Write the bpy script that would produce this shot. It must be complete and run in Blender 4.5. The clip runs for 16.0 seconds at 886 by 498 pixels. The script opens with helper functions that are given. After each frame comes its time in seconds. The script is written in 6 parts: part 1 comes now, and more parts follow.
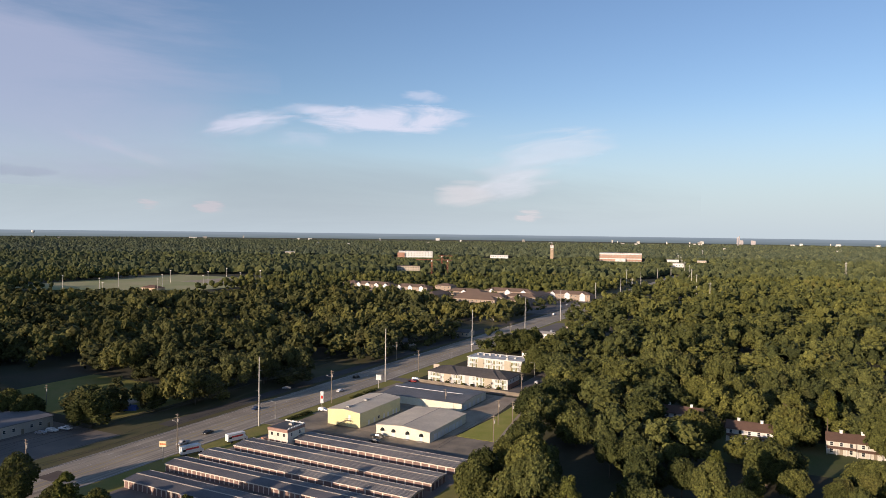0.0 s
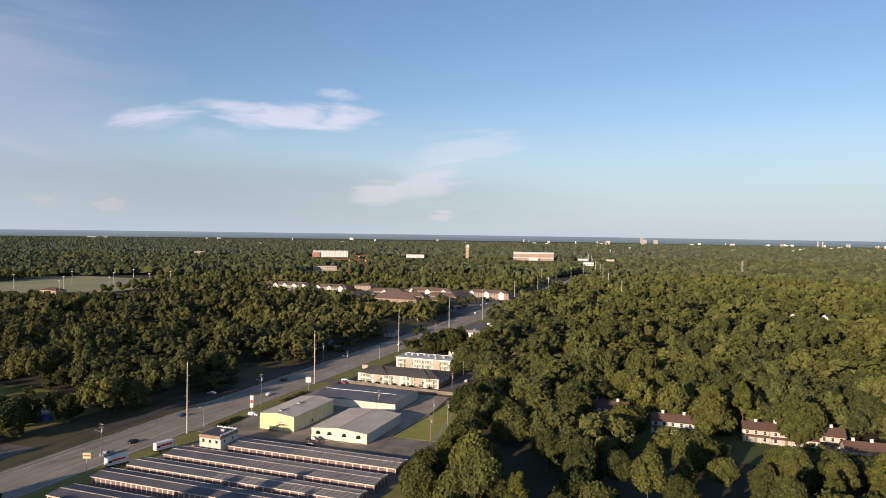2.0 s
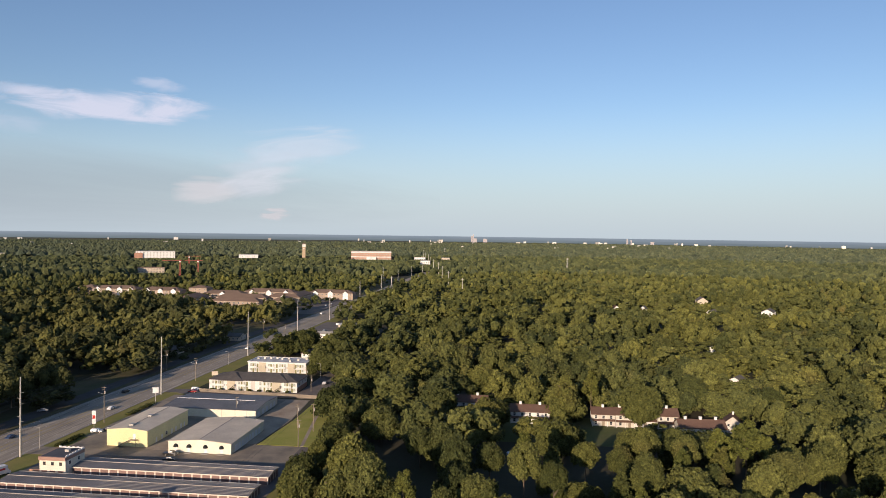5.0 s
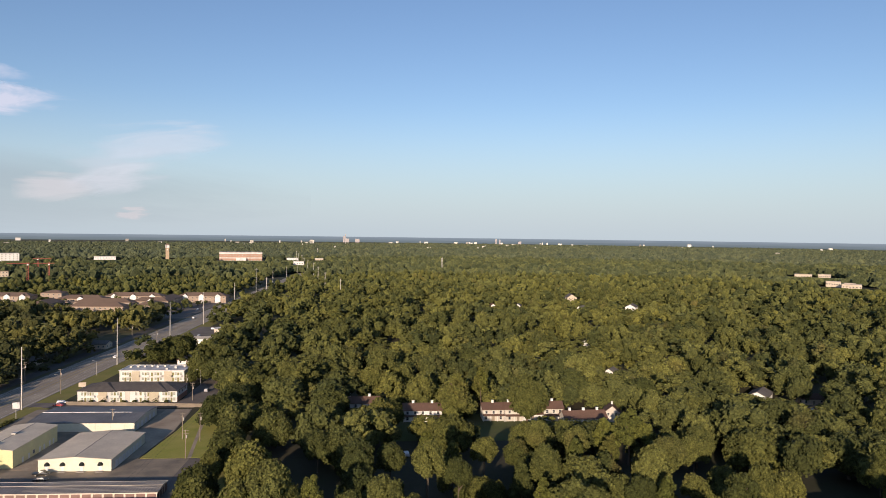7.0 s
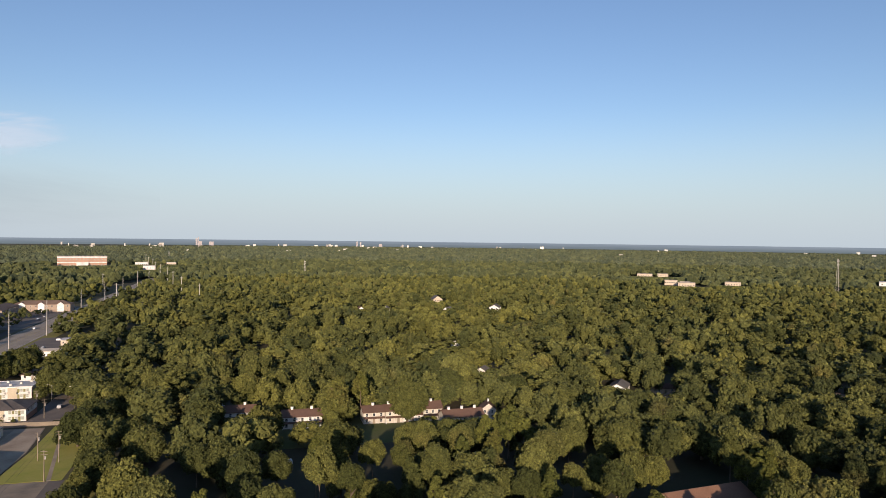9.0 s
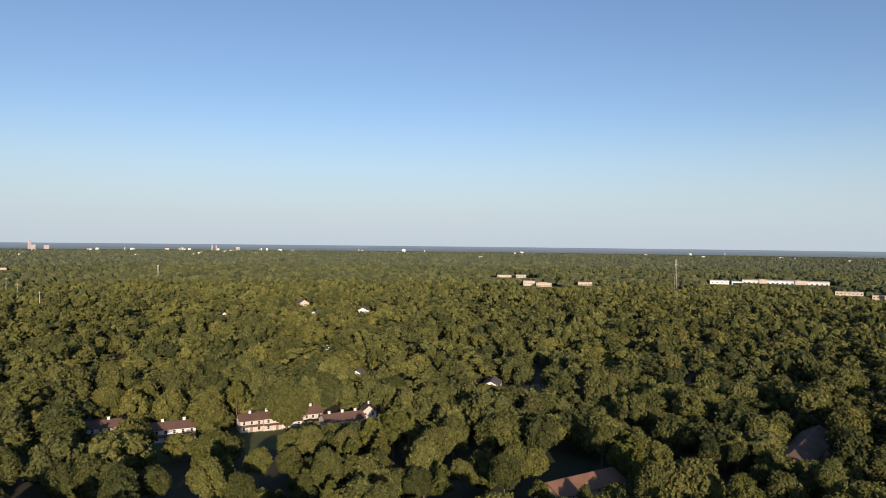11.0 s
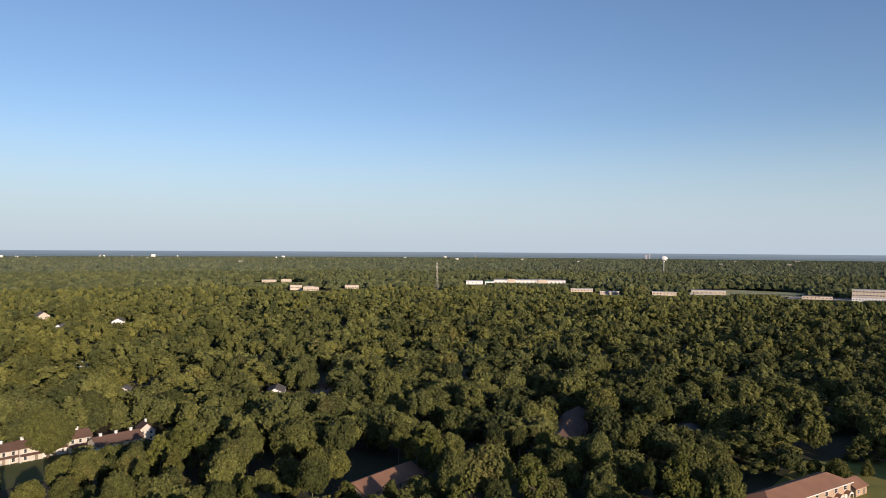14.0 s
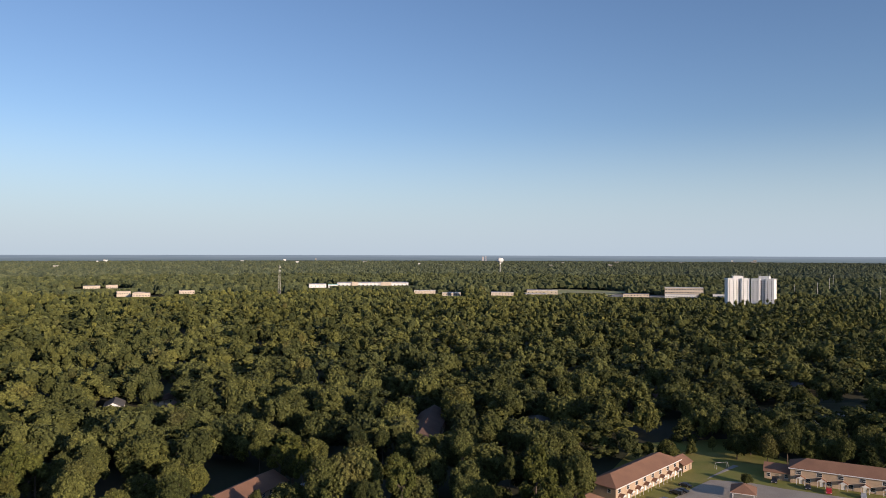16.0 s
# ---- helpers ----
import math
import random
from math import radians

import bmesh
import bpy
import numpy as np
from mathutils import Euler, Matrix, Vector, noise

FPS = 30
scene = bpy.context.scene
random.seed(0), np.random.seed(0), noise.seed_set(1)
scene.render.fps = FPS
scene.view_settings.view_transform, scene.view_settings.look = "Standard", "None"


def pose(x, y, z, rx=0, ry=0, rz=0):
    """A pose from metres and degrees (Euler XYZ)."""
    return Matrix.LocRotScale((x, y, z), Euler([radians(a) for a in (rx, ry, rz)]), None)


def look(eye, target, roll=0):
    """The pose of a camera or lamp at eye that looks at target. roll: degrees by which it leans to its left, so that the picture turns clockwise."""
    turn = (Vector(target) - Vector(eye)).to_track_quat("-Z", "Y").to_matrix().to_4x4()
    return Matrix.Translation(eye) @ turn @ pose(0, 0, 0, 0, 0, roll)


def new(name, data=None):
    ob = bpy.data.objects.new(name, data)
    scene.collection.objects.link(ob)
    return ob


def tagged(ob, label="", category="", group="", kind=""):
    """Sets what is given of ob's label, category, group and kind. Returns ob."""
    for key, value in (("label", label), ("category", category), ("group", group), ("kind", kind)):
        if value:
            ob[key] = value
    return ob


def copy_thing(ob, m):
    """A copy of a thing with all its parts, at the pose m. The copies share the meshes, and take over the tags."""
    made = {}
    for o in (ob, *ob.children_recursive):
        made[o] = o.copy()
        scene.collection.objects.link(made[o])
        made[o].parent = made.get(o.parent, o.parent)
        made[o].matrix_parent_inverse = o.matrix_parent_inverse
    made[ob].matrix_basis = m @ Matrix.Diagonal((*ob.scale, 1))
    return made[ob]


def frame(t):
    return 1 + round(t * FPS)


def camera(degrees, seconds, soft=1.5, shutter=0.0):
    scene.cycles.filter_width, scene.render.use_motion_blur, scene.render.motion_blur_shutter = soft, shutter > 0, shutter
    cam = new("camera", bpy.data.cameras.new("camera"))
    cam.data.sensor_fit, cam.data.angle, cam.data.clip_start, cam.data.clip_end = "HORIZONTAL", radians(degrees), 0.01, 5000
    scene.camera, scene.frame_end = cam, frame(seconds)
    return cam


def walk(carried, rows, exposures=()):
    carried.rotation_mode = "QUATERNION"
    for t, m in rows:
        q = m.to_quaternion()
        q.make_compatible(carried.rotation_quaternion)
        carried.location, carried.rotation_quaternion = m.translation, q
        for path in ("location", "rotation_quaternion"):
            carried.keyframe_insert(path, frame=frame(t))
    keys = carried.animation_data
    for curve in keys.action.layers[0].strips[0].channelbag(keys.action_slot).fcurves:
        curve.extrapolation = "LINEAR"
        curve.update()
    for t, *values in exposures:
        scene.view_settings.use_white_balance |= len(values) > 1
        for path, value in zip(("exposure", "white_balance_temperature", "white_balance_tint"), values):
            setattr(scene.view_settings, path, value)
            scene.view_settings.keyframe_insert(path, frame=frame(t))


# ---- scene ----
cam = camera(64.14, 16.0, soft=0.6)
# seconds, x, y, z, then the turn about x, y, z
ROWS = [
    (0.0, 0.00, -0.00, 85.00, 88.547, -0.718, 0.002),
    (0.5, -2.51, -0.02, 85.09, 88.557, -0.775, -1.650),
    (1.0, -5.00, -0.03, 85.17, 88.562, -0.811, -3.257),
    (1.5, -7.44, -0.01, 85.26, 88.574, -0.822, -5.086),
    (2.0, -9.82, 0.07, 85.35, 88.585, -0.817, -7.062),
    (2.5, -12.18, 0.23, 85.44, 88.609, -0.800, -9.090),
    (3.0, -14.50, 0.48, 85.52, 88.627, -0.787, -11.167),
    (3.5, -16.79, 0.80, 85.60, 88.638, -0.787, -13.364),
    (6.0, -28.35, 4.25, 85.78, 88.746, -0.768, -25.694),
    (6.5, -30.60, 5.16, 85.83, 88.781, -0.752, -28.315),
    (7.0, -32.83, 6.09, 85.88, 88.821, -0.727, -30.997),
    (7.5, -35.04, 7.05, 85.93, 88.888, -0.719, -33.855),
    (8.0, -37.23, 8.05, 85.98, 88.971, -0.726, -36.735),
    (8.5, -39.38, 9.08, 86.02, 89.063, -0.708, -39.552),
    (9.0, -41.50, 10.16, 86.06, 89.165, -0.705, -42.348),
    (11.5, -50.91, 17.38, 85.86, 89.597, -0.597, -56.463),
    (12.0, -52.60, 19.19, 85.85, 89.678, -0.562, -59.415),
    (12.5, -54.23, 21.03, 85.85, 89.749, -0.502, -62.731),
    (13.0, -55.78, 22.91, 85.86, 89.834, -0.433, -66.178),
    (13.5, -57.24, 24.83, 85.88, 89.916, -0.378, -69.541),
    (14.0, -58.60, 26.78, 85.91, 89.977, -0.345, -72.890),
    (14.5, -59.83, 28.77, 85.96, 90.037, -0.313, -76.250),
    (15.0, -60.95, 30.78, 86.01, 90.109, -0.265, -79.571),
    (15.5, -62.00, 32.79, 86.08, 90.183, -0.211, -82.807),
    (16.0, -63.02, 34.80, 86.14, 90.239, -0.156, -85.809),
]
walk(cam, [(t, pose(x, y, z, rx, ry, rz)) for t, x, y, z, rx, ry, rz in ROWS],
     exposures=[(0.0, 0.16, 6550, 20), (6.0, 0.09, 6550, 20), (9.0, 0.09, 6550, 21), (16.0, 0.08, 6290, 21)])

# ---- light ----
SUN_AZ, SUN_EL = 223.0, 12.5            # degrees clockwise from +y; height above the horizon
world = bpy.data.worlds.new("sky")
scene.world = world
world.use_nodes = True
wn = world.node_tree
sky = wn.nodes.new("ShaderNodeTexSky")
sky.sky_type = "NISHITA"
sky.sun_disc = False
sky.sun_elevation, sky.sun_rotation = radians(SUN_EL), radians(SUN_AZ)
sky.altitude, sky.air_density, sky.dust_density, sky.ozone_density = 80, 1.0, 0.35, 3.0
wn.links.new(sky.outputs[0], wn.nodes["Background"].inputs[0])
wn.nodes["Background"].inputs[1].default_value = 0.125
lamp = bpy.data.lights.new("sun", "SUN")
lamp.energy, lamp.angle, lamp.color = 5.0, radians(0.6), (1.0, 0.84, 0.62)
sun = new("sun", lamp)
s_az, s_el = radians(SUN_AZ), radians(SUN_EL)
sun_from = Vector((math.sin(s_az) * math.cos(s_el), math.cos(s_az) * math.cos(s_el), math.sin(s_el)))
sun.matrix_world = look(sun_from * 800, (0, 0, 0))

# ---- materials ----
def nodes_of(name):
    m = bpy.data.materials.new(name)
    m.use_nodes = True
    nt = m.node_tree
    return m, nt, nt.nodes["Principled BSDF"]


def noise_node(nt, coord, scale, detail=3.0, rough=0.55):
    n = nt.nodes.new("ShaderNodeTexNoise")
    n.inputs["Scale"].default_value = scale
    n.inputs["Detail"].default_value = detail
    n.inputs["Roughness"].default_value = rough
    nt.links.new(coord, n.inputs["Vector"])
    return n.outputs["Fac"]


def mix_node(nt, fac, a, b, blend="MIX"):
    n = nt.nodes.new("ShaderNodeMix")
    n.data_type, n.blend_type = "RGBA", blend
    for value, socket in ((fac, n.inputs[0]), (a, n.inputs[6]), (b, n.inputs[7])):
        if isinstance(value, (int, float)):
            socket.default_value = value
        elif isinstance(value, tuple):
            socket.default_value = (*value, 1)
        else:
            nt.links.new(value, socket)
    return n.outputs[2]


def ramp_node(nt, value, lo, hi):
    n = nt.nodes.new("ShaderNodeMapRange")
    n.inputs[1].default_value, n.inputs[2].default_value = lo, hi
    nt.links.new(value, n.inputs[0])
    return n.outputs[0]


def surface(name, col, col2=None, rough=0.8, metal=0.0, broad=0.15, fine=3.0, bump=0.0, spec=0.3):
    """A worn surface: two colours mixed by stains (broad, per metre) and grain (fine), with slight relief."""
    m, nt, bsdf = nodes_of(name)
    co = nt.nodes.new("ShaderNodeNewGeometry").outputs["Position"]
    col2 = col2 or tuple(c * 0.72 for c in col)
    big = ramp_node(nt, noise_node(nt, co, broad, 4), 0.35, 0.7)
    small = noise_node(nt, co, fine, 2)
    c = mix_node(nt, big, col, col2)
    grain = mix_node(nt, small, (0.8, 0.8, 0.8), (1.18, 1.18, 1.18))
    c = mix_node(nt, 1.0, c, grain, "MULTIPLY")
    nt.links.new(c, bsdf.inputs["Base Color"])
    bsdf.inputs["Roughness"].default_value = rough
    bsdf.inputs["Metallic"].default_value = metal
    bsdf.inputs["Specular IOR Level"].default_value = spec
    if bump:
        b = nt.nodes.new("ShaderNodeBump")
        b.inputs["Strength"].default_value, b.inputs["Distance"].default_value = bump, 0.05
        nt.links.new(small, b.inputs["Height"])
        nt.links.new(b.outputs[0], bsdf.inputs["Normal"])
    return m


def foliage(name, dark, light, warm, per_object=False, spray_scale=1.25):
    m, nt, bsdf = nodes_of(name)
    geo = nt.nodes.new("ShaderNodeNewGeometry")
    co = geo.outputs["Position"]
    stand = ramp_node(nt, noise_node(nt, co, 0.012, 2), 0.35, 0.65)
    if per_object:
        tree = nt.nodes.new("ShaderNodeObjectInfo").outputs["Random"]
    else:
        attr = nt.nodes.new("ShaderNodeAttribute")
        attr.attribute_name = "tree_tone"
        tree = attr.outputs["Fac"]
    c = mix_node(nt, tree, dark, light)
    c = mix_node(nt, ramp_node(nt, noise_node(nt, co, 0.04, 1), 0.64, 0.88), c, warm)
    c = mix_node(nt, mix_node(nt, 0.6, (0, 0, 0), stand), c, mix_node(nt, 1.0, c, (1.25, 1.12, 0.8), "MULTIPLY"))
    leaf = mix_node(nt, geo.outputs["Random Per Island"], (0.72, 0.74, 0.74), (1.28, 1.26, 1.18))
    c = mix_node(nt, 1.0, c, leaf, "MULTIPLY")
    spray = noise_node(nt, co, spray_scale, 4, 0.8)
    # Shade of gaps between leaves is painted into the colour as dark speckle.
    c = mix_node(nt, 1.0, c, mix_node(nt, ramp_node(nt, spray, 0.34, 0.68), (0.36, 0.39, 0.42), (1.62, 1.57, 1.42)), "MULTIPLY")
    nt.links.new(c, bsdf.inputs["Base Color"])
    b = nt.nodes.new("ShaderNodeBump")
    b.inputs["Strength"].default_value, b.inputs["Distance"].default_value = 0.8, 0.8
    nt.links.new(spray, b.inputs["Height"])
    nt.links.new(b.outputs[0], bsdf.inputs["Normal"])
    bsdf.inputs["Roughness"].default_value = 0.75
    bsdf.inputs["Specular IOR Level"].default_value = 0.12
    bsdf.inputs["Diffuse Roughness"].default_value = 1.0
    return m


def road_surface():
    """Sun-bleached road with wheel tracks and tar lines drawn out along it."""
    m, nt, bsdf = nodes_of("sun_bleached_road")
    co = nt.nodes.new("ShaderNodeNewGeometry").outputs["Position"]
    drawn = nt.nodes.new("ShaderNodeCombineXYZ")
    for k, way in enumerate(((0.757, -0.386, 0), (0.0054, 0.0107, 0))):
        dot = nt.nodes.new("ShaderNodeVectorMath")
        dot.operation = "DOT_PRODUCT"
        dot.inputs[1].default_value = way
        nt.links.new(co, dot.inputs[0])
        nt.links.new(dot.outputs["Value"], drawn.inputs[k])
    track = ramp_node(nt, noise_node(nt, drawn.outputs[0], 1.0, 3), 0.35, 0.68)
    stain = ramp_node(nt, noise_node(nt, co, 0.06, 4), 0.35, 0.7)
    c = mix_node(nt, track, (0.42, 0.35, 0.26), (0.25, 0.21, 0.165))
    c = mix_node(nt, 1.0, c, mix_node(nt, stain, (1.08, 1.08, 1.08), (0.80, 0.80, 0.82)), "MULTIPLY")
    c = mix_node(nt, 1.0, c, mix_node(nt, noise_node(nt, co, 2.0, 2), (0.85, 0.85, 0.85), (1.15, 1.15, 1.15)), "MULTIPLY")
    nt.links.new(c, bsdf.inputs["Base Color"])
    bsdf.inputs["Roughness"].default_value = 0.9
    return m


def glass(name, col):
    m, nt, bsdf = nodes_of(name)
    bsdf.inputs["Base Color"].default_value = (*col, 1)
    bsdf.inputs["Roughness"].default_value = 0.12
    bsdf.inputs["Specular IOR Level"].default_value = 0.6
    return m


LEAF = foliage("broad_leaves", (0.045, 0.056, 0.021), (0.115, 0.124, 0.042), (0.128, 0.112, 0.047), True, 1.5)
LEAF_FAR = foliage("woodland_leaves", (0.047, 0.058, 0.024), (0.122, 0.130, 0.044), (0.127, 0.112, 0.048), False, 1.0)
# Haze of distance is put into the leaf colours of these two.
LEAF_DISTANT = foliage("haze_tinted_leaves", (0.050, 0.064, 0.036), (0.098, 0.112, 0.052), (0.108, 0.107, 0.056), False, 0.5)
LEAF_RIM = foliage("hazed_rim_leaves", (0.058, 0.076, 0.056), (0.092, 0.108, 0.068), (0.100, 0.105, 0.070), False, 0.2)
# Copy of the woodland leaves, its tone set to the west side's light.
LEAF_WEST = foliage("west_wood_leaves", (0.054, 0.061, 0.027), (0.128, 0.130, 0.048), (0.122, 0.106, 0.050), False, 1.0)
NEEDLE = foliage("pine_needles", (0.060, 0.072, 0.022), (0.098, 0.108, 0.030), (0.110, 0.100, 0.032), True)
BARK = surface("bark", (0.16, 0.12, 0.085), (0.09, 0.07, 0.05), 0.9, fine=6, bump=0.6)
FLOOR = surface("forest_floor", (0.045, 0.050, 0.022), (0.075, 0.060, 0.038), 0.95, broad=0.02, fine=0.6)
GRASS = surface("mown_grass", (0.285, 0.295, 0.050), (0.39, 0.335, 0.088), 0.95, broad=0.10, fine=1.6, bump=0.6)
FLATGRASS = surface("olive_mown_lawn", (0.205, 0.215, 0.046), (0.285, 0.24, 0.07), 0.95, broad=0.08, fine=1.5, bump=0.6)
# Lawn grass with the trees' shade put into its colour.
SHADYGRASS = surface("shade_painted_grass", (0.085, 0.105, 0.030), (0.12, 0.115, 0.048), 0.95, broad=0.07, fine=1.4, bump=0.6)
VERGE = surface("olive_verge_grass", (0.205, 0.20, 0.044), (0.27, 0.22, 0.068), 0.95, broad=0.09, fine=1.4, bump=0.6)
# Rough grass, darkened in colour for the wood's shade.
ROUGH = surface("shade_toned_rough_grass", (0.085, 0.085, 0.034), (0.125, 0.10, 0.052), 0.95, broad=0.08, fine=1.5)
FIELD = surface("sports_turf", (0.30, 0.315, 0.125), (0.42, 0.36, 0.20), 0.95, broad=0.012, fine=0.3)
DIRT = surface("bare_dirt", (0.45, 0.36, 0.26), (0.30, 0.23, 0.165), 0.95, broad=0.1, fine=1.5)
ASPHALT = surface("old_asphalt", (0.215, 0.18, 0.15), (0.135, 0.115, 0.10), 0.9, broad=0.07, fine=3, bump=0.2)
# Lit copy of the asphalt: sunlight is put into its paler colour.
YARD = surface("sunlit_tone_asphalt", (0.335, 0.27, 0.195), (0.185, 0.155, 0.12), 0.9, broad=0.12, fine=2.5, bump=0.2)
# Asphalt darkened in colour for the tree shade on the frontage.
SHADEASPHALT = surface("shade_toned_asphalt", (0.105, 0.092, 0.08), (0.075, 0.068, 0.06), 0.9, broad=0.07, fine=3, bump=0.2)
ROADBED = road_surface()
PATCH = surface("road_patch", (0.14, 0.105, 0.085), None, 0.9)
CONCRETE = surface("concrete", (0.36, 0.33, 0.29), (0.27, 0.25, 0.22), 0.9, broad=0.2)
PAINT = surface("road_paint", (0.72, 0.60, 0.54), None, 0.7)
PAINT_Y = surface("yellow_road_paint", (0.55, 0.38, 0.08), None, 0.7)
CREAM = surface("cream_metal_siding", (0.76, 0.72, 0.57), (0.68, 0.64, 0.50), 0.55, broad=0.25, fine=2)
YELLOW = surface("yellow_metal_siding", (0.76, 0.69, 0.37), (0.68, 0.61, 0.33), 0.5, broad=0.2, fine=2)
WHITE = surface("white_painted_wall", (0.80, 0.785, 0.755), (0.69, 0.67, 0.635), 0.7, broad=0.3, fine=3)
BEIGE = surface("beige_stucco", (0.60, 0.51, 0.40), (0.52, 0.43, 0.33), 0.8, broad=0.2)
TAN = surface("tan_panel", (0.53, 0.46, 0.345), (0.45, 0.39, 0.29), 0.75)
BRICK = surface("red_brick", (0.46, 0.255, 0.175), (0.37, 0.20, 0.14), 0.85, fine=4)
TANBRICK = surface("tan_brick", (0.50, 0.37, 0.25), (0.40, 0.29, 0.20), 0.85, fine=4)
METALROOF = surface("weathered_metal_roof", (0.60, 0.525, 0.42), (0.47, 0.405, 0.325), 0.75, 0.05, broad=0.1, fine=1.5)
BLUEROOF = surface("blue_grey_metal_roof", (0.195, 0.185, 0.185), (0.14, 0.132, 0.135), 0.65, 0.1, broad=0.1, fine=1.5)
DARKROOF = surface("dark_membrane_roof", (0.075, 0.075, 0.082), (0.11, 0.108, 0.11), 0.75, broad=0.12, fine=1)
WHITEROOF = surface("white_coated_roof", (0.62, 0.60, 0.57), (0.40, 0.38, 0.36), 0.7, broad=0.25, fine=1)
SHINGLE = surface("charcoal_shingles", (0.085, 0.075, 0.07), (0.12, 0.105, 0.095), 0.9, broad=0.3, fine=4, bump=0.3)
REDSHINGLE = surface("red_brown_shingles", (0.165, 0.098, 0.070), (0.125, 0.075, 0.056), 0.9, broad=0.2, fine=4, bump=0.3)
BROWNSHINGLE = surface("brown_shingles", (0.29, 0.155, 0.095), (0.235, 0.125, 0.08), 0.9, broad=0.15, fine=4, bump=0.3)
TANSHINGLE = surface("tan_shingles", (0.215, 0.145, 0.105), (0.17, 0.118, 0.088), 0.9, broad=0.05, fine=2)
GREYROOF = surface("grey_shingles", (0.17, 0.155, 0.14), (0.13, 0.12, 0.11), 0.9)
MAROON = surface("maroon_roll_up_door", (0.27, 0.165, 0.14), (0.21, 0.135, 0.115), 0.65, 0.0)
RIB = surface("dull_steel_rib", (0.36, 0.335, 0.31), None, 0.65, 0.1)
ESTBRICK = surface("brown_brick", (0.40, 0.31, 0.235), (0.33, 0.25, 0.19), 0.85, fine=4)
FLATWALL = surface("off_white_stucco", (0.71, 0.69, 0.65), (0.60, 0.575, 0.535), 0.8, broad=0.25, fine=3)
PILLAR = surface("cream_painted_block", (0.74, 0.63, 0.52), (0.64, 0.54, 0.45), 0.75, broad=0.4, fine=3)
GREYMETAL = surface("grey_metal_roof", (0.20, 0.19, 0.185), (0.145, 0.14, 0.138), 0.6, 0.15, broad=0.12, fine=1)
TRIM = surface("white_trim", (0.80, 0.77, 0.72), None, 0.6)
GALV = surface("galvanised_steel", (0.52, 0.49, 0.44), (0.42, 0.40, 0.36), 0.5, 0.4)
WOOD = surface("weathered_wood", (0.29, 0.235, 0.175), (0.20, 0.165, 0.125), 0.9, fine=5)
RED = surface("red_paint", (0.55, 0.045, 0.035), None, 0.5)
ORANGE = surface("orange_red_paint", (0.60, 0.16, 0.06), None, 0.5)
SIGNY = surface("cream_yellow_sign", (0.76, 0.66, 0.40), None, 0.5)
RUBBER = surface("rubber", (0.03, 0.03, 0.03), None, 0.8)
BLACK = surface("black_canvas", (0.025, 0.03, 0.028), None, 0.8)
BLUE = surface("blue_tarpaulin", (0.06, 0.11, 0.30), None, 0.6)
TEAL = surface("teal_roof", (0.10, 0.42, 0.42), None, 0.5)
WIRE = surface("dark_cable", (0.05, 0.05, 0.05), None, 0.6)
OLIVE = surface("olive_painted_door", (0.24, 0.225, 0.095), (0.19, 0.18, 0.08), 0.7)
PANE = glass("window_glass", (0.035, 0.04, 0.045))
LIGHTPANE = glass("pale_window_glass", (0.34, 0.36, 0.31))
CARS = [surface("car_" + n, c, None, 0.3, 0.0, spec=0.6) for n, c in (
    ("white", (0.75, 0.75, 0.73)), ("black", (0.02, 0.02, 0.022)), ("silver", (0.42, 0.42, 0.43)), ("red", (0.45, 0.03, 0.03)), ("blue", (0.05, 0.08, 0.16)))]

# ---- mesh helpers ----
class Build:
    """Gathers vertices and faces of one mesh."""
    def __init__(self):
        self.v, self.f = [], []

    def add(self, vs, fs):
        n = len(self.v)
        self.v += [tuple(p) for p in vs]
        self.f += [tuple(i + n for i in f) for f in fs]
        return self

    def box(self, x0, x1, y0, y1, z0, z1):
        return self.add([(x0, y0, z0), (x1, y0, z0), (x1, y1, z0), (x0, y1, z0), (x0, y0, z1), (x1, y0, z1), (x1, y1, z1), (x0, y1, z1)],
                        [(0, 3, 2, 1), (4, 5, 6, 7), (0, 1, 5, 4), (1, 2, 6, 5), (2, 3, 7, 6), (3, 0, 4, 7)])

    def prism(self, outline, z0, z1):
        n = len(outline)
        return self.add([(x, y, z0) for x, y in outline] + [(x, y, z1) for x, y in outline],
                        [tuple(range(n))[::-1], tuple(range(n, 2 * n))] + [(i, (i + 1) % n, n + (i + 1) % n, n + i) for i in range(n)])

    def tube(self, p, q, r0, r1=None, n=8, cap=True):
        p, q = Vector(p), Vector(q)
        r1 = r0 if r1 is None else r1
        ax = (q - p).normalized()
        s = ax.orthogonal().normalized()
        t = ax.cross(s)
        ring = [(math.cos(2 * math.pi * i / n), math.sin(2 * math.pi * i / n)) for i in range(n)]
        vs = [p + (s * c + t * d) * r0 for c, d in ring] + [q + (s * c + t * d) * r1 for c, d in ring]
        fs = [(i, (i + 1) % n, n + (i + 1) % n, n + i) for i in range(n)]
        if cap:
            fs += [tuple(range(n))[::-1], tuple(range(n, 2 * n))]
        return self.add(vs, fs)

    def lathe(self, prof, n=16):
        vs = [(r * math.cos(2 * math.pi * i / n), r * math.sin(2 * math.pi * i / n), z) for r, z in prof for i in range(n)]
        fs = [(k * n + i, k * n + (i + 1) % n, (k + 1) * n + (i + 1) % n, (k + 1) * n + i) for k in range(len(prof) - 1) for i in range(n)]
        return self.add(vs, fs)

    def mesh(self, name):
        me = bpy.data.meshes.new(name)
        me.from_pydata(self.v, [], self.f)
        return me


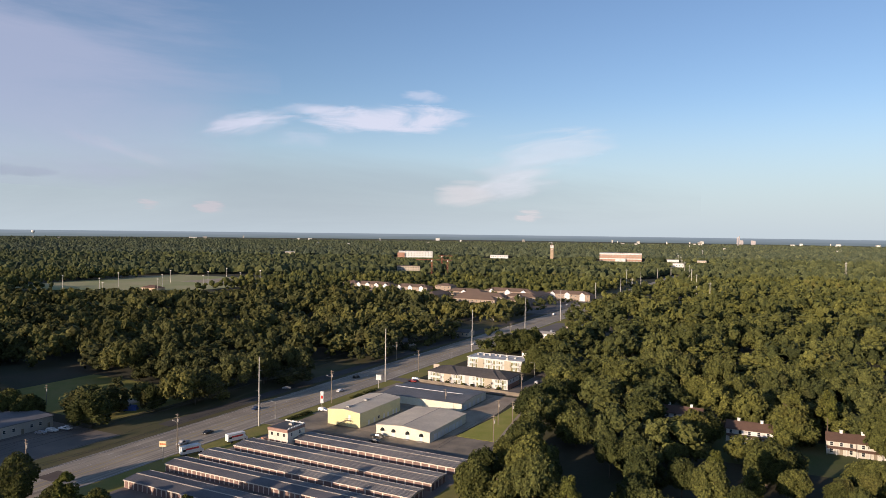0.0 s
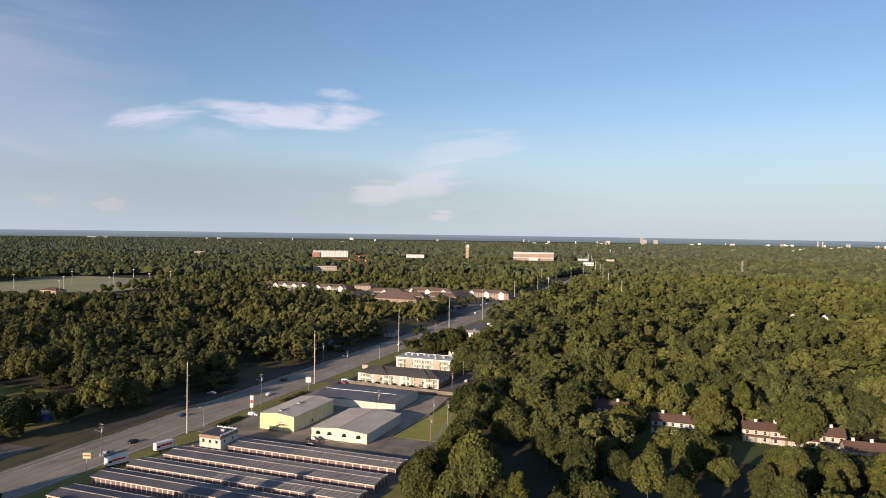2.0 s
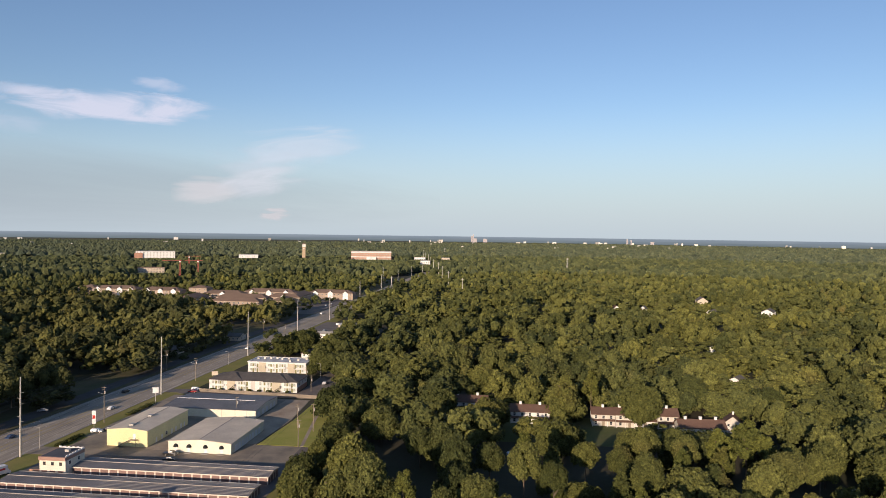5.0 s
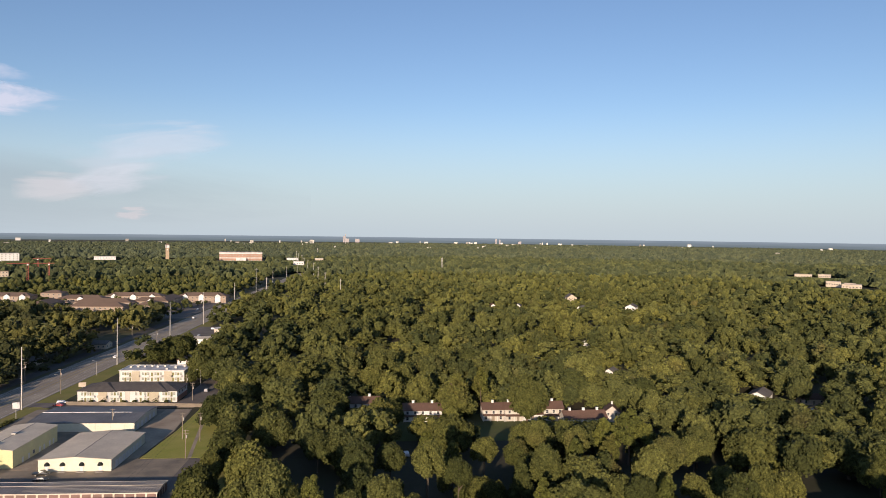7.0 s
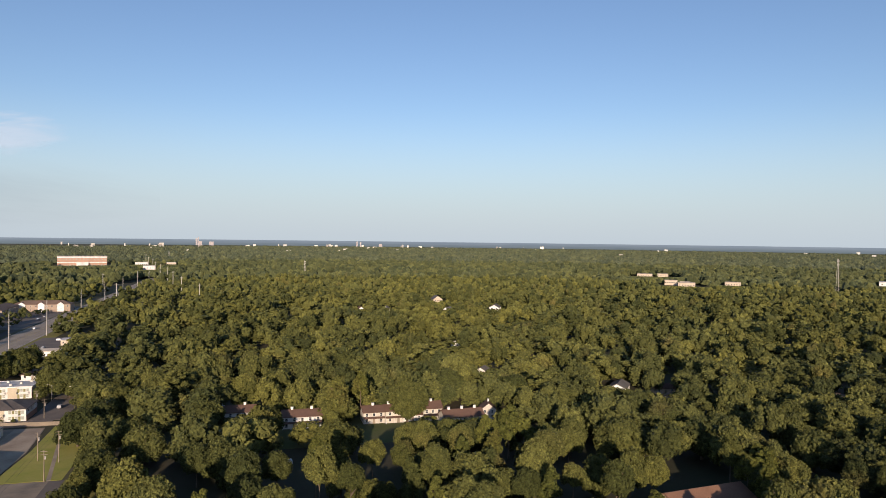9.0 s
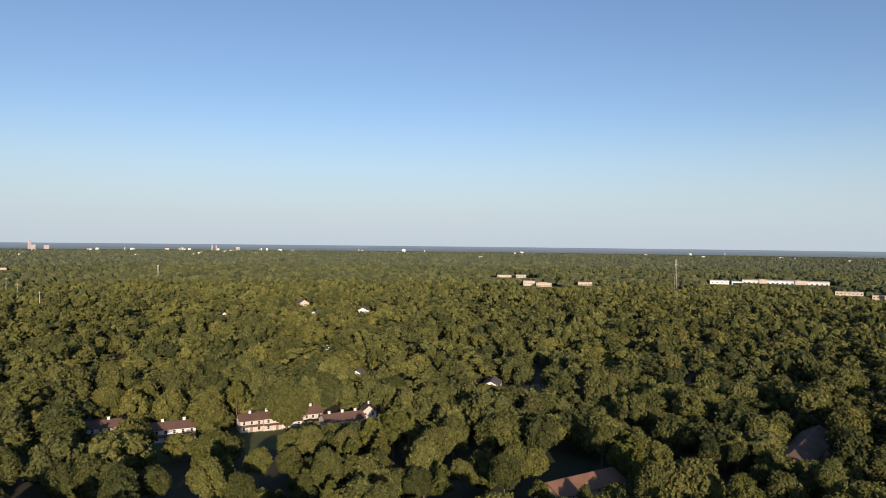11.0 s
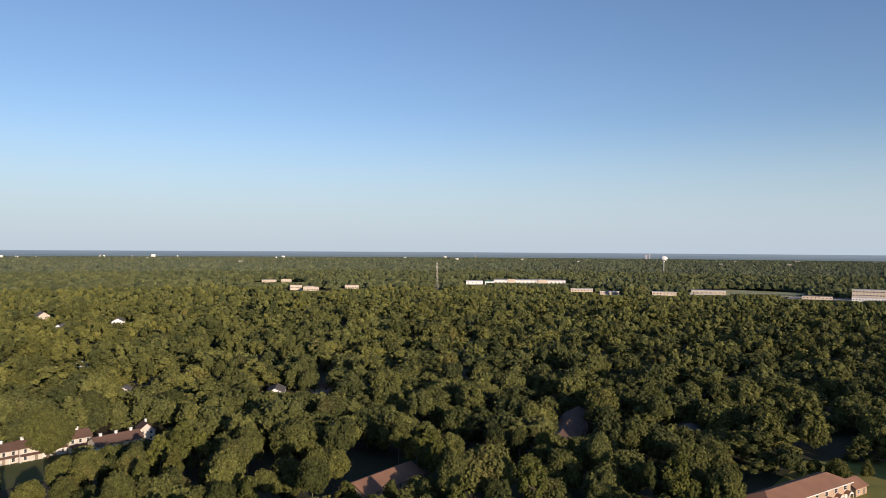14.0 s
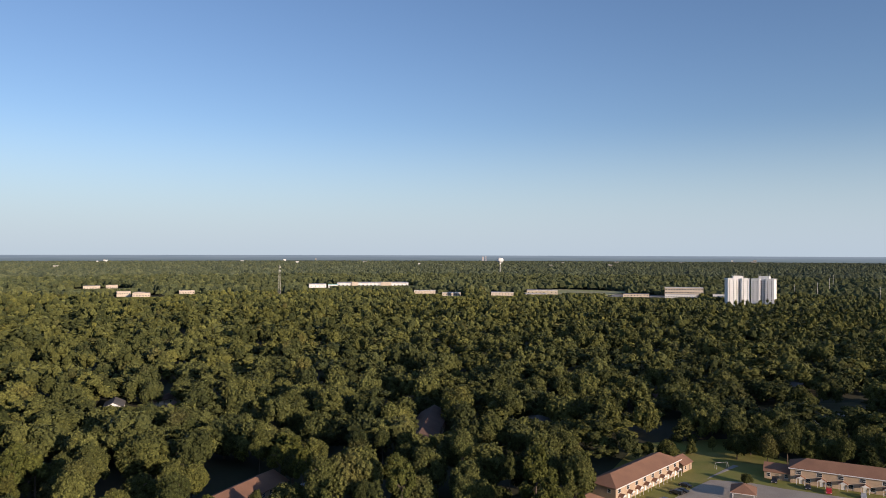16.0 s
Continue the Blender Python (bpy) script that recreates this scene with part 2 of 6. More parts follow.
def part(name, b, material, parent, label=""):
    me = b if isinstance(b, bpy.types.Mesh) else b.mesh(name)
    if material and not me.materials:
        me.materials.append(material)
    ob = new(name, me)
    ob.parent = parent
    return tagged(ob, label)


def thing(name, label, category, m=None, group="", kind=""):
    ob = new(name)
    if m is not None:
        ob.matrix_basis = m
    return tagged(ob, label, category, group, kind)


def solid(name, b, material, label, category="", m=None, kind="", group=""):
    ob = part(name, b, material, None)
    if m is not None:
        ob.matrix_basis = m
    return tagged(ob, label, category, group, kind)


# The built-up block lies along the road, turned 27 degrees: a across the road, b along it.
SITE = 27.0
SC, SS = math.cos(radians(SITE)), math.sin(radians(SITE))


def ab(a, b):
    return a * SC + b * SS, -a * SS + b * SC


def at_site(a, b, z=0.0, turn=0.0):
    x, y = ab(a, b)
    return pose(x, y, z, 0, 0, -SITE + turn)


# Beyond 1500 m the sheet of ground is drawn together towards the horizon and rises slightly.
EYE, FLAT, RIM, RIM_TRUE = 85.0, 1500.0, 4800.0, 7200.0


def true_distance(r):
    return r if r <= FLAT else r * (RIM_TRUE / RIM) ** (((r - FLAT) / (RIM - FLAT)) ** 1.25)


def ground_z(r):
    return EYE * (1 - r / true_distance(r)) - 0.0


def far_place(x, y):
    """Place, height and scale of a thing that stands at (x, y) on the flat land."""
    d = math.hypot(x, y)
    lo, hi = 0.0, RIM
    for _ in range(40):
        mid = (lo + hi) / 2
        lo, hi = (mid, hi) if true_distance(mid) < d else (lo, mid)
    s = lo / d
    return x * s, y * s, ground_z(lo), s


def far_pose(x, y, turn=0.0):
    px, py, pz, s = far_place(x, y)
    return pose(px, py, pz, 0, 0, turn) @ Matrix.Diagonal((s, s, s, 1))


# ---- ground ----
def make_ground():
    rings = [0, 60, 120, 200, 300, 450, 650, 900, 1200] + [1500 + 150 * i for i in range(23)]
    n = 96
    vs, fs = [(0, 0, 0)], []
    for r in rings[1:]:
        for i in range(n):
            a = 2 * math.pi * i / n
            vs.append((r * math.cos(a), r * math.sin(a), ground_z(r) - (0.0 if r < 1500 else 1.0)))
    fs += [(0, 1 + i, 1 + (i + 1) % n) for i in range(n)]
    for k in range(len(rings) - 2):
        o = 1 + k * n
        fs += [(o + i, o + n + i, o + n + (i + 1) % n, o + (i + 1) % n) for i in range(n)]
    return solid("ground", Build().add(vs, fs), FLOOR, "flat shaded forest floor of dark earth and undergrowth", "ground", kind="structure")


make_ground()


def slab(name, pts, z, material, label, category, m=None):
    """A flat area with a shallow edge, its top at z."""
    return solid(name, Build().prism(pts, -0.3, z), material, label, category, m, "structure")


SITE_M = pose(0, 0, 0, 0, 0, -SITE)


def rect(a0, a1, b0, b1):
    return [(a0, b0), (a1, b0), (a1, b1), (a0, b1)]


slab("verge", rect(-208.5, -196, -150, 1250), 0.03, VERGE, "olive grass verge along the road", "grass", SITE_M)
slab("verge", rect(-268, -233.5, -150, 1250), 0.03, ROUGH, "rough worn verge below the wood, toned dark for its shade", "grass", SITE_M)
slab("road", rect(-233.5, -208.5, -150, 1600), 0.06, ROADBED, "wide sun-bleached five-lane road", "road", SITE_M)
slab("frontage", rect(-247, -238.5, 215, 700), 0.05, SHADEASPHALT, "worn frontage lane beside the road, toned dark for shade", "road", SITE_M)
slab("parking_lot", rect(-196, -103, 120, 262), 0.07, ASPHALT, "dark asphalt yard between storage rows", "pavement", SITE_M)
# The paler slab starts near the end of the storage row's shadow.
slab("parking_lot", rect(-198, -108, 241, 261.9), 0.09, YARD, "asphalt before the warehouses, lightened for sunlight", "pavement", SITE_M)
slab("parking_lot", [(-200, 262), (-127, 262), (-125, 300), (-128, 338), (-200, 338)], 0.09, YARD, "worn asphalt yard round the warehouses", "pavement", SITE_M)
slab("lawn", [(-126.5, 262.5), (-104, 262.5), (-104, 340), (-124.5, 340), (-124, 300)], 0.08, GRASS, "mown lawn strip beside the warehouse yard", "grass", SITE_M)
slab("lawn", rect(-103, -84, 115, 262.4), 0.05, VERGE, "rough olive grass strip between storage yard and wood", "grass", SITE_M)
slab("lawn", rect(-104, -92, 262.5, 345), 0.05, ROUGH, "rough grass under the wood's edge", "grass", SITE_M)
slab("dirt_yard", [(-131, 262.2), (-127.2, 262.2), (-125.3, 300), (-128.4, 337), (-140, 337), (-140.5, 286), (-131, 283)], 0.115, DIRT, "pale worn gravel apron beside the warehouses", "ground", SITE_M)
slab("footpath", [(-109, 262.5), (-107.6, 262.5), (-121, 345), (-122.4, 345)], 0.11, DIRT, "narrow worn dirt footpath across the lawn", "pavement", SITE_M)
slab("parking_lot", rect(-200, -128, 341, 352), 0.08, ASPHALT, "asphalt lane behind the wooden fence", "pavement", SITE_M)
slab("parking_lot", rect(-139, -124, 352, 432), 0.10, ASPHALT, "asphalt parking beside the apartment houses", "pavement", SITE_M)
slab("dirt_yard", rect(-167.4, -157.5, 250, 283), 0.11, DIRT, "bare dirt alley between two warehouses", "ground", SITE_M)
slab("parking_lot", rect(-330, -246.5, 140, 196), 0.06, ASPHALT, "worn asphalt lot of the roadside workshop", "pavement", SITE_M)
slab("lawn", rect(-362, -268.5, 205, 270), 0.05, VERGE, "rough lawn with bare patches at the wood's edge", "grass", SITE_M)
slab("dirt_yard", rect(-300, -286, 226, 240), 0.08, DIRT, "patch of bare earth on the lawn", "ground", SITE_M)
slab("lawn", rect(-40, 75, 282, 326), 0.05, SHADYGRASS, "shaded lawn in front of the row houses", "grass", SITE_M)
slab("parking_lot", rect(-205, -150, 480, 640), 0.06, ASPHALT, "asphalt lots of roadside shops", "pavement", SITE_M)
slab("parking_lot", rect(-600, -236.5, 700, 920), 0.04, ASPHALT, "asphalt courts of the apartment estate", "pavement", SITE_M)
slab("sports_field", rect(-1010, -735, 590, 930), 0.08, FIELD, "pale mown sports fields", "grass", SITE_M)
slab("dirt_yard", rect(-880, -740, 810, 915), 0.12, DIRT, "pale parking ground beside the sports fields", "ground", SITE_M)
slab("road_patch", rect(-229, -221, 149, 157), 0.075, PATCH, "square repaired patch in the road", "road", SITE_M)
slab("pavement", rect(-208.5, -207.9, -150, 900), 0.16, CONCRETE, "low concrete kerb at the road's edge", "kerb", SITE_M)
slab("pavement", rect(-234.1, -233.5, -150, 900), 0.16, CONCRETE, "low concrete kerb at the road's far edge", "kerb", SITE_M)
slab("driveway", rect(-208.4, -196, 238, 247), 0.10, YARD, "asphalt driveway from the road to the yard", "road", SITE_M)
slab("driveway", rect(-208.4, -196, 343, 351), 0.09, ASPHALT, "asphalt driveway to the apartment houses", "road", SITE_M)


def lane_marks():
    mark = thing("lane_markings", "faded white lane dashes and yellow centre lines", "road marking", SITE_M, kind="structure")
    dash = Build().box(-0.08, 0.08, -1.6, 1.6, 0.064, 0.068).mesh("dash")
    for a in (-229.2, -225.0, -217.0, -212.8):
        for k in range(36):
            part("dash", dash, PAINT, mark).location = (a, 130 + 12 * k, 0)
    for a in (-223.0, -222.6, -219.4, -219.0):
        part("line", Build().box(a - 0.07, a + 0.07, 60, 900, 0.064, 0.068), PAINT_Y, mark)
    for a in (-232.9, -209.1):
        part("line", Build().box(a - 0.08, a + 0.08, 60, 900, 0.064, 0.068), PAINT, mark)


lane_marks()


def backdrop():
    """The plain's blue rim past the last woods: haze painted on a glowing strip."""
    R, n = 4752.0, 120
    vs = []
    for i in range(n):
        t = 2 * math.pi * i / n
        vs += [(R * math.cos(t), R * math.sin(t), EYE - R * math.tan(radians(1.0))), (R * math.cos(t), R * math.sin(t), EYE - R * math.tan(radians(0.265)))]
    m, nt, bsdf = nodes_of("painted_blue_haze")
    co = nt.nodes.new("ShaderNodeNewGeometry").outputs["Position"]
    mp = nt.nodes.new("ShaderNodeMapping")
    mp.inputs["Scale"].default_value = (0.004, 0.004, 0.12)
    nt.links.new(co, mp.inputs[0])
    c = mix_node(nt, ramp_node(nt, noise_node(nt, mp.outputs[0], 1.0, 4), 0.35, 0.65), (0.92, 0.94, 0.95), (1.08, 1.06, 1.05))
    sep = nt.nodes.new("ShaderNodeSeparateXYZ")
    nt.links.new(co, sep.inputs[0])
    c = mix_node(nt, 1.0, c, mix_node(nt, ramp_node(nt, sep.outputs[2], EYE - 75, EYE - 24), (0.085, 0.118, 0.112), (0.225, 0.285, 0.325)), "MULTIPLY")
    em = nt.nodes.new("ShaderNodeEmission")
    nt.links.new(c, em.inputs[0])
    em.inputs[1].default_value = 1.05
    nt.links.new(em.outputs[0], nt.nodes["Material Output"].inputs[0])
    solid("backdrop", Build().add(vs, [(2 * i, 2 * i + 1, (2 * i + 3) % (2 * n), (2 * i + 2) % (2 * n)) for i in range(n)]), m, "glowing strip painted as the hazy blue rim of the plain", "distance", kind="structure")


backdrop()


# ---- buildings ----
CACHE = {}


def shared(key, make):
    if key not in CACHE:
        CACHE[key] = make()
    return CACHE[key]


def window(parent, x, y, z, w, h, face="s", pane=None, frame_mat=None, name="window"):
    """A framed window on a wall; face says which way the wall looks in the thing's own axes."""
    turn = {"s": 0, "e": 90, "n": 180, "w": 270}[face]
    fm = shared(("wf", w, h, (frame_mat or TRIM).name), lambda: Build().box(-w / 2 - 0.1, -w / 2, -0.07, 0.05, -h / 2 - 0.1, h / 2 + 0.1).box(w / 2, w / 2 + 0.1, -0.07, 0.05, -h / 2 - 0.1, h / 2 + 0.1)
                .box(-w / 2, w / 2, -0.07, 0.05, h / 2, h / 2 + 0.1).box(-w / 2, w / 2, -0.10, 0.05, -h / 2 - 0.1, -h / 2).box(-w / 2, w / 2, -0.06, 0.05, -0.03, 0.03).mesh("window"))
    pm = shared(("wp", w, h, (pane or PANE).name), lambda: Build().box(-w / 2, w / 2, -0.03, 0.05, -h / 2, h / 2).mesh("pane"))
    ob = part(name, fm, frame_mat or TRIM, parent)
    ob.matrix_basis = pose(x, y, z, 0, 0, turn)
    part("pane", pm, pane or PANE, ob)
    return ob


def door(parent, x, y, w, h, material, face="s", z=0.0, name="door", label=""):
    turn = {"s": 0, "e": 90, "n": 180, "w": 270}[face]
    me = shared(("door", w, h, material.name), lambda: Build().box(-w / 2, w / 2, -0.05, 0.05, 0.02, h).box(-w / 2 - 0.08, -w / 2, -0.07, 0.05, 0, h + 0.08)
                .box(w / 2, w / 2 + 0.08, -0.07, 0.05, 0, h + 0.08).box(-w / 2, w / 2, -0.07, 0.05, h, h + 0.08).mesh(name))
    ob = part(name, me, material, parent, label)
    ob.matrix_basis = pose(x, y, z, 0, 0, turn)
    return ob


def gable_roof(L, W, eave, ridge, over=0.4, thick=0.22, x0=0.0, y0=0.0):
    x, y = L / 2 + over, W / 2 + over
    e = eave - (ridge - eave) * over / (W / 2)
    lower = [(-x, -y, e), (x, -y, e), (x, 0, ridge), (-x, 0, ridge), (x, y, e), (-x, y, e)]
    upper = [(a, b, c + thick) for a, b, c in lower]
    vs = [(a + x0, b + y0, c) for a, b, c in lower + upper]
    return Build().add(vs, [(3, 2, 1, 0), (5, 4, 2, 3), (6, 7, 8, 9), (9, 8, 10, 11), (0, 1, 7, 6), (4, 5, 11, 10), (1, 2, 8, 7), (2, 4, 10, 8), (3, 0, 6, 9), (5, 3, 9, 11)])


def hip_roof(L, W, eave, ridge, over=0.4, thick=0.2, x0=0.0, y0=0.0):
    x, y = L / 2 + over, W / 2 + over
    rx, ry = max(L / 2 - W / 2, 0.02), max(W / 2 - L / 2, 0.0)
    b = Build()
    vs = [(-x, -y, eave), (x, -y, eave), (x, y, eave), (-x, y, eave)]
    vs += [(p, q, eave + thick) for p, q, _ in vs]
    vs += [(-rx, -ry, ridge + thick), (rx, ry, ridge + thick)] if L >= W else [(0, -ry, ridge + thick), (0, ry, ridge + thick)]
    vs = [(p + x0, q + y0, r) for p, q, r in vs]
    fs = [(3, 2, 1, 0), (0, 1, 5, 4), (1, 2, 6, 5), (2, 3, 7, 6), (3, 0, 4, 7)]
    fs += [(4, 5, 9, 8), (5, 6, 9), (6, 7, 8, 9), (7, 4, 8)] if L >= W else [(4, 5, 8), (5, 6, 9, 8), (6, 7, 9), (7, 4, 8, 9)]
    return b.add(vs, fs)


def gable_walls(L, W, eave, ridge):
    x, y = L / 2, W / 2
    vs = [(-x, -y, -0.3), (x, -y, -0.3), (x, y, -0.3), (-x, y, -0.3), (-x, -y, eave), (x, -y, eave), (x, y, eave), (-x, y, eave), (-x, 0, ridge), (x, 0, ridge)]
    return Build().add(vs, [(0, 1, 5, 4), (2, 3, 7, 6), (1, 2, 6, 9, 5), (3, 0, 4, 8, 7), (0, 3, 2, 1), (4, 5, 9, 8), (6, 7, 8, 9)])


def house(name, label, category, m, L, W, eave, ridge, wall_mat, roof_mat, storeys=1, hip=False, chimneys=0, spacing=3.4, pent=False, over=0.5, win=(1.1, 1.3), group="", pane=None, gables=0, ends=True):
    """A house on its own axes: ridge along x, front towards -y."""
    h = thing(name, label, category, m, group)
    part("wall", Build().box(-L / 2, L / 2, -W / 2, W / 2, -0.3, eave) if hip else gable_walls(L, W, eave, ridge), wall_mat, h)
    part("roof", (hip_roof if hip else gable_roof)(L, W, eave, ridge, over), roof_mat, h)
    n = max(2, int(L / spacing))
    sh = eave / storeys
    for k in range(storeys):
        for i in range(n):
            x = -L / 2 + (i + 0.5) * L / n
            if k == 0 and i % 3 == 1:
                door(h, x, -W / 2, 1.0, 2.05, WOOD, "s")
            else:
                window(h, x, -W / 2, sh * k + sh * 0.55, win[0], win[1], "s", pane)
            if i % 2 == 0:
                window(h, x, W / 2, sh * k + sh * 0.55, win[0], win[1], "n", pane)
        if ends:
            for y in (-W / 4, W / 4):
                window(h, L / 2, y, sh * k + sh * 0.55, win[0], win[1], "e", pane)
                window(h, -L / 2, y, sh * k + sh * 0.55, win[0], win[1], "w", pane)
    for i in range(chimneys):
        x = -L / 2 + (i + 0.5) * L / chimneys
        c = part("chimney", Build().box(x - 0.55, x + 0.55, -0.35, 0.35, ridge - 0.5, ridge + 1.15).box(x - 0.65, x + 0.65, -0.45, 0.45, ridge + 1.15, ridge + 1.3), WHITE, h)
    if pent:
        part("porch_roof", Build().add([(-L / 2, -W / 2 - 1.5, 2.55), (L / 2, -W / 2 - 1.5, 2.55), (L / 2, -W / 2, 3.1), (-L / 2, -W / 2, 3.1), (-L / 2, -W / 2 - 1.5, 2.7), (L / 2, -W / 2 - 1.5, 2.7), (L / 2, -W / 2, 3.25), (-L / 2, -W / 2, 3.25)],
                                          [(3, 2, 1, 0), (4, 5, 6, 7), (0, 1, 5, 4), (1, 2, 6, 5), (3, 0, 4, 7)]), roof_mat, h)
        for i in range(n + 1):
            x = -L / 2 + 0.1 + i * (L - 0.2) / n
            part("porch_post", shared(("post", 2.55), lambda: Build().box(-0.07, 0.07, -0.07, 0.07, 0, 2.56).mesh("porch_post")), TRIM, h).location = (x, -W / 2 - 1.4, 0)
    for i in range(gables):
        x = -L / 2 + (i + 0.5) * L / gables
        g = 3.6
        part("front_gable", Build().add([(x - g, -W / 2 - 0.6, eave), (x + g, -W / 2 - 0.6, eave), (x, -W / 2 - 0.6, eave + 2.6), (x - g, -1, eave), (x + g, -1, eave), (x, -1, eave + 2.6)],
                                        [(0, 1, 2), (5, 4, 3), (0, 3, 4, 1)]).box(x - g + 0.3, x + g - 0.3, -W / 2 - 0.6, -W / 2 + 0.1, 0, eave), WHITE, h)
        part("gable_roof", Build().add([(x - g - 0.4, -W / 2 - 0.9, eave - 0.2), (x, -W / 2 - 0.9, eave + 2.7), (x, -0.5, eave + 2.7), (x - g - 0.4, -0.5, eave - 0.2),
                                         (x + g + 0.4, -W / 2 - 0.9, eave - 0.2), (x + g + 0.4, -0.5, eave - 0.2), (x, -W / 2 - 0.9, eave + 2.95), (x, -0.5, eave + 2.95)],
                                        [(0, 1, 6), (0, 6, 7, 3), (4, 5, 7, 6), (0, 3, 2, 1), (4, 1, 2, 5), (1, 4, 6), (3, 7, 2), (5, 2, 7)]), roof_mat, h)
    return h


def storage_row(a0, a1, b0, b1, roof_right_ribs, bay=3.25):
    """Self-storage row: white walls, maroon roll-up doors, low metal roof with ribs."""
    L, W, H = a1 - a0, b1 - b0, 2.65
    h = thing("storage_building", "long low white storage row with maroon roll-up doors", "storage building", at_site((a0 + a1) / 2, (b0 + b1) / 2), "storage rows")
    part("wall", gable_walls(L, W, H, H + 0.55), PILLAR, h)
    part("roof", gable_roof(L, W, H, H + 0.55, 0.25, 0.1), BLUEROOF, h)
    ribs = Build()
    n = int(L / 0.95)
    x, y = L / 2 + 0.25, W / 2 + 0.25
    e = H - 0.55 * 0.25 / (W / 2) + 0.1
    for i in range(n + 1):
        p = -x + i * 2 * x / n
        for s in (-1, 1):
            ribs.add([(p - 0.05, s * y, e), (p + 0.05, s * y, e), (p + 0.05, 0, H + 0.65), (p - 0.05, 0, H + 0.65), (p - 0.05, s * y, e + 0.06), (p + 0.05, s * y, e + 0.06), (p + 0.05, 0, H + 0.71), (p - 0.05, 0, H + 0.71)],
                     [(4, 5, 6, 7), (0, 1, 5, 4), (1, 2, 6, 5), (3, 0, 4, 7)])
    if roof_right_ribs:
        for s in (-1, 1):
            for k in range(1, 6):
                y1, z1 = s * y * k / 6, e + (H + 0.65 - e) * (1 - k / 6)
                ribs.box(-L * 0.1, x, y1 - 0.05, y1 + 0.05, z1 - 0.02, z1 + 0.05)
    part("roof_ribs", ribs, RIB if roof_right_ribs else BLUEROOF, h)
    part("ridge_cap", Build().box(-x, x, -0.22, 0.22, H + 0.62, H + 0.74), METALROOF, h, "pale metal ridge cap")
    part("eave_trim", Build().box(-x - 0.02, x + 0.02, -y - 0.06, -y, e - 0.30, e + 0.03), PILLAR, h)
    part("back_gutter", Build().box(-x - 0.02, x + 0.02, y, y + 0.16, e - 0.16, e + 0.10), GALV, h)
    part("verge_trim", Build().add([(x, -y, e - 0.2), (x + 0.05, -y, e - 0.2), (x + 0.05, 0, H + 0.45), (x, 0, H + 0.45), (x, -y, e + 0.1), (x + 0.05, -y, e + 0.1), (x + 0.05, 0, H + 0.76), (x, 0, H + 0.76)], [(0, 1, 5, 4), (1, 2, 6, 5), (3, 0, 4, 7), (4, 5, 6, 7)]), PILLAR, h)
    m = int(L / bay)
    for i in range(m):
        cx = -L / 2 + (i + 0.5) * L / m
        door(h, cx, -W / 2, bay - 0.7, 2.15, MAROON, "s", 0.05, "roll_up_door")
        if i % 2 == 0:
            door(h, cx, W / 2, 2.5, 2.15, MAROON, "n", 0.05, "roll_up_door")
    k = max(3, int(W / 2.3))
    for i in range(k):
        door(h, L / 2, -W / 2 + (i + 0.5) * W / k, 1.6, 2.15, MAROON, "e", 0.05, "roll_up_door")
    return h


for a0, b0, b1, rb in ((-176.5, 219.6, 229.6, True), (-191.0, 202.3, 212.5, True), (-194.5, 188.2, 196.6, True), (-196.5, 174.6, 183.2, False)):
    storage_row(a0, -106.2, b0, b1, rb, 3.25 if rb else 2.1)
storage_row(-195.5, -106.2, 157.0, 167.0, False, 2.1)


def office():
    h = thing("storage_office", "two-storey cream office with maroon upper band and flat roof", "office", at_site(-181.6, 221.5))
    L, W = 9.6, 10.6
    part("wall", Build().box(-L / 2, L / 2, -W / 2, W / 2, -0.3, 5.7), surface("cream_block_wall", (0.74, 0.68, 0.56), (0.66, 0.60, 0.49), 0.8), h)
    part("upper_band", Build().box(-L / 2 - 0.25, L / 2 + 0.03, -W / 2 - 0.25, W / 2 + 0.03, 5.7, 6.9), surface("faded_maroon_fascia", (0.40, 0.25, 0.19), (0.33, 0.20, 0.155), 0.85), h)
    part("roof", Build().box(-L / 2 + 0.3, L / 2 - 0.3, -W / 2 + 0.3, W / 2 - 0.3, 6.9, 6.95), DARKROOF, h)
    par = Build()
    for q in ((-L / 2 - 0.05, L / 2 + 0.05, W / 2 - 0.25, W / 2 + 0.05), (L / 2 - 0.25, L / 2 + 0.05, -W / 2 + 0.25, W / 2 - 0.25)):
        par.box(*q, 6.902, 7.25)
    for i in range(6):
        par.box(-L / 2 + i * 1.7, -L / 2 + i * 1.7 + 0.8, W / 2 - 0.3, W / 2 + 0.08, 7.25, 7.5).box(L / 2 - 0.3, L / 2 + 0.08, -W / 2 + 0.6 + i * 1.7, -W / 2 + 1.4 + i * 1.7, 7.25, 7.5)
    part("parapet", par, TRIM, h)
    part("air_unit", Build().box(0.5, 2.0, 0.5, 1.9, 6.95, 7.8), GALV, h)
    for x in (-3, 0, 3):
        window(h, x, -W / 2, 4.6, 0.9, 1.0, "s", None, WOOD)
        door(h, x, -W / 2, 1.9, 2.1, MAROON, "s", 0.02, "roll_up_door")
    for y in (-3, 2):
        window(h, L / 2, y, 4.6, 1.0, 1.1, "e")
    part("side_wall", Build().box(-L / 2 - 4.5, -L / 2, -W / 2 + 1, -W / 2 + 1.2, -0.2, 1.9), BRICK, h, "low brick screen wall")


office()


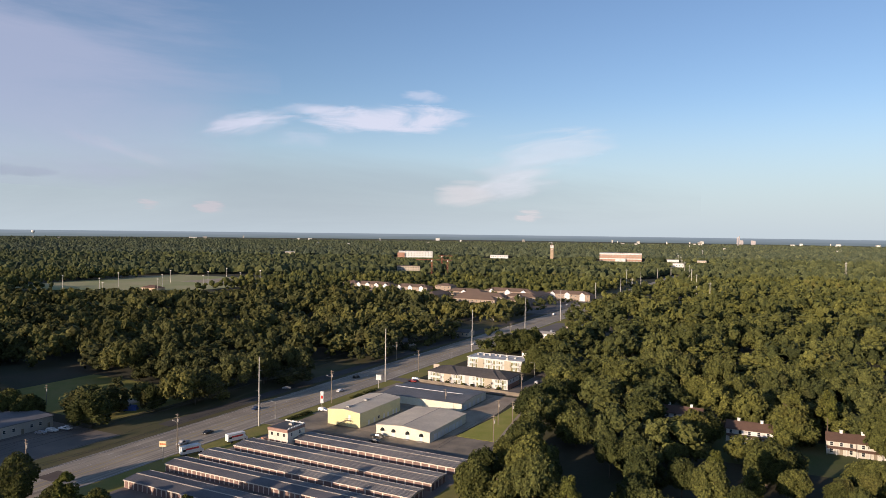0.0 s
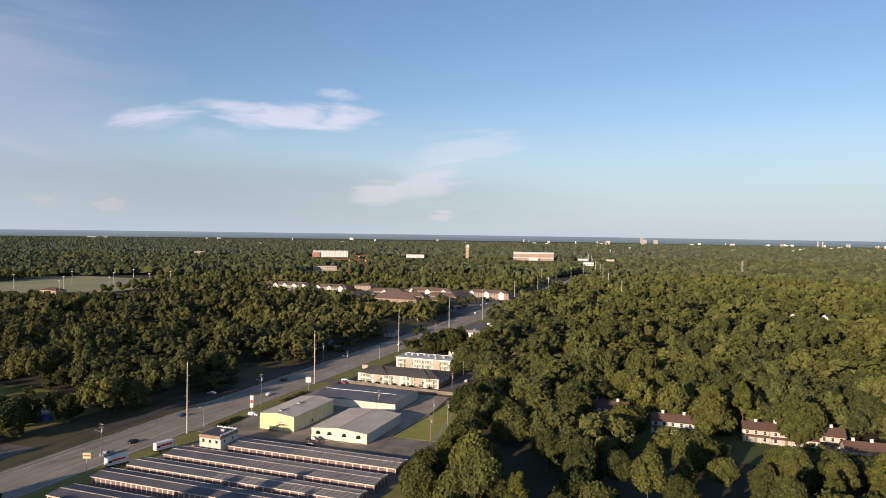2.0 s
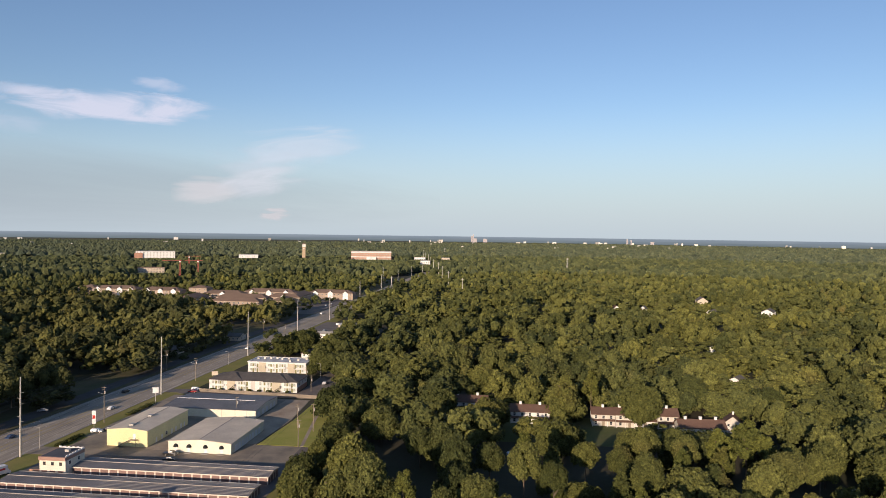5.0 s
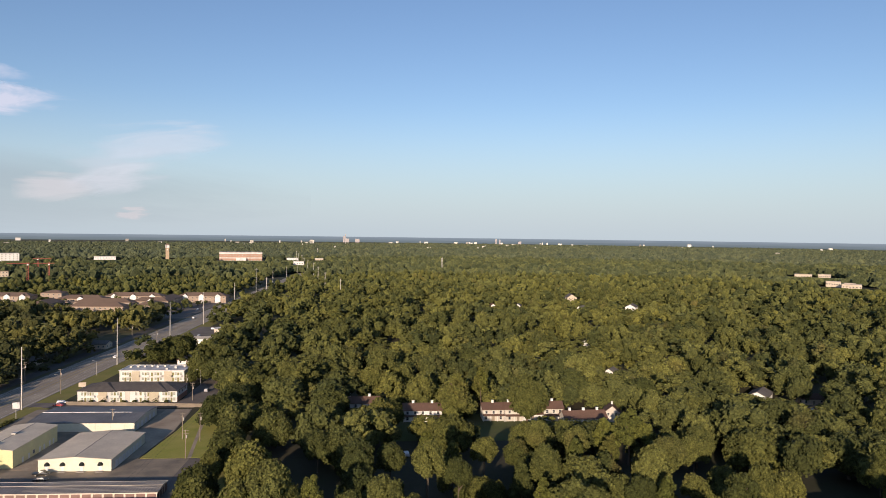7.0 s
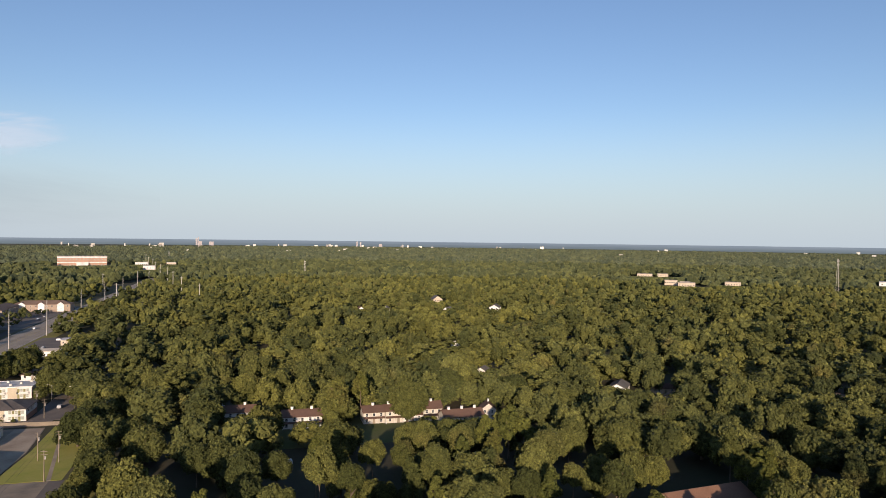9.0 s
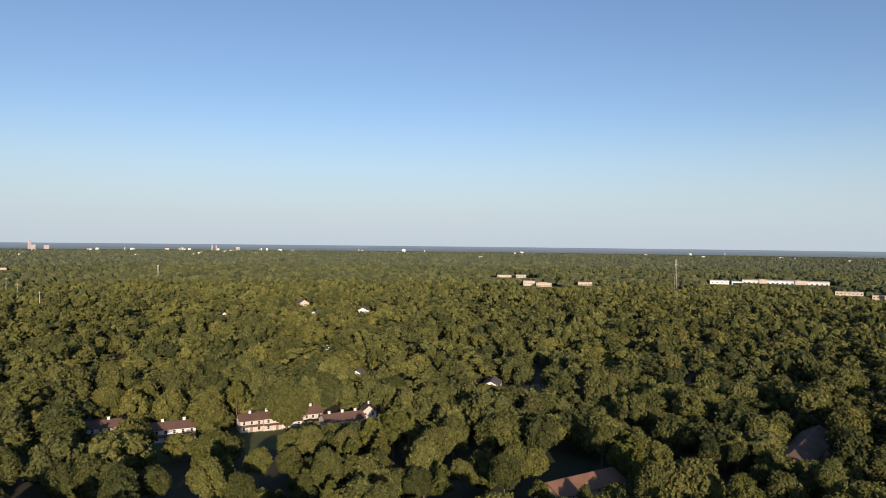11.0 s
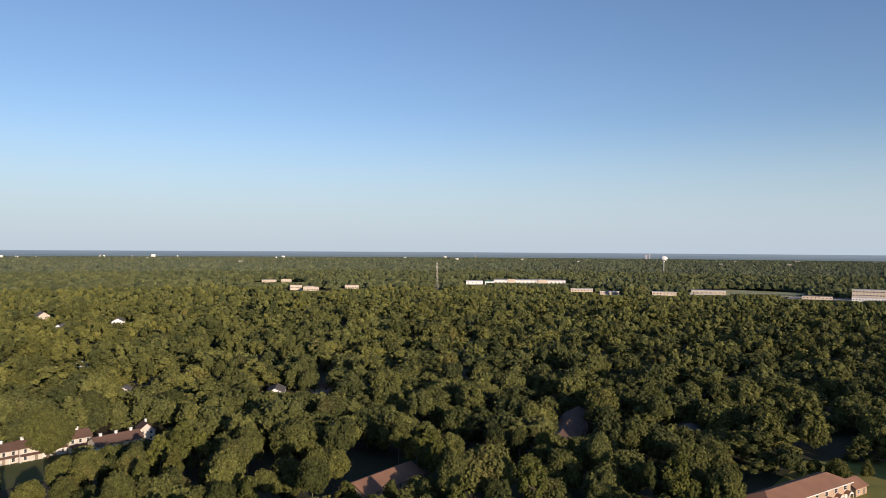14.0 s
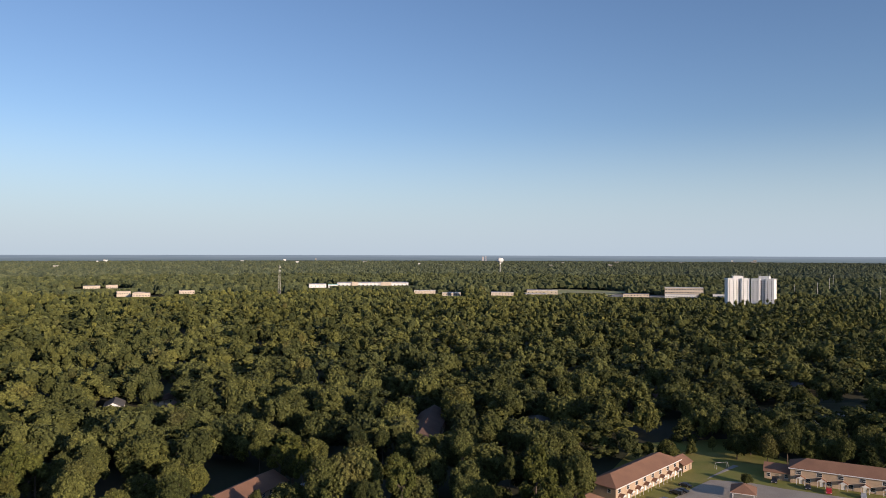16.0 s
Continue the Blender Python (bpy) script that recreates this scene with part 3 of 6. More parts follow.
def warehouse(name, label, a0, a1, b0, b1, eave, ridge, wall_mat, roof_mat, side_mat=None):
    """Metal shed with its ridge along the road's direction."""
    W, L = a1 - a0, b1 - b0
    h = thing(name, label, "warehouse", at_site((a0 + a1) / 2, (b0 + b1) / 2, 0, 90))
    part("wall", gable_walls(L, W, eave, ridge), wall_mat, h)
    part("roof", gable_roof(L, W, eave, ridge, 0.3, 0.14), roof_mat, h)
    seams = Build()
    n = int(L / 0.9)
    for i in range(n + 1):
        p = -L / 2 - 0.3 + i * (L + 0.6) / n
        for s in (-1, 1):
            y, e = s * (W / 2 + 0.3), eave - (ridge - eave) * 0.3 / (W / 2) + 0.14
            seams.add([(p - 0.04, y, e), (p + 0.04, y, e), (p + 0.04, 0, ridge + 0.14), (p - 0.04, 0, ridge + 0.14), (p, y, e + 0.025), (p, 0, ridge + 0.165)], [(0, 4, 5, 3), (4, 1, 2, 5)])
    part("roof_seams", seams, roof_mat, h)
    part("ridge_cap", Build().box(-L / 2 - 0.3, L / 2 + 0.3, -0.12, 0.12, ridge + 0.12, ridge + 0.18), GREYMETAL, h)
    return h, L, W


wy, L, W = warehouse("yellow_warehouse", "pale yellow metal warehouse with a weathered grey roof", -184.1, -167.2, 252.2, 286.0, 6.5, 7.4, YELLOW, METALROOF)
# front end looks to local -x, the east side to local -y
for x in (-10, -5.5, 2.5, 6.0, 10.5, 13.5):
    door(wy, x, -W / 2, 1.0, 2.1, WHITE, "s")
window(wy, -2.0, -W / 2, 1.7, 1.4, 1.2)
for y in (-2, 1.5):
    part("roof_vent", Build().box(-6.0 + y * 4, -4.2 + y * 4, -0.7, 0.7, 7.3, 8.0).box(-6.2 + y * 4, -4.0 + y * 4, -0.9, 0.9, 8.0, 8.12), GALV, wy)
door(wy, -L / 2, -3.0, 1.0, 2.1, WHITE, "w", 3.0)
stair = Build().box(-L / 2 - 1.5, -L / 2 - 0.1, -4.4, -1.6, 2.85, 3.0)
for i in range(12):
    stair.box(-L / 2 - 1.5, -L / 2 - 0.2, -1.6 + i * 0.42, -1.15 + i * 0.42, 2.75 - i * 0.23, 2.85 - i * 0.23)
for y in (-4.3, -1.7):
    stair.box(-L / 2 - 1.5, -L / 2 - 1.4, y - 0.05, y + 0.05, 0, 4.0)
stair.box(-L / 2 - 1.5, -L / 2 - 1.44, -4.4, -1.6, 3.9, 4.0)
part("outside_stair", stair, WOOD, wy, "dark wooden outside stair")

ww, L, W = warehouse("cream_warehouse", "cream metal warehouse with a weathered tan roof", -156.6, -131.4, 248.4, 282.2, 4.25, 5.25, CREAM, METALROOF)
for y in (9.5, 4.2, -2.4, -8.8):
    door(ww, -L / 2, y, 1.0, 2.1, WHITE, "w")
    aw = Build()
    for i in range(7):
        t0 = math.pi / 2 * i / 6
        r, z = 0.95 * math.cos(t0) + 0.02, 2.25 + 1.15 * math.sin(t0)
        aw.add([(-L / 2 - 1.1 * math.cos(t0) * abs(math.sin(math.pi * j / 8)) - 0.04, y + r * math.cos(math.pi * j / 8), z) for j in range(9)], [])
    for i in range(6):
        for j in range(8):
            aw.f.append((i * 9 + j, i * 9 + j + 1, i * 9 + 10 + j, i * 9 + 9 + j))
    part("awning", aw, BLACK, ww, "dark domed canvas awning")
    part("door_step", Build().box(-L / 2 - 1.5, -L / 2 - 0.02, y - 1.3, y + 1.3, -0.1, 0.28), CONCRETE, ww)
for x in (-12, -8.6, -5.2, -1.8, 1.6, 5.0, 8.4, 11.8):
    door(ww, x, -W / 2, 2.4, 2.6, WHITE, "s", 0, "roll_up_door")

wg = thing("grey_roofed_warehouse", "low cream warehouse with a grey metal roof", "warehouse", at_site(-163.75, 313.5))
L, W = 44.5, 28.6
part("wall", gable_walls(L, W, 3.75, 4.7), CREAM, wg)
part("roof", gable_roof(L, W, 3.75, 4.7, 0.3, 0.14), GREYMETAL, wg)
part("ridge_cap", Build().box(-L / 2, L / 2 - 6, -0.35, 0.35, 4.78, 4.98), TRIM, wg, "bright ridge strip")
for i in range(30):
    part("roof_rib", shared("grib", lambda: Build().add([(-0.06, -14.6, 3.87), (0.06, -14.6, 3.87), (0.06, 0, 4.84), (-0.06, 0, 4.84), (0, -14.6, 3.92), (0, 0, 4.89)], [(0, 4, 5, 3), (4, 1, 2, 5)]).mesh("roof_rib")), GREYMETAL, wg).location = (-21.75 + i * 1.5, 0, 0)
for x in (6, 12.5, 18):
    part("downpipe", Build().box(x - 0.08, x + 0.08, -W / 2 - 0.12, -W / 2 - 0.01, 0, 3.7), GALV, wg)
for y in (-10, -5, 0, 5, 10):
    door(wg, L / 2, y, 2.2, 2.4, WHITE, "e", 0, "roll_up_door")


def apartment_a():
    h = thing("white_apartment_house", "two-storey white apartment house with charcoal hipped roof and tan panels", "apartment house", at_site(-163.9, 361.5))
    L, W, E, R = 48.5, 17.5, 5.5, 8.2
    part("wall", Build().box(-L / 2, L / 2, -W / 2, W / 2, -0.3, E), FLATWALL, h)
    part("roof", hip_roof(L, W, E, R, 0.6), SHINGLE, h)
    for x in (-12, 13):
        part("cross_roof", hip_roof(13, 15, E - 0.15, R + 0.05, 0.4, 0.2, x, -2.2), SHINGLE, h)
        part("stair_panel", Build().box(x - 2.2, x + 2.2, -W / 2 - 0.08, -W / 2, 0.1, E - 0.1), TAN, h, "tan stairwell panel")
        part("stair_landing", Build().box(x - 2.2, x + 2.2, -W / 2 - 1.5, -W / 2 - 0.08, 2.6, 2.8).box(x - 2.2, x + 2.2, -W / 2 - 1.5, -W / 2 - 1.42, 2.8, 3.7), TAN, h)
        stairs = Build()
        for i in range(9):
            stairs.box(x - 1.8 + i * 0.4, x - 1.4 + i * 0.4, -W / 2 - 2.4, -W / 2 - 1.5, 0.2 + i * 0.27, 0.35 + i * 0.27)
        part("stairs", stairs, WOOD, h)
    part("corridor_panel", Build().box(-1.2, 1.2, -W / 2 - 0.07, -W / 2, 0.1, E - 0.2), GALV, h)
    for x in (-22, -19, -16.8, -7.6, -4.6, 4.2, 8.6, 17.6, 20.2, 22.8):
        for z in (1.45, 4.15):
            window(h, x, -W / 2, z, 1.15, 1.5, "s", LIGHTPANE)
    for x in (-18, -6, 6.5, 19):
        part("balcony", Build().box(x - 2.3, x + 2.3, -W / 2 - 1.1, -W / 2 - 0.02, 2.62, 2.74).box(x - 2.3, x + 2.3, -W / 2 - 1.1, -W / 2 - 1.06, 2.74, 3.6), FLATWALL, h)
    for x in (-20.4, -17.9, -6.2, -3.2, 6.4, 10.2, 18.9, 21.5):
        for z in (0.05, 2.78):
            door(h, x, -W / 2, 0.8, 2.05, OLIVE, "s", z, "balcony_door", "olive painted balcony door")
    part("brick_end", Build().box(L / 2, L / 2 + 0.06, -W / 2, W / 2, 0, 2.5), BRICK, h, "brick lower end wall")
    for y in (-5, 0, 5):
        window(h, L / 2, y, 4.15, 1.1, 1.3, "e")


apartment_a()


def apartment_b():
    h = thing("white_apartment_house", "two-storey white apartment house with a flat bright roof and tan panels", "apartment house", at_site(-168.5, 411.0))
    L, W, E = 36.0, 17.0, 6.0
    part("wall", Build().box(-L / 2, L / 2, -W / 2, W / 2, -0.3, E), FLATWALL, h)
    part("roof", Build().box(-L / 2 + 0.3, L / 2 - 0.3, -W / 2 + 0.3, W / 2 - 0.3, E + 0.002, E + 0.15), WHITEROOF, h)
    par = Build()
    for q in ((-L / 2 - 0.4, L / 2 + 0.4, -W / 2 - 0.4, -W / 2 + 0.3), (-L / 2 - 0.4, L / 2 + 0.4, W / 2 - 0.3, W / 2 + 0.4), (-L / 2 - 0.4, -L / 2 + 0.3, -W / 2 + 0.3, W / 2 - 0.3), (L / 2 - 0.3, L / 2 + 0.4, -W / 2 + 0.3, W / 2 - 0.3)):
        par.box(*q, E + 0.001, E + 0.4)
    part("parapet", par, TRIM, h)
    rng = random.Random(5)
    for i in range(9):
        x, y = -15 + i * 3.7, rng.uniform(-5, 5)
        part("air_unit", shared("acu", lambda: Build().box(-0.6, 0.6, -0.6, 0.6, 0, 0.9).box(-0.5, 0.5, -0.5, 0.5, 0.9, 0.96).mesh("air_unit")), GALV, h).location = (x, y, E + 0.15)
    for x in (-9, 9):
        part("stair_panel", Build().box(x - 2.2, x + 2.2, -W / 2 - 0.08, -W / 2, 0.1, E - 0.2), TAN, h, "tan stairwell panel")
        part("stair_landing", Build().box(x - 2.2, x + 2.2, -W / 2 - 1.4, -W / 2 - 0.08, 2.75, 2.9).box(x - 2.2, x + 2.2, -W / 2 - 1.4, -W / 2 - 1.33, 2.9, 3.8), TAN, h)
    for x in (-16, -13.4, -5, -2, 2, 5, 13.2, 16):
        for z in (1.5, 4.4):
            window(h, x, -W / 2, z, 1.2, 1.5, "s", LIGHTPANE)
    for x in (-14.5, -3.5, 3.5, 14.5):
        part("balcony", Build().box(x - 2.2, x + 2.2, -W / 2 - 1.1, -W / 2 - 0.02, 2.75, 2.88).box(x - 2.2, x + 2.2, -W / 2 - 1.1, -W / 2 - 1.06, 2.88, 3.7), FLATWALL, h)
    for x in (-14.7, -12.0, -3.5, 0.0, 3.5, 11.8, 14.6):
        for z in (0.05, 2.9):
            door(h, x, -W / 2, 0.9, 2.1, OLIVE, "s", z, "balcony_door", "olive painted balcony door")
    part("brick_end", Build().box(L / 2, L / 2 + 0.06, -W / 2, W / 2, 0, 3.0), BRICK, h, "brick lower end wall")


apartment_b()
ROWWALL = surface("cream_clapboard", (0.60, 0.56, 0.48), (0.50, 0.46, 0.39), 0.8, broad=0.3, fine=3)
ROWGROUP = "row houses along the lawn"
for a0, a1, b, e, r, c, lab in ((-57, -38, 330.5, 5.4, 7.6, 2, "two-storey grey-white row house with red-brown shingle roof"), (-26.5, -9, 316.5, 5.4, 7.6, 2, "two-storey grey-white row house with dark brown shingle roof"),
                                (10, 20, 317.6, 5.3, 7.4, 1, "two-storey cream row house with red-brown shingle roof"), (20.3, 28.4, 316.8, 5.6, 7.8, 2, "two-storey cream row house with a stepped-up brown roof"),
                                (38.5, 47.5, 317.0, 5.8, 8.2, 1, "two-storey pale row house beside the big oak")):
    house("row_house", lab, "house", at_site((a0 + a1) / 2, b), a1 - a0, 9.0, e, r, FLATWALL if a0 < 0 else ROWWALL, REDSHINGLE, 2, chimneys=c, pent=True, win=(1.0, 1.4), group=ROWGROUP, spacing=3.0)
house("row_house", "low pale link house behind the big oak", "house", at_site(33.4, 317.5), 9.6, 8.0, 2.9, 4.6, FLATWALL, REDSHINGLE, 1, win=(1.0, 1.3), group=ROWGROUP, spacing=3.0)
house("row_house", "long low cream row house with a red-brown roof and three chimneys", "house", at_site(55.5, 307.5, 0, 4), 19.5, 9, 3.6, 6.2, ROWWALL, REDSHINGLE, 1, chimneys=3, win=(1.0, 1.4), group=ROWGROUP)
house("row_house", "small cream gabled house with an end chimney", "house", at_site(71, 314, 0, 75), 8.5, 7, 4.6, 7.4, ROWWALL, REDSHINGLE, 2, chimneys=1, win=(0.9, 1.2), group=ROWGROUP, spacing=3.0)


def brown_block(label, m, L, n, end):
    """Two-storey tan brick flats with brown roof and white gabled porch canopies."""
    W, E, R = 11.0, 5.5, 8.3
    h = thing("brick_apartment_house", label, "apartment house", m, "brick flats round the car park")
    part("wall", Build().box(-L / 2, L / 2, -W / 2, W / 2, -0.3, E), TANBRICK, h)
    part("roof", hip_roof(L, W, E, R, 0.7), BROWNSHINGLE, h)
    part("gutter", Build().box(-L / 2 - 0.75, L / 2 + 0.75, -W / 2 - 0.78, -W / 2 - 0.7, E - 0.1, E + 0.2), TRIM, h)
    for i in range(n):
        x = -L / 2 + (i + 0.5) * L / n
        door(h, x, -W / 2, 1.0, 2.1, TRIM, "s")
        canopy = Build().add([(x - 1.5, -W / 2 - 1.9, 2.45), (x + 1.5, -W / 2 - 1.9, 2.45), (x, -W / 2 - 1.9, 3.3), (x - 1.5, -W / 2, 2.45), (x + 1.5, -W / 2, 2.45), (x, -W / 2, 3.3)],
                             [(0, 1, 2), (0, 2, 5, 3), (1, 4, 5, 2), (0, 3, 4, 1)])
        c = part("porch_canopy", canopy, TRIM, h, "white gabled porch canopy")
        part("canopy_roof", Build().add([(x - 1.7, -W / 2 - 1.85, 2.4), (x, -W / 2 - 1.85, 3.36), (x, -W / 2, 3.36), (x - 1.7, -W / 2, 2.4), (x + 1.7, -W / 2 - 1.85, 2.4), (x + 1.7, -W / 2, 2.4)], [(0, 1, 2, 3), (1, 4, 5, 2)]), BROWNSHINGLE, c)
        for s in (-1.3, 1.3):
            part("porch_post", shared(("post", 2.45), lambda: Build().box(-0.07, 0.07, -0.07, 0.07, 0, 2.45).mesh("porch_post")), TRIM, h).location = (x + s, -W / 2 - 1.75, 0)
        window(h, x + L / n * 0.36, -W / 2, 1.5, 1.5, 1.4)
        window(h, x - L / n * 0.1, -W / 2, 4.2, 1.7, 1.3)
    for y in (-3, 3):
        window(h, -L / 2, y, 4.2, 1.2, 1.2, "w")
        window(h, L / 2, y, 4.2, 1.2, 1.2, "e")
    return h


brown_block("two-storey tan brick flats with brown hipped roof", pose(203.9, -17.5, 0, 0, 0, -39.8), 47.5, 8, 1)
brown_block("two-storey tan brick flats with brown hipped roof", pose(203.7, -106.5, 0, 0, 0, -114.3), 62, 9, 1)
house("brick_bungalow", "small tan brick end bungalow with a brown gable roof", "house", pose(225.4, -38.2, 0, 0, 0, -39.8), 7.5, 8, 3.0, 5.0, TANBRICK, BROWNSHINGLE, 1, spacing=3)
house("brick_bungalow", "small tan brick end bungalow with a brown gable roof", "house", pose(218.3, -74.2, 0, 0, 0, -114.3), 9, 9, 3.0, 5.0, TANBRICK, BROWNSHINGLE, 1, spacing=3)
house("brick_apartment_house", "low brown-roofed flats at the car park's edge", "apartment house", pose(172, 6, 0, 0, 0, -39.8), 20, 11, 3.2, 6.0, TANBRICK, BROWNSHINGLE, 1, True)


def pavilion():
    h = thing("pavilion", "open brown-roofed pavilion on white posts beside the car park", "pavilion", pose(192.6, -52.5, 0, 0, 0, -20))
    part("roof", hip_roof(8.5, 7.5, 2.9, 5.0, 0.5), BROWNSHINGLE, h)
    part("fascia", Build().box(-4.75, 4.75, -4.25, 4.25, 2.72, 2.9), TRIM, h)
    for x in (-3.9, 0, 3.9):
        for y in (-3.4, 3.4):
            part("post", shared("pvpost", lambda: Build().box(-0.12, 0.12, -0.12, 0.12, 0, 2.72).mesh("post")), TRIM, h).location = (x, y, 0)
    part("floor_slab", Build().box(-4.4, 4.4, -3.9, 3.9, -0.1, 0.2), CONCRETE, h)


pavilion()
PALE = surface("pale_worn_asphalt", (0.43, 0.37, 0.295), (0.33, 0.28, 0.225), 0.9, broad=0.08, fine=2)
slab("lawn", [(150, 8), (176, 20), (222, -12), (262, -30), (275, -80), (228, -90), (200, -150), (150, -150)], 0.05, FLATGRASS, "mown lawn round the brick flats", "grass")
slab("parking_lot", [(160, -8), (172, -13), (203, -38.5), (212, -47), (210, -60), (204, -70), (191, -100), (170, -130), (150, -130), (150, -14)], 0.09, PALE, "pale worn asphalt car park of the brick flats", "pavement")
slab("footpath", [(213, -46), (216, -48), (232, -62), (230.5, -63.5)], 0.11, CONCRETE, "pale concrete path across the lawn", "pavement")


slab("verge", [(268, -150), (284, -112), (300, -100), (345, -98), (362, -172), (310, -186)], 0.04, ROUGH, "rough shaded clearing behind the brick flats", "grass")
slab("footpath", [(345, -176), (349, -173), (318, -132), (290, -112), (288, -115), (315, -136)], 0.10, PALE, "pale worn lane through the clearing", "road")


def swing():
    b = Build()
    for x in (-2.6, 2.6):
        b.tube((x, -0.9, 0), (x, 0, 2.6), 0.06, n=6).tube((x, 0.9, 0), (x, 0, 2.6), 0.06, n=6)
    b.tube((-2.6, 0, 2.6), (2.6, 0, 2.6), 0.06, n=6)
    h = thing("swing_frame", "plain steel swing frame on the lawn", "swing", pose(226.5, -55.5, 0, 0, 0, -75))
    part("swing_bars", b, GALV, h)


swing()
# flats half hidden in the trees
house("brick_apartment_house", "tan-roofed flats half hidden by trees", "apartment house", pose(171, 119, 0, 0, 0, -20), 30, 13, 5.2, 8.0, TANBRICK, BROWNSHINGLE, 2)
house("brick_apartment_house", "dark brown gabled flats among the trees", "apartment house", pose(266, 66, 0, 0, 0, -2), 56, 13, 5.0, 8.6, TANBRICK, REDSHINGLE, 2)
house("brick_apartment_house", "grey-roofed hall among the trees", "apartment house", pose(281, 14, 0, 0, 0, -20), 16, 13, 4.6, 7.2, BEIGE, GREYROOF, 1, True)
house("workshop", "low grey roadside workshop with a flat pitched metal roof", "workshop", at_site(-293, 176, 0, 90), 30, 22, 4.6, 5.4, GALV, BLUEROOF, 1, over=0.3)
SMALL = [(282, 326, 10, 3.0, 4.6, 30, WHITE, GREYROOF), (566, 584, 19, 6.5, 9.5, 36, WHITE, GREYROOF), (577, 700, 20, 7.5, 11.5, 58, BEIGE, GREYROOF), (432, 668, 14, 4.5, 8.0, 62, WHITE, REDSHINGLE),
         (459, 655, 14, 4.5, 8.0, 48, WHITE, GREYROOF), (306, 240, 16, 3.2, 5.5, 25, WHITE, GREYROOF), (322, 222, 12, 3.2, 5.2, -30, BEIGE, REDSHINGLE), (505, 600, 14, 4.6, 8.4, 25, WHITE, GREYROOF)]
for x, y, l, e, r, turn, wm, rm in SMALL:
    house("cottage", "small pale house with a pitched roof among the trees", "house", pose(x, y, 0, 0, 0, turn), l, l * 0.6, e, r, wm, rm, 2 if e > 4 else 1, group="houses in the wood")
HIDDEN = [(395, 470, 40), (352, 420, 15), (372, 148, 70), (408, 96, 35), (340, 110, 80), (455, 130, 10), (480, 60, 60), (430, 250, 30), (540, 220, 55), (392, 330, 20), (350, -60, 65), (367, -119, 70), (395, -150, 50), (300, 205, 15),
          (182, 196, 60), (318, 520, 25), (640, 500, 40), (600, 395, 15), (250, 470, 60)]
for i, (x, y, turn) in enumerate(HIDDEN):
    house("cottage", "single-storey house nearly hidden by trees", "house", pose(x, y, 0, 0, 0, turn), 14, 8.5, 3.0, 5.4, (BEIGE, WHITE, TANBRICK)[i % 3], (GREYROOF, REDSHINGLE, TANSHINGLE)[i % 3], 1, group="houses in the wood")

# roadside shops further along
house("roadside_shop", "low roadside shop with a pale metal roof", "shop", at_site(-180, 545), 26, 14, 4.0, 5.0, WHITE, METALROOF, 1)
house("roadside_shop", "low roadside shop with a flat bright roof", "shop", at_site(-170, 600), 22, 14, 4.0, 4.8, BEIGE, WHITEROOF, 1)
house("roadside_hut", "small tan-roofed hut at the yard's end", "hut", at_site(-166, 458), 8, 6, 2.8, 4.2, WHITE, TANSHINGLE, 1, True)
house("roadside_house", "small shaded house behind the road", "house", at_site(-262, 455), 13, 9, 3.0, 5.2, BEIGE, GREYROOF, 1)
house("roadside_house", "dark low house behind the road", "house", at_site(-250, 520), 24, 12, 3.6, 5.4, BEIGE, GREYROOF, 1)

# apartment estate beside the road
ESTATE = [(-262, 868, 58, 0, 3), (-292, 830, 50, 90, 0), (-335, 742, 56, 0, 0), (-345, 785, 60, 0, 0), (-400, 770, 44, 90, 0), (-340, 862, 66, 0, 3), (-436, 866, 24, 0, 0), (-478, 850, 52, 0, 3), (-545, 858, 60, 0, 4), (-290, 762, 34, 90, 0), (-385, 825, 50, 0, 1), (-300, 800, 40, 0, 1), (-590, 868, 22, 0, 0)]
for a, b, l, turn, g in ESTATE:
    house("estate_apartment_house", "tan brick apartment house with brown hipped roof and white gables", "apartment house", at_site(a, b, 0, turn), l, 18, 10.4 if l == 24 else 7.8, 13.4 if l == 24 else 11.6, ESTBRICK, TANSHINGLE, 3 if l == 24 else 2, True, win=(1.4, 1.5), spacing=5.0, gables=g, group="apartment estate", ends=False)


# ---- far landmarks ----
def far_thing(name, label, category, x, y, turn=0.0, group=""):
    return thing(name, label, category, far_pose(x, y, turn), group)


def facing(x, y):
    """The turn that shows a thing's front (-y) to the origin."""
    return -math.degrees(math.atan2(x, y))


def block(name, label, category, x, y, L, W, H, wall_mat, roof_mat, rows=0, cols=0, turn=None, band=None, win=(2.2, 1.6), pane=None):
    h = far_thing(name, label, category, x, y, facing(x, y) if turn is None else turn)
    part("wall", Build().box(-L / 2, L / 2, -W / 2, W / 2, -2, H), wall_mat, h)
    part("roof", Build().box(-L / 2 - 0.4, L / 2 + 0.4, -W / 2 - 0.4, W / 2 + 0.4, H, H + 0.8), roof_mat, h)
    if band:
        part("upper_band", Build().box(-L / 2 - 0.2, L / 2 + 0.2, -W / 2 - 0.2, -W / 2, H - band, H - 0.3), TRIM, h)
    for k in range(rows):
        for i in range(cols):
            window(h, -L / 2 + (i + 0.5) * L / cols, -W / 2, (k + 0.55) * (H - (band or 0)) / rows, win[0], win[1], "s", pane)
    return h


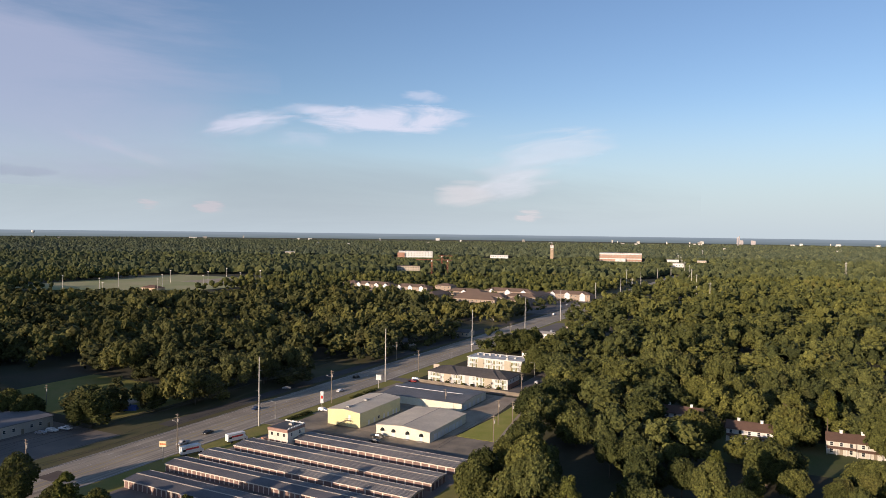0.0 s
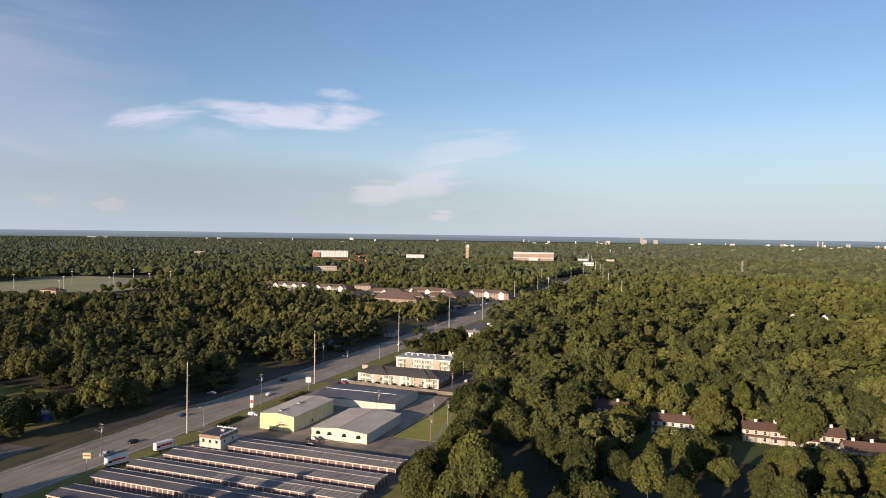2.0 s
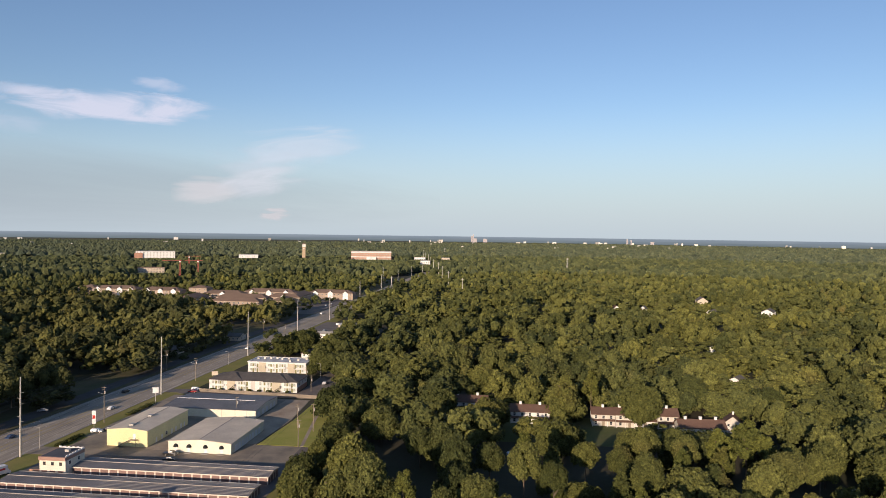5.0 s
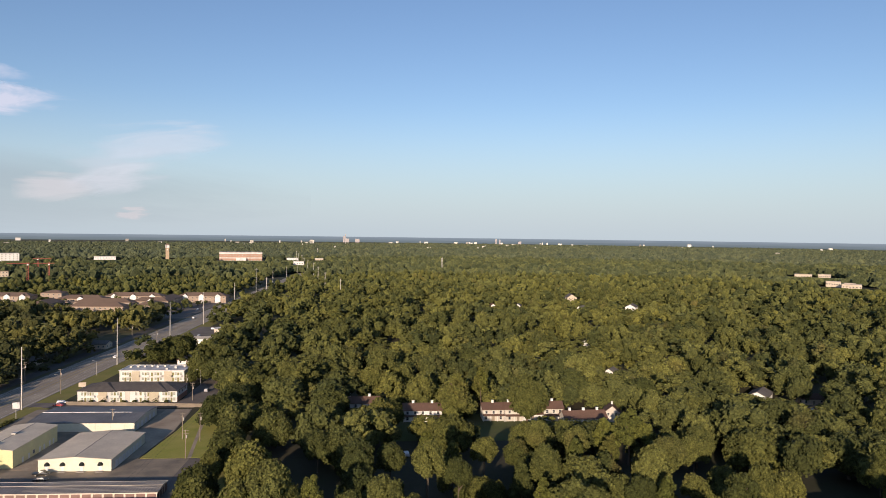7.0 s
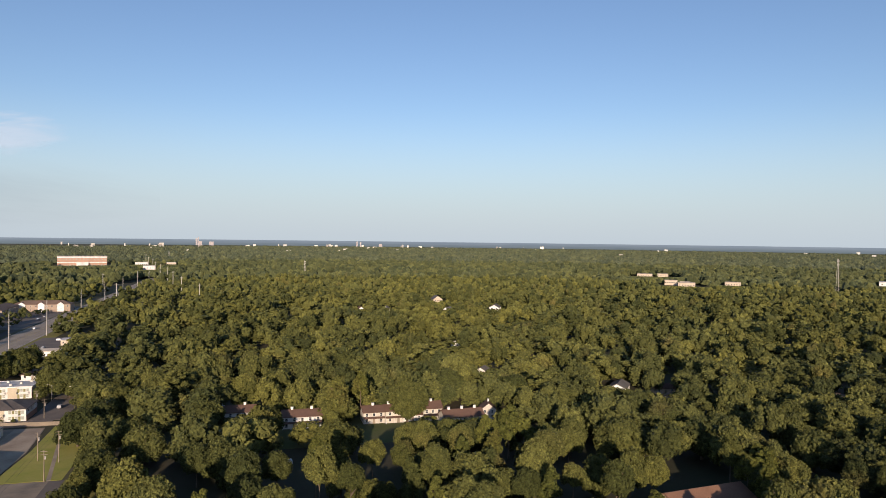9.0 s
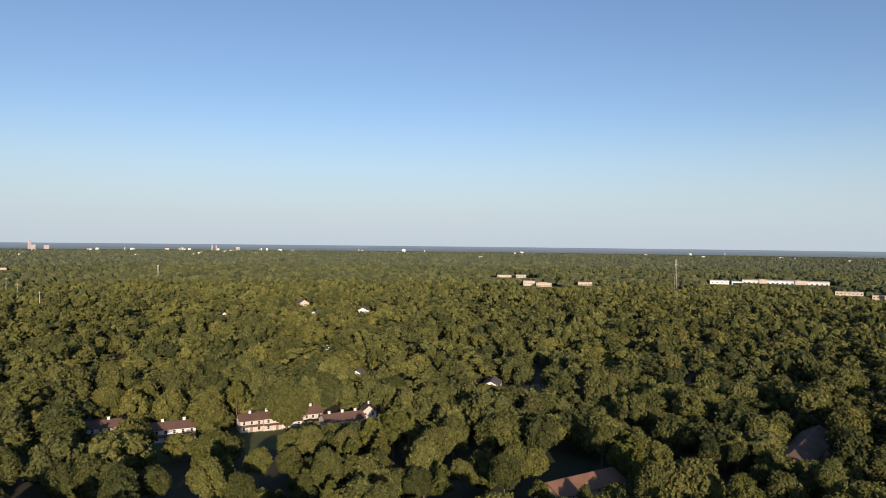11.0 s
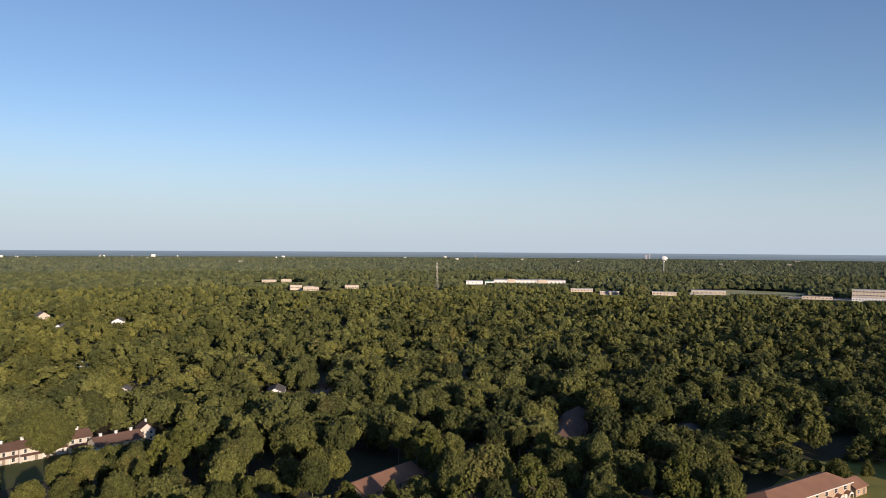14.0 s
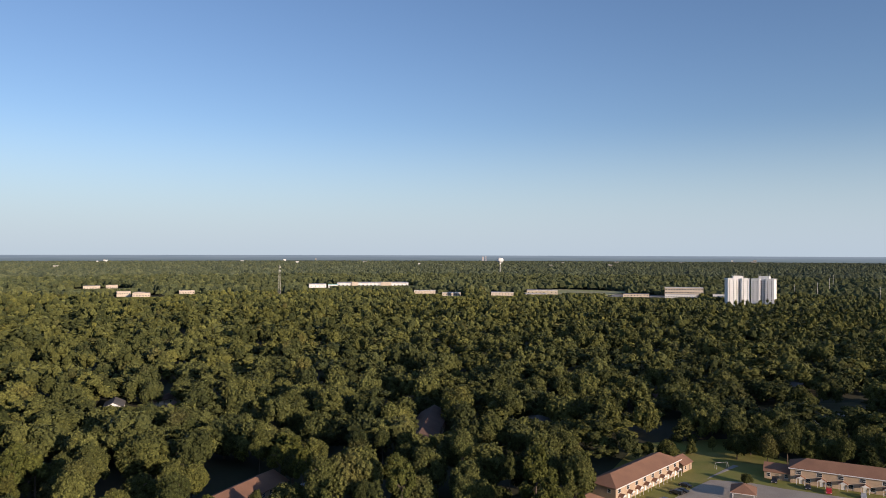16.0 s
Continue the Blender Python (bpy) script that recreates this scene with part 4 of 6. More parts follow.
def clock_tower():
    h = far_thing("clock_tower", "tall square brick campus bell tower with a pale belfry", "tower", 327, 2118, -8)
    part("shaft", Build().box(-4.6, 4.6, -4.6, 4.6, -2, 38), TANBRICK, h)
    cap = Build()
    for x in (-4.2, 4.2):
        for y in (-4.2, 4.2):
            cap.box(x - 0.9, x + 0.9, y - 0.9, y + 0.9, 38, 47)
    part("belfry", cap.box(-3.0, 3.0, -3.0, 3.0, 38, 47), TRIM, h)
    part("roof", hip_roof(9.6, 9.6, 47, 51, 0.5), TANSHINGLE, h)
    part("dial", Build().tube((0, -4.6, 33), (0, -4.85, 33), 1.8, n=20), WHITE, h)


clock_tower()
bk = block("brick_hall", "long red brick campus hall with a white upper band", "hall", 519, 2063, 118, 50, 27, surface("pinkish_brick", (0.48, 0.30, 0.22), (0.41, 0.25, 0.18), 0.85), WHITEROOF, 3, 14, band=4, win=(3.4, 2.6), pane=LIGHTPANE)
part("entrance", Build().box(-14, 14, -34, -25, -2, 12), TRIM, bk, "white entrance block")
part("lower_band", Build().box(-59.3, 59.3, -25.3, -25, 10, 12.5), TRIM, bk, "cream string course")
block("white_annex", "low white annex beside the brick hall", "hall", 655, 2010, 32, 25, 11, WHITE, WHITEROOF, 1, 6)
block("white_annex", "low pale annex among campus trees", "hall", 730, 1990, 24, 20, 10, BEIGE, WHITEROOF, 1, 5)
block("white_annex", "small bright hall among campus trees", "hall", 590, 1770, 26, 18, 11, WHITE, WHITEROOF, 1, 4)
hs = block("pale_hospital", "long pale hospital block with a brick wing", "hospital", -85, 2215, 105, 40, 21, WHITE, WHITEROOF, 4, 12, win=(3, 2.2), pane=LIGHTPANE)
part("brick_wing", Build().box(-56, -34, -24, -19.6, -2, 17), BRICK, hs)
block("campus_hall", "low tan campus hall with a pitched roof", "hall", -72, 1490, 48, 22, 10.5, BEIGE, TANSHINGLE, 2, 9)
block("white_annex", "long low bright hall in the wood", "hall", 183, 2290, 58, 25, 9, WHITE, WHITEROOF, 1, 8)
block("campus_hall", "brown-roofed hall in the wood", "hall", -240, 1500, 70, 25, 9, BEIGE, TANSHINGLE, 1, 10)
block("campus_hall", "pale hall in the wood", "hall", -330, 1560, 50, 25, 10, BEIGE, WHITEROOF, 1, 8)
block("orange_hall", "small orange-tan hall in the wood", "hall", -495, 2290, 30, 22, 12, TAN, WHITEROOF, 1, 4)
block("white_annex", "long grey-roofed shed in the wood", "hall", -520, 2160, 60, 20, 8, GALV, WHITEROOF)


CRANE = surface("dull_red_steel", (0.34, 0.09, 0.065), None, 0.7)


def crane(x, y, jib):
    h = far_thing("tower_crane", "red tower crane above the treetops", "crane", x, y, 0)
    m = Build()
    for sx in (-1, 1):
        for sy in (-1, 1):
            m.box(sx - 0.35, sx + 0.35, sy - 0.35, sy + 0.35, 0, 34)
    for k in range(12):
        m.box(-1.3, 1.3, -1.3, 1.3, k * 2.8, k * 2.8 + 0.5)
    part("mast", m, CRANE, h)
    part("jib", Build().box(min(jib, 0) - (8 if jib > 0 else 0), max(jib, 0) + (8 if jib < 0 else 0), -0.5, 0.5, 31.8, 32.8), CRANE, h)
    part("cab", Build().box(-1.2, 1.2, -2.4, -1.1, 29.5, 31.5), WHITE, h)


crane(-20, 1290, -28)
crane(9, 1290, -26)
crane(-2, 1500, 22)


def lattice_mast(x, y, H, w, label):
    h = far_thing("radio_mast", label, "mast", x, y)
    b = Build()
    for i in range(3):
        a = 2 * math.pi * i / 3
        b.tube((w * math.cos(a), w * math.sin(a), 0), (0.35 * w * math.cos(a), 0.35 * w * math.sin(a), H), 0.24, 0.18, 5)
    n = int(H / 3.2)
    for k in range(n):
        s0, s1 = w * (1 - 0.65 * k / n), w * (1 - 0.65 * (k + 1) / n)
        for i in range(3):
            a, c = 2 * math.pi * i / 3, 2 * math.pi * (i + 1) / 3
            b.tube((s0 * math.cos(a), s0 * math.sin(a), k * H / n), (s1 * math.cos(c), s1 * math.sin(c), (k + 1) * H / n), 0.13, n=4)
    part("lattice", b, GALV, h)
    ant = Build()
    for z in (H * 0.82, H * 0.93):
        for i in range(6):
            a = math.pi * i / 3
            ant.tube((1.6 * math.cos(a), 1.6 * math.sin(a), z - 1.2), (1.6 * math.cos(a), 1.6 * math.sin(a), z + 1.2), 0.22, n=5)
    part("antennas", ant, TRIM, h)


lattice_mast(738, 1292, 37, 2.6, "grey lattice radio mast above the wood")
lattice_mast(1285, 452, 60, 3.2, "tall grey lattice radio mast above the wood")
lattice_mast(900, 2450, 30, 1.6, "slim lattice mast far off in the wood")


def water_tower(x, y, H, R, label):
    h = far_thing("water_tower", label, "water tower", x, y)
    prof = [(0.01, H)] + [(R * math.sin(t), H - R * 0.75 * (1 - math.cos(t))) for t in (0.35, 0.8, 1.25, 1.57, 1.95, 2.4)] + [(R * 0.3, H - R * 1.45), (R * 0.22, H - R * 1.8)]
    part("tank", Build().lathe(prof[::-1], 20), WHITE, h)
    part("stem", Build().lathe([(R * 0.24, 0), (R * 0.13, 4), (R * 0.13, H - R * 1.7)], 14), GALV, h, "slender grey steel stem")


water_tower(2560, 18, 66, 13, "white water tower with a broad round tank")
water_tower(-2440, 4210, 62, 11, "white water tower far off beyond the wood")
water_tower(1150, 7100, 42, 20, "white water tower at the horizon")

TANROOF = surface("tan_roof", (0.62, 0.52, 0.41), None, 0.8)
# school, shops, playing field and towers to the east
for x, y, l, w in ((1195, 684, 30, 20), (1222, 702, 18, 16), (1245, 745, 24, 18), (1440, 925, 34, 22), (1478, 900, 24, 20), (1290, 640, 28, 20)):
    block("school_block", "low tan school block with a pale flat roof", "school", x, y, l, w, 8.5, BEIGE, TANROOF, 1, 6)
ml = block("shopping_hall", "long low white shopping hall", "shop", 1690, 340, 175, 50, 9, WHITE, WHITEROOF, 1, 18, band=3, win=(4, 3))
part("entrance", Build().box(-52, -36, -28, -25, -1, 12).box(20, 44, -28, -25, -1, 11), BEIGE, ml)
block("shopping_hall", "bright square shop hall", "shop", 1590, 455, 40, 30, 9, WHITE, WHITEROOF, 1, 4)
block("teal_roofed_shop", "small shop with a teal roof", "shop", 1600, 420, 22, 18, 8, WHITE, TEAL, 1, 3)
for x, y, l in ((1400, 180, 44), (1330, 120, 36), (1350, 20, 44), (1310, -45, 40)):
    block("roadside_shop", "low roadside shop with a pale roof", "shop", x, y, l, 18, 6, BEIGE, WHITEROOF, 1, 7)
block("yellow_school", "yellow school block at the playing field's edge", "school", 1400, -62, 62, 24, 8, TAN, WHITEROOF, 1, 8)
ofc = block("office_block", "four-storey tan office block with window bands", "office", 1335, -330, 70, 24, 18, BEIGE, WHITEROOF, 3, 14, win=(3.2, 1.8))
block("white_annex", "long low white wing in front of the office block", "office", 1290, -312, 56, 14, 7, WHITE, WHITEROOF, 1, 12)
block("roadside_shop", "low dark-roofed shop beside the playing field", "shop", 1330, -238, 48, 16, 6, BEIGE, DARKROOF, 1, 8)
slab("parking_lot", [(1290, -180), (1400, -205), (1400, -300), (1270, -290)], 0.5, PALE, "pale car park between the field and the office block", "pavement")
block("white_annex", "low white annex beside the office block", "office", 1290, -392, 40, 18, 8, WHITE, WHITEROOF, 1, 6)
block("white_annex", "long low bright shed far in the wood", "hall", 2540, -30, 60, 30, 10, WHITE, WHITEROOF)
slab("sports_field", [(1444.1, -21.6), (1355.9, -178.4), (1515.9, -268.4), (1604.1, -111.6)], 0.3, FIELD, "pale green playing field beyond the wood", "grass")



def tower_block(x, y, turn, lbl):
    """White tower of flats: two broad wall slabs with a recessed strip of balconies between."""
    h = far_thing("tower_block", lbl, "tower block", x, y, turn, "pair of tower blocks")
    h.scale = (0.93, 0.95, 1)
    H = 46
    part("core", Build().box(-17.6, 17.6, -6, 12, -2, H - 0.5), WHITE, h)
    slab_outline = [(-7.2, -5.9), (-7.2, -8.6), (-6.3, -9.8), (6.3, -9.8), (7.2, -8.6), (7.2, -5.9)]
    for px in (-10.9, 10.9):
        part("wall_slab", Build().prism([(px + a, b) for a, b in slab_outline], -2, H + 0.6), WHITE, h)
        for k in range(13):
            for s in (-3.6, 2.6):
                window(h, px + s, -9.8, 4.6 + k * 3.15, 1.3, 1.5, "s", None, WHITE)
    for k in range(13):
        for s in (-2.1, 1.7):
            window(h, s, -6.0, 4.6 + k * 3.15, 1.5, 1.7, "s", None, WHITE)
        part("balcony_ledge", shared("ledge", lambda: Build().box(-3.6, 3.6, -7.2, -6.0, -0.12, 0.12).mesh("balcony_ledge")), WHITE, h).location = (0, 0, 3.2 + k * 3.15)
    part("parapet", Build().box(-18.5, 18.5, 11, 12.5, H - 0.5, H + 0.6), TRIM, h)
    part("roof_hut", Build().box(-7, 9, -2, 8, H - 0.5, H + 4.2), WHITE, h)
    ant = Build()
    for i in range(6):
        ant.tube((-8 + i * 3.4, 0, H), (-8 + i * 3.4, 0, H + 7 + (i % 3)), 0.22, n=5)
    part("antennas", ant, GALV, h)


tower_block(1066, -341, facing(1066, -341) + 12, "white fourteen-storey tower of flats with a recessed window strip")
tower_block(1053, -376, facing(1053, -376) - 10, "white fourteen-storey tower of flats with roof antennas")

# distant town on the horizon
rng = random.Random(11)
for i in range(90):
    az = radians(rng.uniform(-30, 112) if i % 3 else rng.uniform(12, 50))
    d = rng.uniform(3600, 6900)
    L, H = rng.uniform(8, 52) * (d / 12000 + 0.15), rng.uniform(14, 19) + d * 0.0004
    block("distant_building", "pale building far off at the horizon", "building", d * math.sin(az), d * math.cos(az), L, 40, H, (GALV, CONCRETE, FLATWALL)[i % 3], GALV)
for az, d, L, H in ((22.62, 6900, 15, 60), (22.74, 6900, 8, 74), (22.9, 6900, 30, 34), (23.7, 6900, 40, 32), (34.9, 6200, 12, 50), (35.2, 6200, 10, 44), (36.8, 6200, 30, 32), (88.6, 6900, 16, 40), (88.85, 6900, 9, 46)):
    # Haze of distance is put into this grey.
    block("distant_high_rise", "pale high-rise far off at the horizon", "building", d * math.sin(radians(az)), d * math.cos(radians(az)), L, 20, H, surface("haze_toned_concrete", (0.46, 0.42, 0.42), None, 0.8), GALV)


# ---- poles and wires ----
def steel_pole(a, b, H=30.0, group="tall steel power poles"):
    h = thing("power_pole", "tall slender grey steel power pole with insulator arms", "power pole", at_site(a, b), group)
    part("pole", Build().tube((0, 0, 0), (0, 0, H), 0.42, 0.2, 10), GALV, h)
    for k, z in enumerate((H * 0.80, H * 0.73, H * 0.66, H * 0.5, H * 0.44)):
        s = -1 if k % 2 else 1
        part("insulator", Build().tube((0, 0, z), (s * 1.3, 0, z + 0.2), 0.09, 0.06, 6), GALV, h)
    return h


pole_bs = [40.0, 234.2, 337.6, 454.0, 561.0, 655.0, 782.0, 905.0]
for b in pole_bs:
    steel_pole(-207.2 if b < 600 else -206.0, b)
for b in (1030, 1160, 1290):
    steel_pole(-206, b)


def wood_pole(a, b, H, label, lamp_arm=True, turn=0.0):
    h = thing("utility_pole", label, "utility pole", at_site(a, b, 0, turn), "wooden utility poles")
    part("pole", Build().tube((0, 0, 0), (0, 0, H), 0.2, 0.13, 8), WOOD, h)
    for z in (H - 0.4, H - 1.5):
        part("crossarm", Build().box(-1.1, 1.1, -0.06, 0.06, z - 0.07, z + 0.07), WOOD, h)
    part("transformer", Build().tube((0.42, 0, H - 3.2), (0.42, 0, H - 2.0), 0.28, n=10), GALV, h)
    if lamp_arm:
        part("lamp_arm", Build().tube((0, 0, H - 3.4), (-2.4, 0, H - 2.8), 0.05, n=5).box(-2.9, -2.3, -0.14, 0.14, -2.9 + H, -2.72 + H), GALV, h)


for a, b, H, l in ((-211.5, 193.5, 14, True), (-204.5, 283.0, 16.0, True), (-205, 372.0, 13, True), (-236.0, 150.0, 12, False), (-262, 300, 12, False), (-236, 398, 12, True), (-118, 287.5, 11, False), (-110, 284.0, 12, False),
                (-140.5, 372, 10, False), (-133, 356, 9, False), (-318, 212, 10, False), (-204, 520, 13, True), (-236, 560, 12, True), (-152, 303, 9, False), (-109.5, 262.0, 11, False)):
    wood_pole(a, b, H, "weathered wooden utility pole", l)


def street_lamp(a, b):
    h = thing("street_lamp", "slim grey street lamp beside the verge", "street lamp", at_site(a, b), "street lamps")
    part("pole", Build().tube((0, 0, 0), (0, 0, 8.5), 0.11, 0.07, 8), GALV, h)
    part("lamp_head", Build().tube((0, 0, 8.4), (-1.8, 0, 8.7), 0.05, n=6).box(-2.4, -1.7, -0.15, 0.15, 8.62, 8.8), GALV, h)


for a, b in ((-206.2, 243.5), (-206.2, 420), (-138.5, 392), (-126.5, 385)):
    street_lamp(a, b)


def wires(a, bs, zs, sag, label):
    cu = bpy.data.curves.new("power_line", "CURVE")
    cu.dimensions, cu.bevel_depth, cu.bevel_resolution = "3D", 0.035, 0
    for z, off in zs:
        sp = cu.splines.new("POLY")
        pts = []
        for b0, b1 in zip(bs, bs[1:]):
            for k in range(10):
                t = k / 10
                pts.append((*ab(a + off, b0 + (b1 - b0) * t), z - 4 * sag * t * (1 - t), 1))
        pts.append((*ab(a + off, bs[-1]), z, 1))
        sp.points.add(len(pts) - 1)
        for p, q in zip(sp.points, pts):
            p.co = q
    ob = new("power_line", cu)
    cu.materials.append(WIRE)
    return tagged(ob, label, "power line")


wires(-207.2, pole_bs, [(24.2, 1.3), (22.1, -1.3), (20.0, 1.3), (15.2, -1.3), (13.4, 1.3)], 1.8, "thin dark power lines strung between the steel poles")
wires(-236, [100, 150, 300, 398, 560, 640], [(11.4, 1.0), (11.4, -1.0), (10.2, 0.8)], 1.2, "thin dark wires along the wood's edge")
wires(-206, [130, 193.5, 283, 372, 520], [(12.6, 0.9), (12.6, -0.9), (11, 0.6)], 1.0, "thin dark wires between wooden poles")
wires(-112, [150, 262, 286], [(10.4, 0.8), (10.4, -0.8)], 0.8, "thin dark wires behind the storage rows")


def far_pole(x, y, H):
    h = far_thing("power_pole", "tall pale power pole above the treetops", "power pole", x, y, 0, "far power poles")
    part("pole", Build().tube((0, 0, 0), (0, 0, H), 0.55, 0.35, 8), GALV, h)
    part("crossarm", Build().box(-2.2, 2.2, -0.15, 0.15, H - 2.2, H - 1.8), GALV, h)


for x, y, H in ((1190, -478, 33), (1245, -540, 34), (1120, -582, 32), (1420, -640, 36), (1600, -730, 36), (330, 870, 26), (360, 1000, 28), (395, 1120, 30), (440, 1260, 30), (480, 1400, 30), (515, 1520, 30), (560, 1660, 32), (600, 1800, 32), (650, 1960, 34), (250, 930, 26), (300, 1150, 27)):
    far_pole(x, y, H)


def field_light(a, b):
    h = thing("floodlight_mast", "slim floodlight mast at the sports field", "floodlight", at_site(a, b), "sports field floodlights")
    part("pole", Build().tube((0, 0, 0), (0, 0, 19), 0.35, 0.22, 7), GALV, h)
    part("lamp_bank", Build().box(-1.5, 1.5, -0.25, 0.25, 18.6, 19.7), GALV, h)


for a, b in ((-880, 610), (-872, 690), (-868, 780), (-800, 605), (-795, 700), (-735, 640), (-738, 720), (-745, 800), (-800, 790), (-840, 870), (-760, 860), (-735, 560)):
    field_light(a, b)
house("field_house", "small brown field house at the sports ground", "house", at_site(-772, 664), 26, 16, 5, 8, TANBRICK, REDSHINGLE, 1, True)
house("field_house", "long red-roofed stand at the sports ground", "house", at_site(-742, 845), 20, 9, 3.5, 5, WHITE, RED, 1)


# ---- signs, fence ----
def sign(a, b, H, w, h_, mat, label, stripe=None):
    t = thing("road_sign", label, "sign", at_site(a, b, 0, 20))
    part("post", Build().tube((0, 0, 0), (0, 0, H - h_), 0.14, n=8), GALV, t)
    s = part("board", Build().box(-w / 2, w / 2, -0.18, 0.18, H - h_, H), mat, t)
    if stripe:
        part("stripe", Build().box(-w / 2 + 0.2, w / 2 - 0.2, -0.2, -0.181, H - h_ * 0.62, H - h_ * 0.36), stripe, s)


sign(-205.6, 181.5, 7.4, 2.7, 2.0, SIGNY, "cream-yellow board sign with an orange mark on a post", ORANGE)
sign(-203.5, 274.0, 7.6, 1.5, 5.6, WHITE, "tall white sign with a red band beside the yard", RED)
sign(-201.7, 321.8, 7.4, 2.8, 2.9, WHITE, "square white sign on a post beside the road")
sign(-199.5, 385.0, 3.2, 3.6, 2.4, BEIGE, "low cream sign board beside the apartment lawn")


def fence(a0, b0, a1, b1, H, label):
    L = math.hypot(a1 - a0, b1 - b0)
    f = thing("wooden_fence", label, "fence", at_site(a0, b0, 0, math.degrees(math.atan2(b1 - b0, a1 - a0))))
    post = shared(("fpost", H), lambda: Build().box(-0.08, 0.08, 0.02, 0.16, 0, H + 0.1).mesh("post"))
    n = int(L / 0.55)
    board = shared(("board", H), lambda: Build().box(-0.26, 0.26, -0.03, 0.02, 0.05, H).mesh("slat"))
    for i in range(n):
        part("slat", board, WOOD, f).location = ((i + 0.5) * L / n, 0, 0)
    for i in range(int(L / 3) + 1):
        part("post", post, WOOD, f).location = (i * 3, 0, 0)


fence(-191, 347, -121.5, 341.2, 1.8, "weathered grey-brown board fence behind the warehouses")


# ---- vehicles ----
def car_meshes(kind):
    L, W = {"sedan": (4.6, 1.8), "suv": (4.7, 1.9), "pickup": (5.6, 1.95)}[kind]
    prof = {"sedan": [(-2.3, 0.35), (-2.3, 0.85), (-1.4, 0.95), (-0.75, 1.42), (0.75, 1.45), (1.5, 0.98), (2.2, 0.85), (2.3, 0.35)],
            "suv": [(-2.35, 0.4), (-2.35, 1.05), (-2.1, 1.7), (0.6, 1.72), (1.3, 1.08), (2.25, 0.95), (2.35, 0.4)],
            "pickup": [(-2.8, 0.5), (-2.8, 1.08), (-0.6, 1.1), (-0.5, 1.75), (0.9, 1.78), (1.5, 1.15), (2.7, 1.02), (2.8, 0.5)]}[kind]
    n = len(prof)
    body = Build()
    ins = [0.0 if z < 1.12 else 0.16 for _, z in prof]
    vs = [(x, -W / 2 + d, z) for (x, z), d in zip(prof, ins)] + [(x, W / 2 - d, z) for (x, z), d in zip(prof, ins)]
    body.add(vs, [tuple(range(n)), tuple(range(n, 2 * n))[::-1]] + [((i + 1) % n, i, n + i, n + (i + 1) % n) for i in range(n)])
    x0, x1 = {"sedan": (-1.2, 1.2), "suv": (-2.0, 0.9), "pickup": (-0.42, 1.1)}[kind]
    top = {"sedan": 1.36, "suv": 1.6, "pickup": 1.66}[kind]
    wind = Build()
    for s in (-1, 1):
        y = s * (W / 2 - 0.05)
        wind.add([(x0 + 0.2, y - s * 0.10, top), (x1 - 0.35, y - s * 0.10, top), (x1, y + s * 0.06, 1.02), (x0, y + s * 0.06, 1.02)], [(0, 1, 2, 3)])
    wheel = Build().tube((0, -0.11, 0.33), (0, 0.11, 0.33), 0.33, n=14)
    rim = Build().tube((0, -0.125, 0.33), (0, 0.125, 0.33), 0.19, n=10)
    lamp_b = Build().box(L / 2 - 0.06, L / 2 + 0.02, -W / 2 + 0.1, -W / 2 + 0.45, 0.62, 0.78)
    lamp_c = Build().box(L / 2 - 0.06, L / 2 + 0.02, W / 2 - 0.45, W / 2 - 0.1, 0.62, 0.78)
    return body, wind, wheel.mesh("tyre"), rim.mesh("rim"), lamp_b, lamp_c, L, W


def vehicle(kind, paint, label, m):
    def make():
        body, wind, wheel, rim, l1, l2, L, W = car_meshes(kind)
        return body, wind.mesh("side_windows"), wheel, rim, l1.mesh("headlight"), l2.mesh("headlight"), L, W
    body, wind, wheel, rim, l1, l2, L, W = shared(("car", kind), make)
    c = thing("car" if kind != "pickup" else "pickup_truck", label, "car", m)
    part("body", body.mesh("body"), paint, c)
    part("side_windows", wind, PANE, c)
    for x in (-L * 0.3, L * 0.3):
        for y in (-W / 2 + 0.08, W / 2 - 0.08):
            w = part("tyre", wheel, RUBBER, c)
            w.location = (x, y, 0)
            part("rim", rim, GALV, w)
    part("headlight", l1, TRIM, c)
    part("headlight", l2, TRIM, c)
    return c


